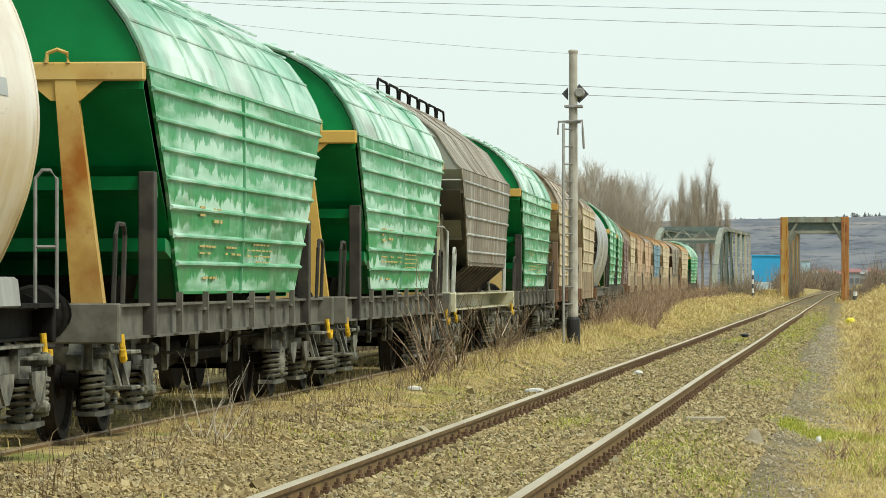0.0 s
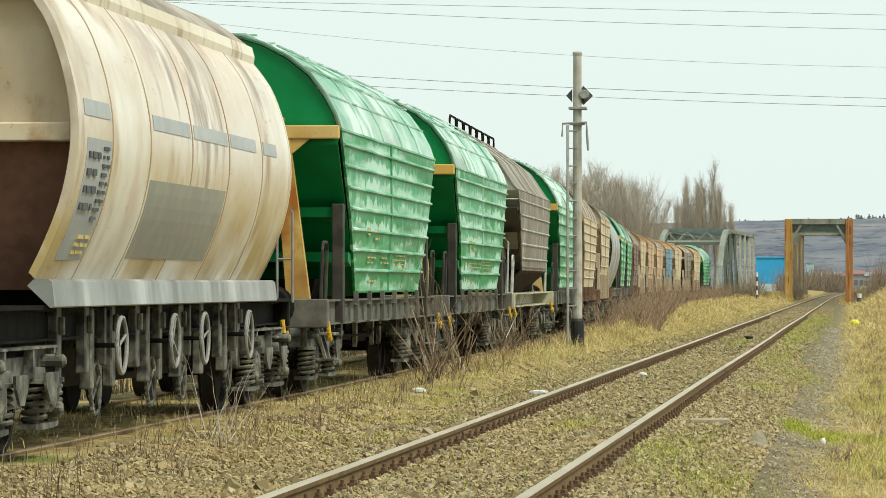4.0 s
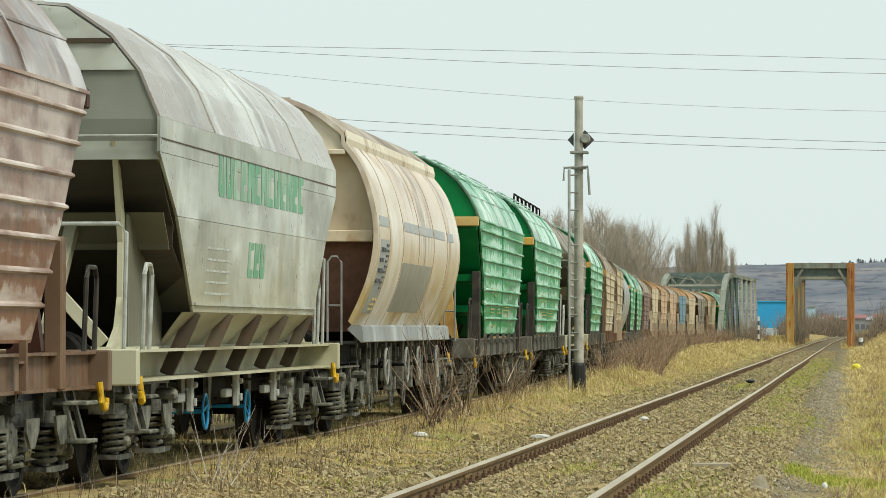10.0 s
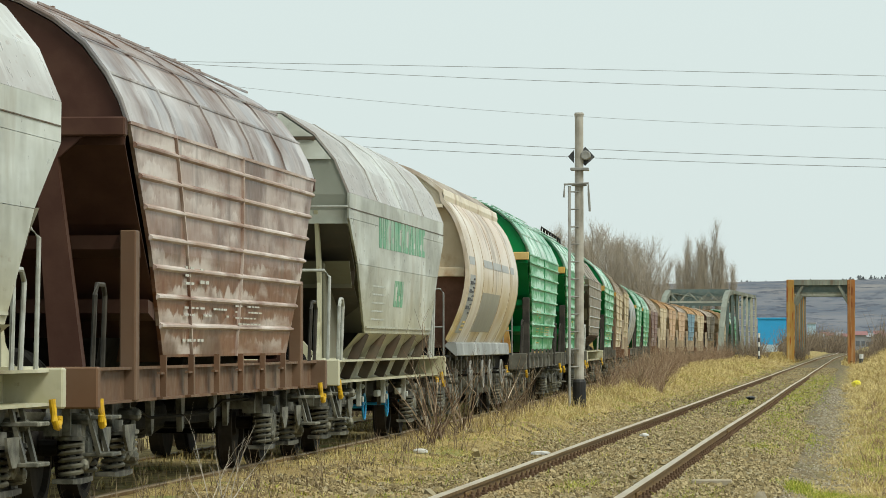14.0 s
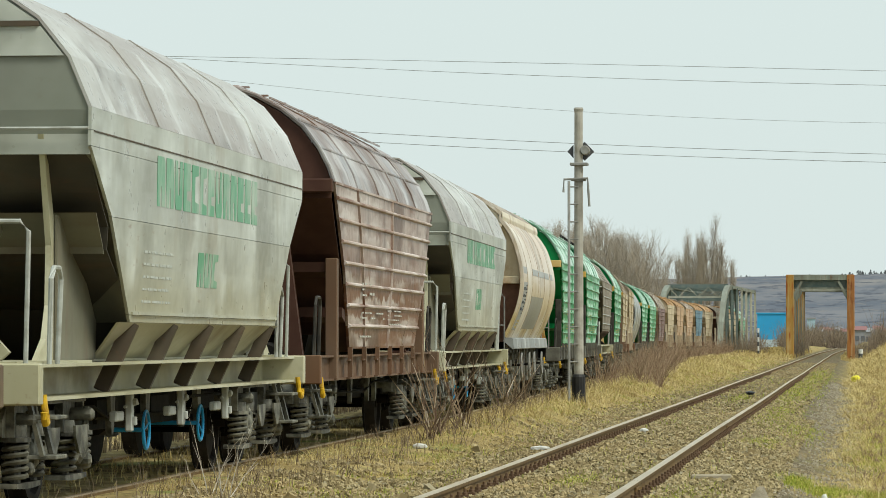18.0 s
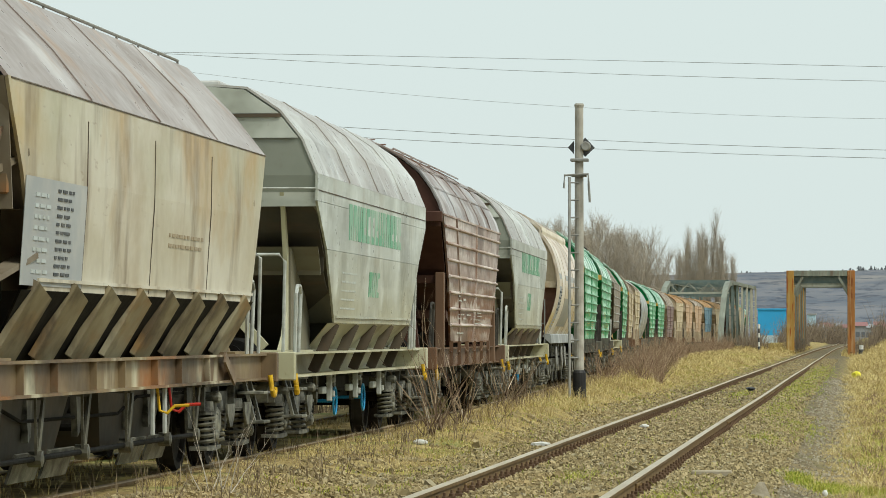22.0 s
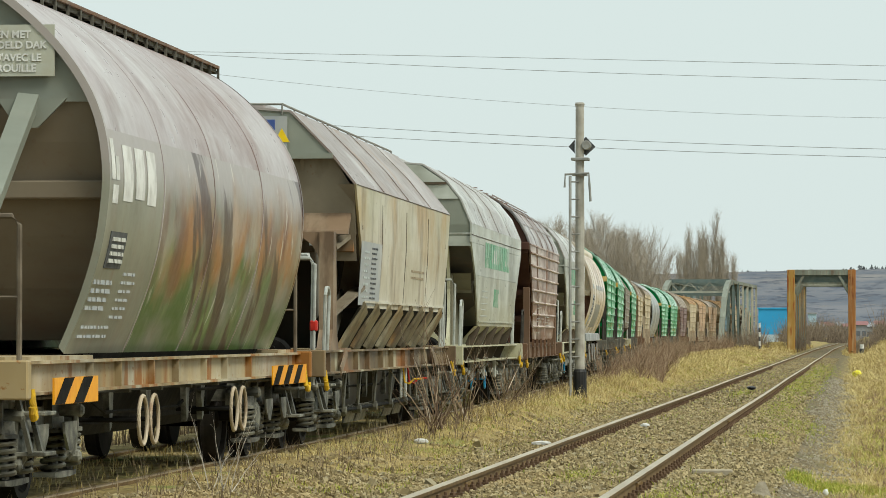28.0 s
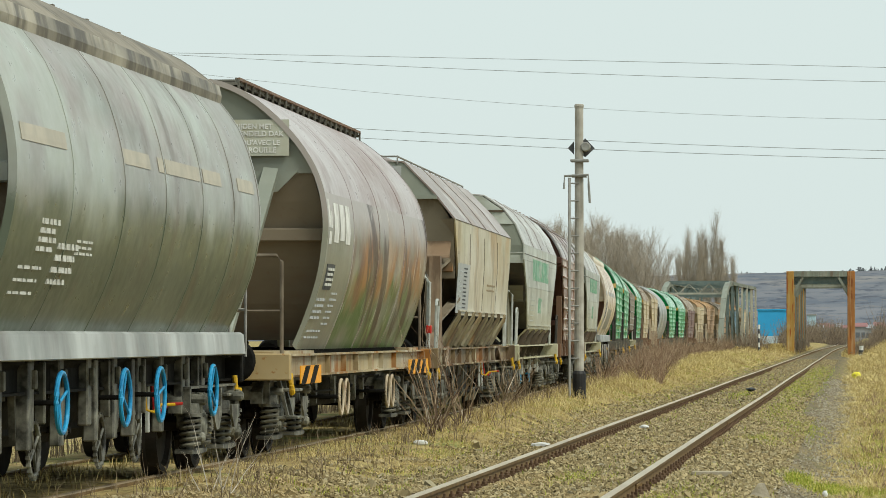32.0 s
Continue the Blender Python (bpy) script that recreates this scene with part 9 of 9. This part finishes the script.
for i in range(4):
    bm.faces.new((A[i], A[(i + 1) % 4], T[(i + 1) % 4], T[i]))
bm.faces.new(T)
cb = part("concrete_block", bm, plain("mossy_concrete", (0.32, 0.28, 0.21), (0.22, 0.19, 0.13), 9.0, 0.95, bumps=0.5, dist=0.02), None)
tagged(cb, "broken pyramid-shaped concrete block in the grass", "concrete block")
for k, (px, py, w_, d_) in enumerate(((-5.08, 47.5, 0.09, 0.03), (-3.9, 50.5, 0.12, 0.03), (-3.1, 60.0, 0.07, 0.05), (-0.3, 40.0, 0.03, 0.03))):
    bm = BM()
    gzv = float(ground_at(np.array([px]), np.array([py]))[0])
    lump(bm, (px, py, gzv + 0.035), w_, d_, 0.035, k + 9)
    ob = part("paper_scrap", bm, WHITE, None)
    tagged(ob, "dirty white scrap of litter on the ballast", "litter", "litter by the track")
bm = BM()
gzv = -0.1
lump(bm, (-2.55, 100.0, gzv + 0.04), 0.12, 0.3, 0.05, 31)
ob = part("rubber_scrap", bm, BITUMEN, None)
tagged(ob, "black scrap of rubber between the rails", "litter", "litter by the track")
bm = BM()
gzv = float(ground_at(np.array([-1.42]), np.array([40.5]))[0])
box(bm, -1.62, -1.22, 40.4, 40.52, gzv - 0.01, gzv + 0.05, 0.01)
box(bm, -1.6, -1.25, 40.7, 40.8, gzv - 0.01, gzv + 0.04, 0.01)
ob = part("broken_sleeper_plank", bm, plain("bleached_plank", (0.4, 0.35, 0.26), (0.3, 0.25, 0.17), 8.0, 0.9), None)
tagged(ob, "bleached broken plank lying in the gravel", "plank")

# black and white marker post and the small signal by the bridge
def marker_post(x, y, h, label, w_=0.09, bands=6, lamp=None):
    p = tagged(new("marker_post"), label, "marker post")
    z = float(ground_at(np.array([x]), np.array([y]))[0]) - 0.05
    p.location = (x, y, z)
    for i in range(bands):
        bm = BM()
        lathe(bm, (0, 0, h * i / bands), (0, 0, 1), [(0, w_), (h / bands, w_)], 12)
        part("band", bm, MARK_DARK if i % 2 == (bands % 2) else WHITE, p)
    if lamp:
        bm = BM()
        box(bm, -0.2, 0.2, -0.12, 0.12, h, h + 0.6, 0.03)
        part("lamp_box", bm, MARK_DARK, p)
    return p


marker_post(-(1503 - 1333.5) * 280 / 7200, 280.0, 1.85, "black and white striped marker post near the bridge", 0.07)
marker_post((1507 - 1503) * 292 / 7200 + 0.25, 292.0, 0.9, "short black and white post beside the bridge", 0.16, 3)

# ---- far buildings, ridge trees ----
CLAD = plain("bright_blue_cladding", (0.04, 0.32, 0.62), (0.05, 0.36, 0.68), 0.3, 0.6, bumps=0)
# house colours are greyed to carry the haze of distance
ROOFT = plain("haze_tinted_clay_tiles", (0.3, 0.15, 0.15), (0.25, 0.15, 0.15), 1.0, 0.9, bumps=0)
WALLW = plain("haze_tinted_plaster", (0.3, 0.31, 0.33), (0.26, 0.27, 0.29), 1.0, 0.9, bumps=0)
GLASSD = plain("haze_tinted_window_glass", (0.13, 0.14, 0.16), (0.15, 0.16, 0.18), 1.0, 0.2, bumps=0)


def hall(x, y, w_, d_, h, wall, roof_m, label, name="industrial_hall", windows=0, gable=0.0, z0=-1.0):
    b = tagged(new(name), label, "building")
    b.location = (x, y, z0)
    bm = BM()
    box(bm, -w_ / 2, w_ / 2, 0, d_, 0, h)
    part("wall", bm, wall, b)
    bm = BM()
    if gable:
        prism(bm, [(-0.4, h), (d_ + 0.4, h), (d_ / 2, h + gable)], 0, -w_ / 2 - 0.4, w_ / 2 + 0.4)
        bmesh.ops.recalc_face_normals(bm, faces=bm.faces)
    else:
        box(bm, -w_ / 2 - 0.2, w_ / 2 + 0.2, -0.2, d_ + 0.2, h, h + 0.3)
    part("roof", bm, roof_m, b)
    for i in range(windows):
        bm = BM()
        xx = -w_ / 2 + w_ * (i + 0.5) / windows
        box(bm, xx - 0.5, xx + 0.5, -0.06, 0.05, h * 0.4, h * 0.4 + 1.3)
        part("window", bm, GLASSD, b)
    return b


S = 900.0
def at_px(px, s):
    return -(1503 - px) * s / 7200


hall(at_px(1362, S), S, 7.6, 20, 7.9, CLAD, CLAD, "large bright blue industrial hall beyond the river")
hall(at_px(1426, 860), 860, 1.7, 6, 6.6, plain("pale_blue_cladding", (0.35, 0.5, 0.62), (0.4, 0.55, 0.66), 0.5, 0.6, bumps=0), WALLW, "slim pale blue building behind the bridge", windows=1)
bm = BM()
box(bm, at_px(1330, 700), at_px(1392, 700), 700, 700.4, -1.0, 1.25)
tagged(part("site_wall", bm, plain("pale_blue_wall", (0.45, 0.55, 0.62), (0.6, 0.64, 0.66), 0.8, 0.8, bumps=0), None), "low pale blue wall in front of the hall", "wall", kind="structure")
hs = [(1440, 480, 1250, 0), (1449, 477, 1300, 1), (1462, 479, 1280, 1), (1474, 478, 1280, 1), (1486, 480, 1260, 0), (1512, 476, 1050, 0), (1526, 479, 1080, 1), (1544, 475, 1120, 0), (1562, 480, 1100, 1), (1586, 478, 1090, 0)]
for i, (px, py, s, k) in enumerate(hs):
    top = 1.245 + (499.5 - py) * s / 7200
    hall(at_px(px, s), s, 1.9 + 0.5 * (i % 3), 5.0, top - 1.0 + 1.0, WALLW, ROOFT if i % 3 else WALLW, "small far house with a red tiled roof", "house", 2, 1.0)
# haze is put into the ridge trees' grey as well
CONIFER = plain("haze_tinted_dark_conifer", (0.12, 0.13, 0.14), (0.15, 0.16, 0.165), 0.2, 1.0, bumps=0)
V, F = [], []
R9 = random.Random(5)
for i in range(80):
    px = R9.uniform(1290, 1600) if i % 3 else R9.uniform(1480, 1600)
    s = R9.uniform(2820, 2900)
    xx = at_px(px, s)
    zz = hill_z(xx, s) - 0.5
    hh = R9.uniform(0.6, 2.0) * (2.0 if px > 1490 and R9.random() < 0.35 else 1.0)
    ww = hh * R9.uniform(0.25, 0.8)
    for lev in range(3):
        b0, b1 = zz + hh * lev * 0.28, zz + hh * (0.45 + lev * 0.28)
        rr = ww * (1 - lev * 0.28)
        o = len(V)
        for a in range(6):
            q = 1 + R9.uniform(-0.3, 0.3)
            V.append((xx + rr * q * math.cos(a * 1.047), s + rr * q * math.sin(a * 1.047), b0 + R9.uniform(0, 0.2) * hh))
        V.append((xx, s, b1))
        F += [(o + a, o + (a + 1) % 6, o + 6) for a in range(6)]
me = bpy.data.meshes.new("ridge_trees")
me.from_pydata(V, [], F)
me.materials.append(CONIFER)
tagged(new("ridge_trees", me), "tiny dark trees along the hill ridge", "trees", kind="stuff")

# ---- movement ----
NEAR_WAGONS = [w for w, u, ln in TRAIN[:10]]


def motions():
    for ob in WHEELSETS:
        if ob.parent in NEAR_WAGONS:
            home = Matrix.Translation(ob.location)
            walk(ob, [(t / 6, home @ Matrix.Rotation((run(t / 6) / 0.46) % (2 * math.pi), 4, "Y")) for t in range(0, 193)])
    for w, u, ln in TRAIN:
        walk(w, [(t, train_pose(u, ln, t)) for t in range(0, 33)])


motions()
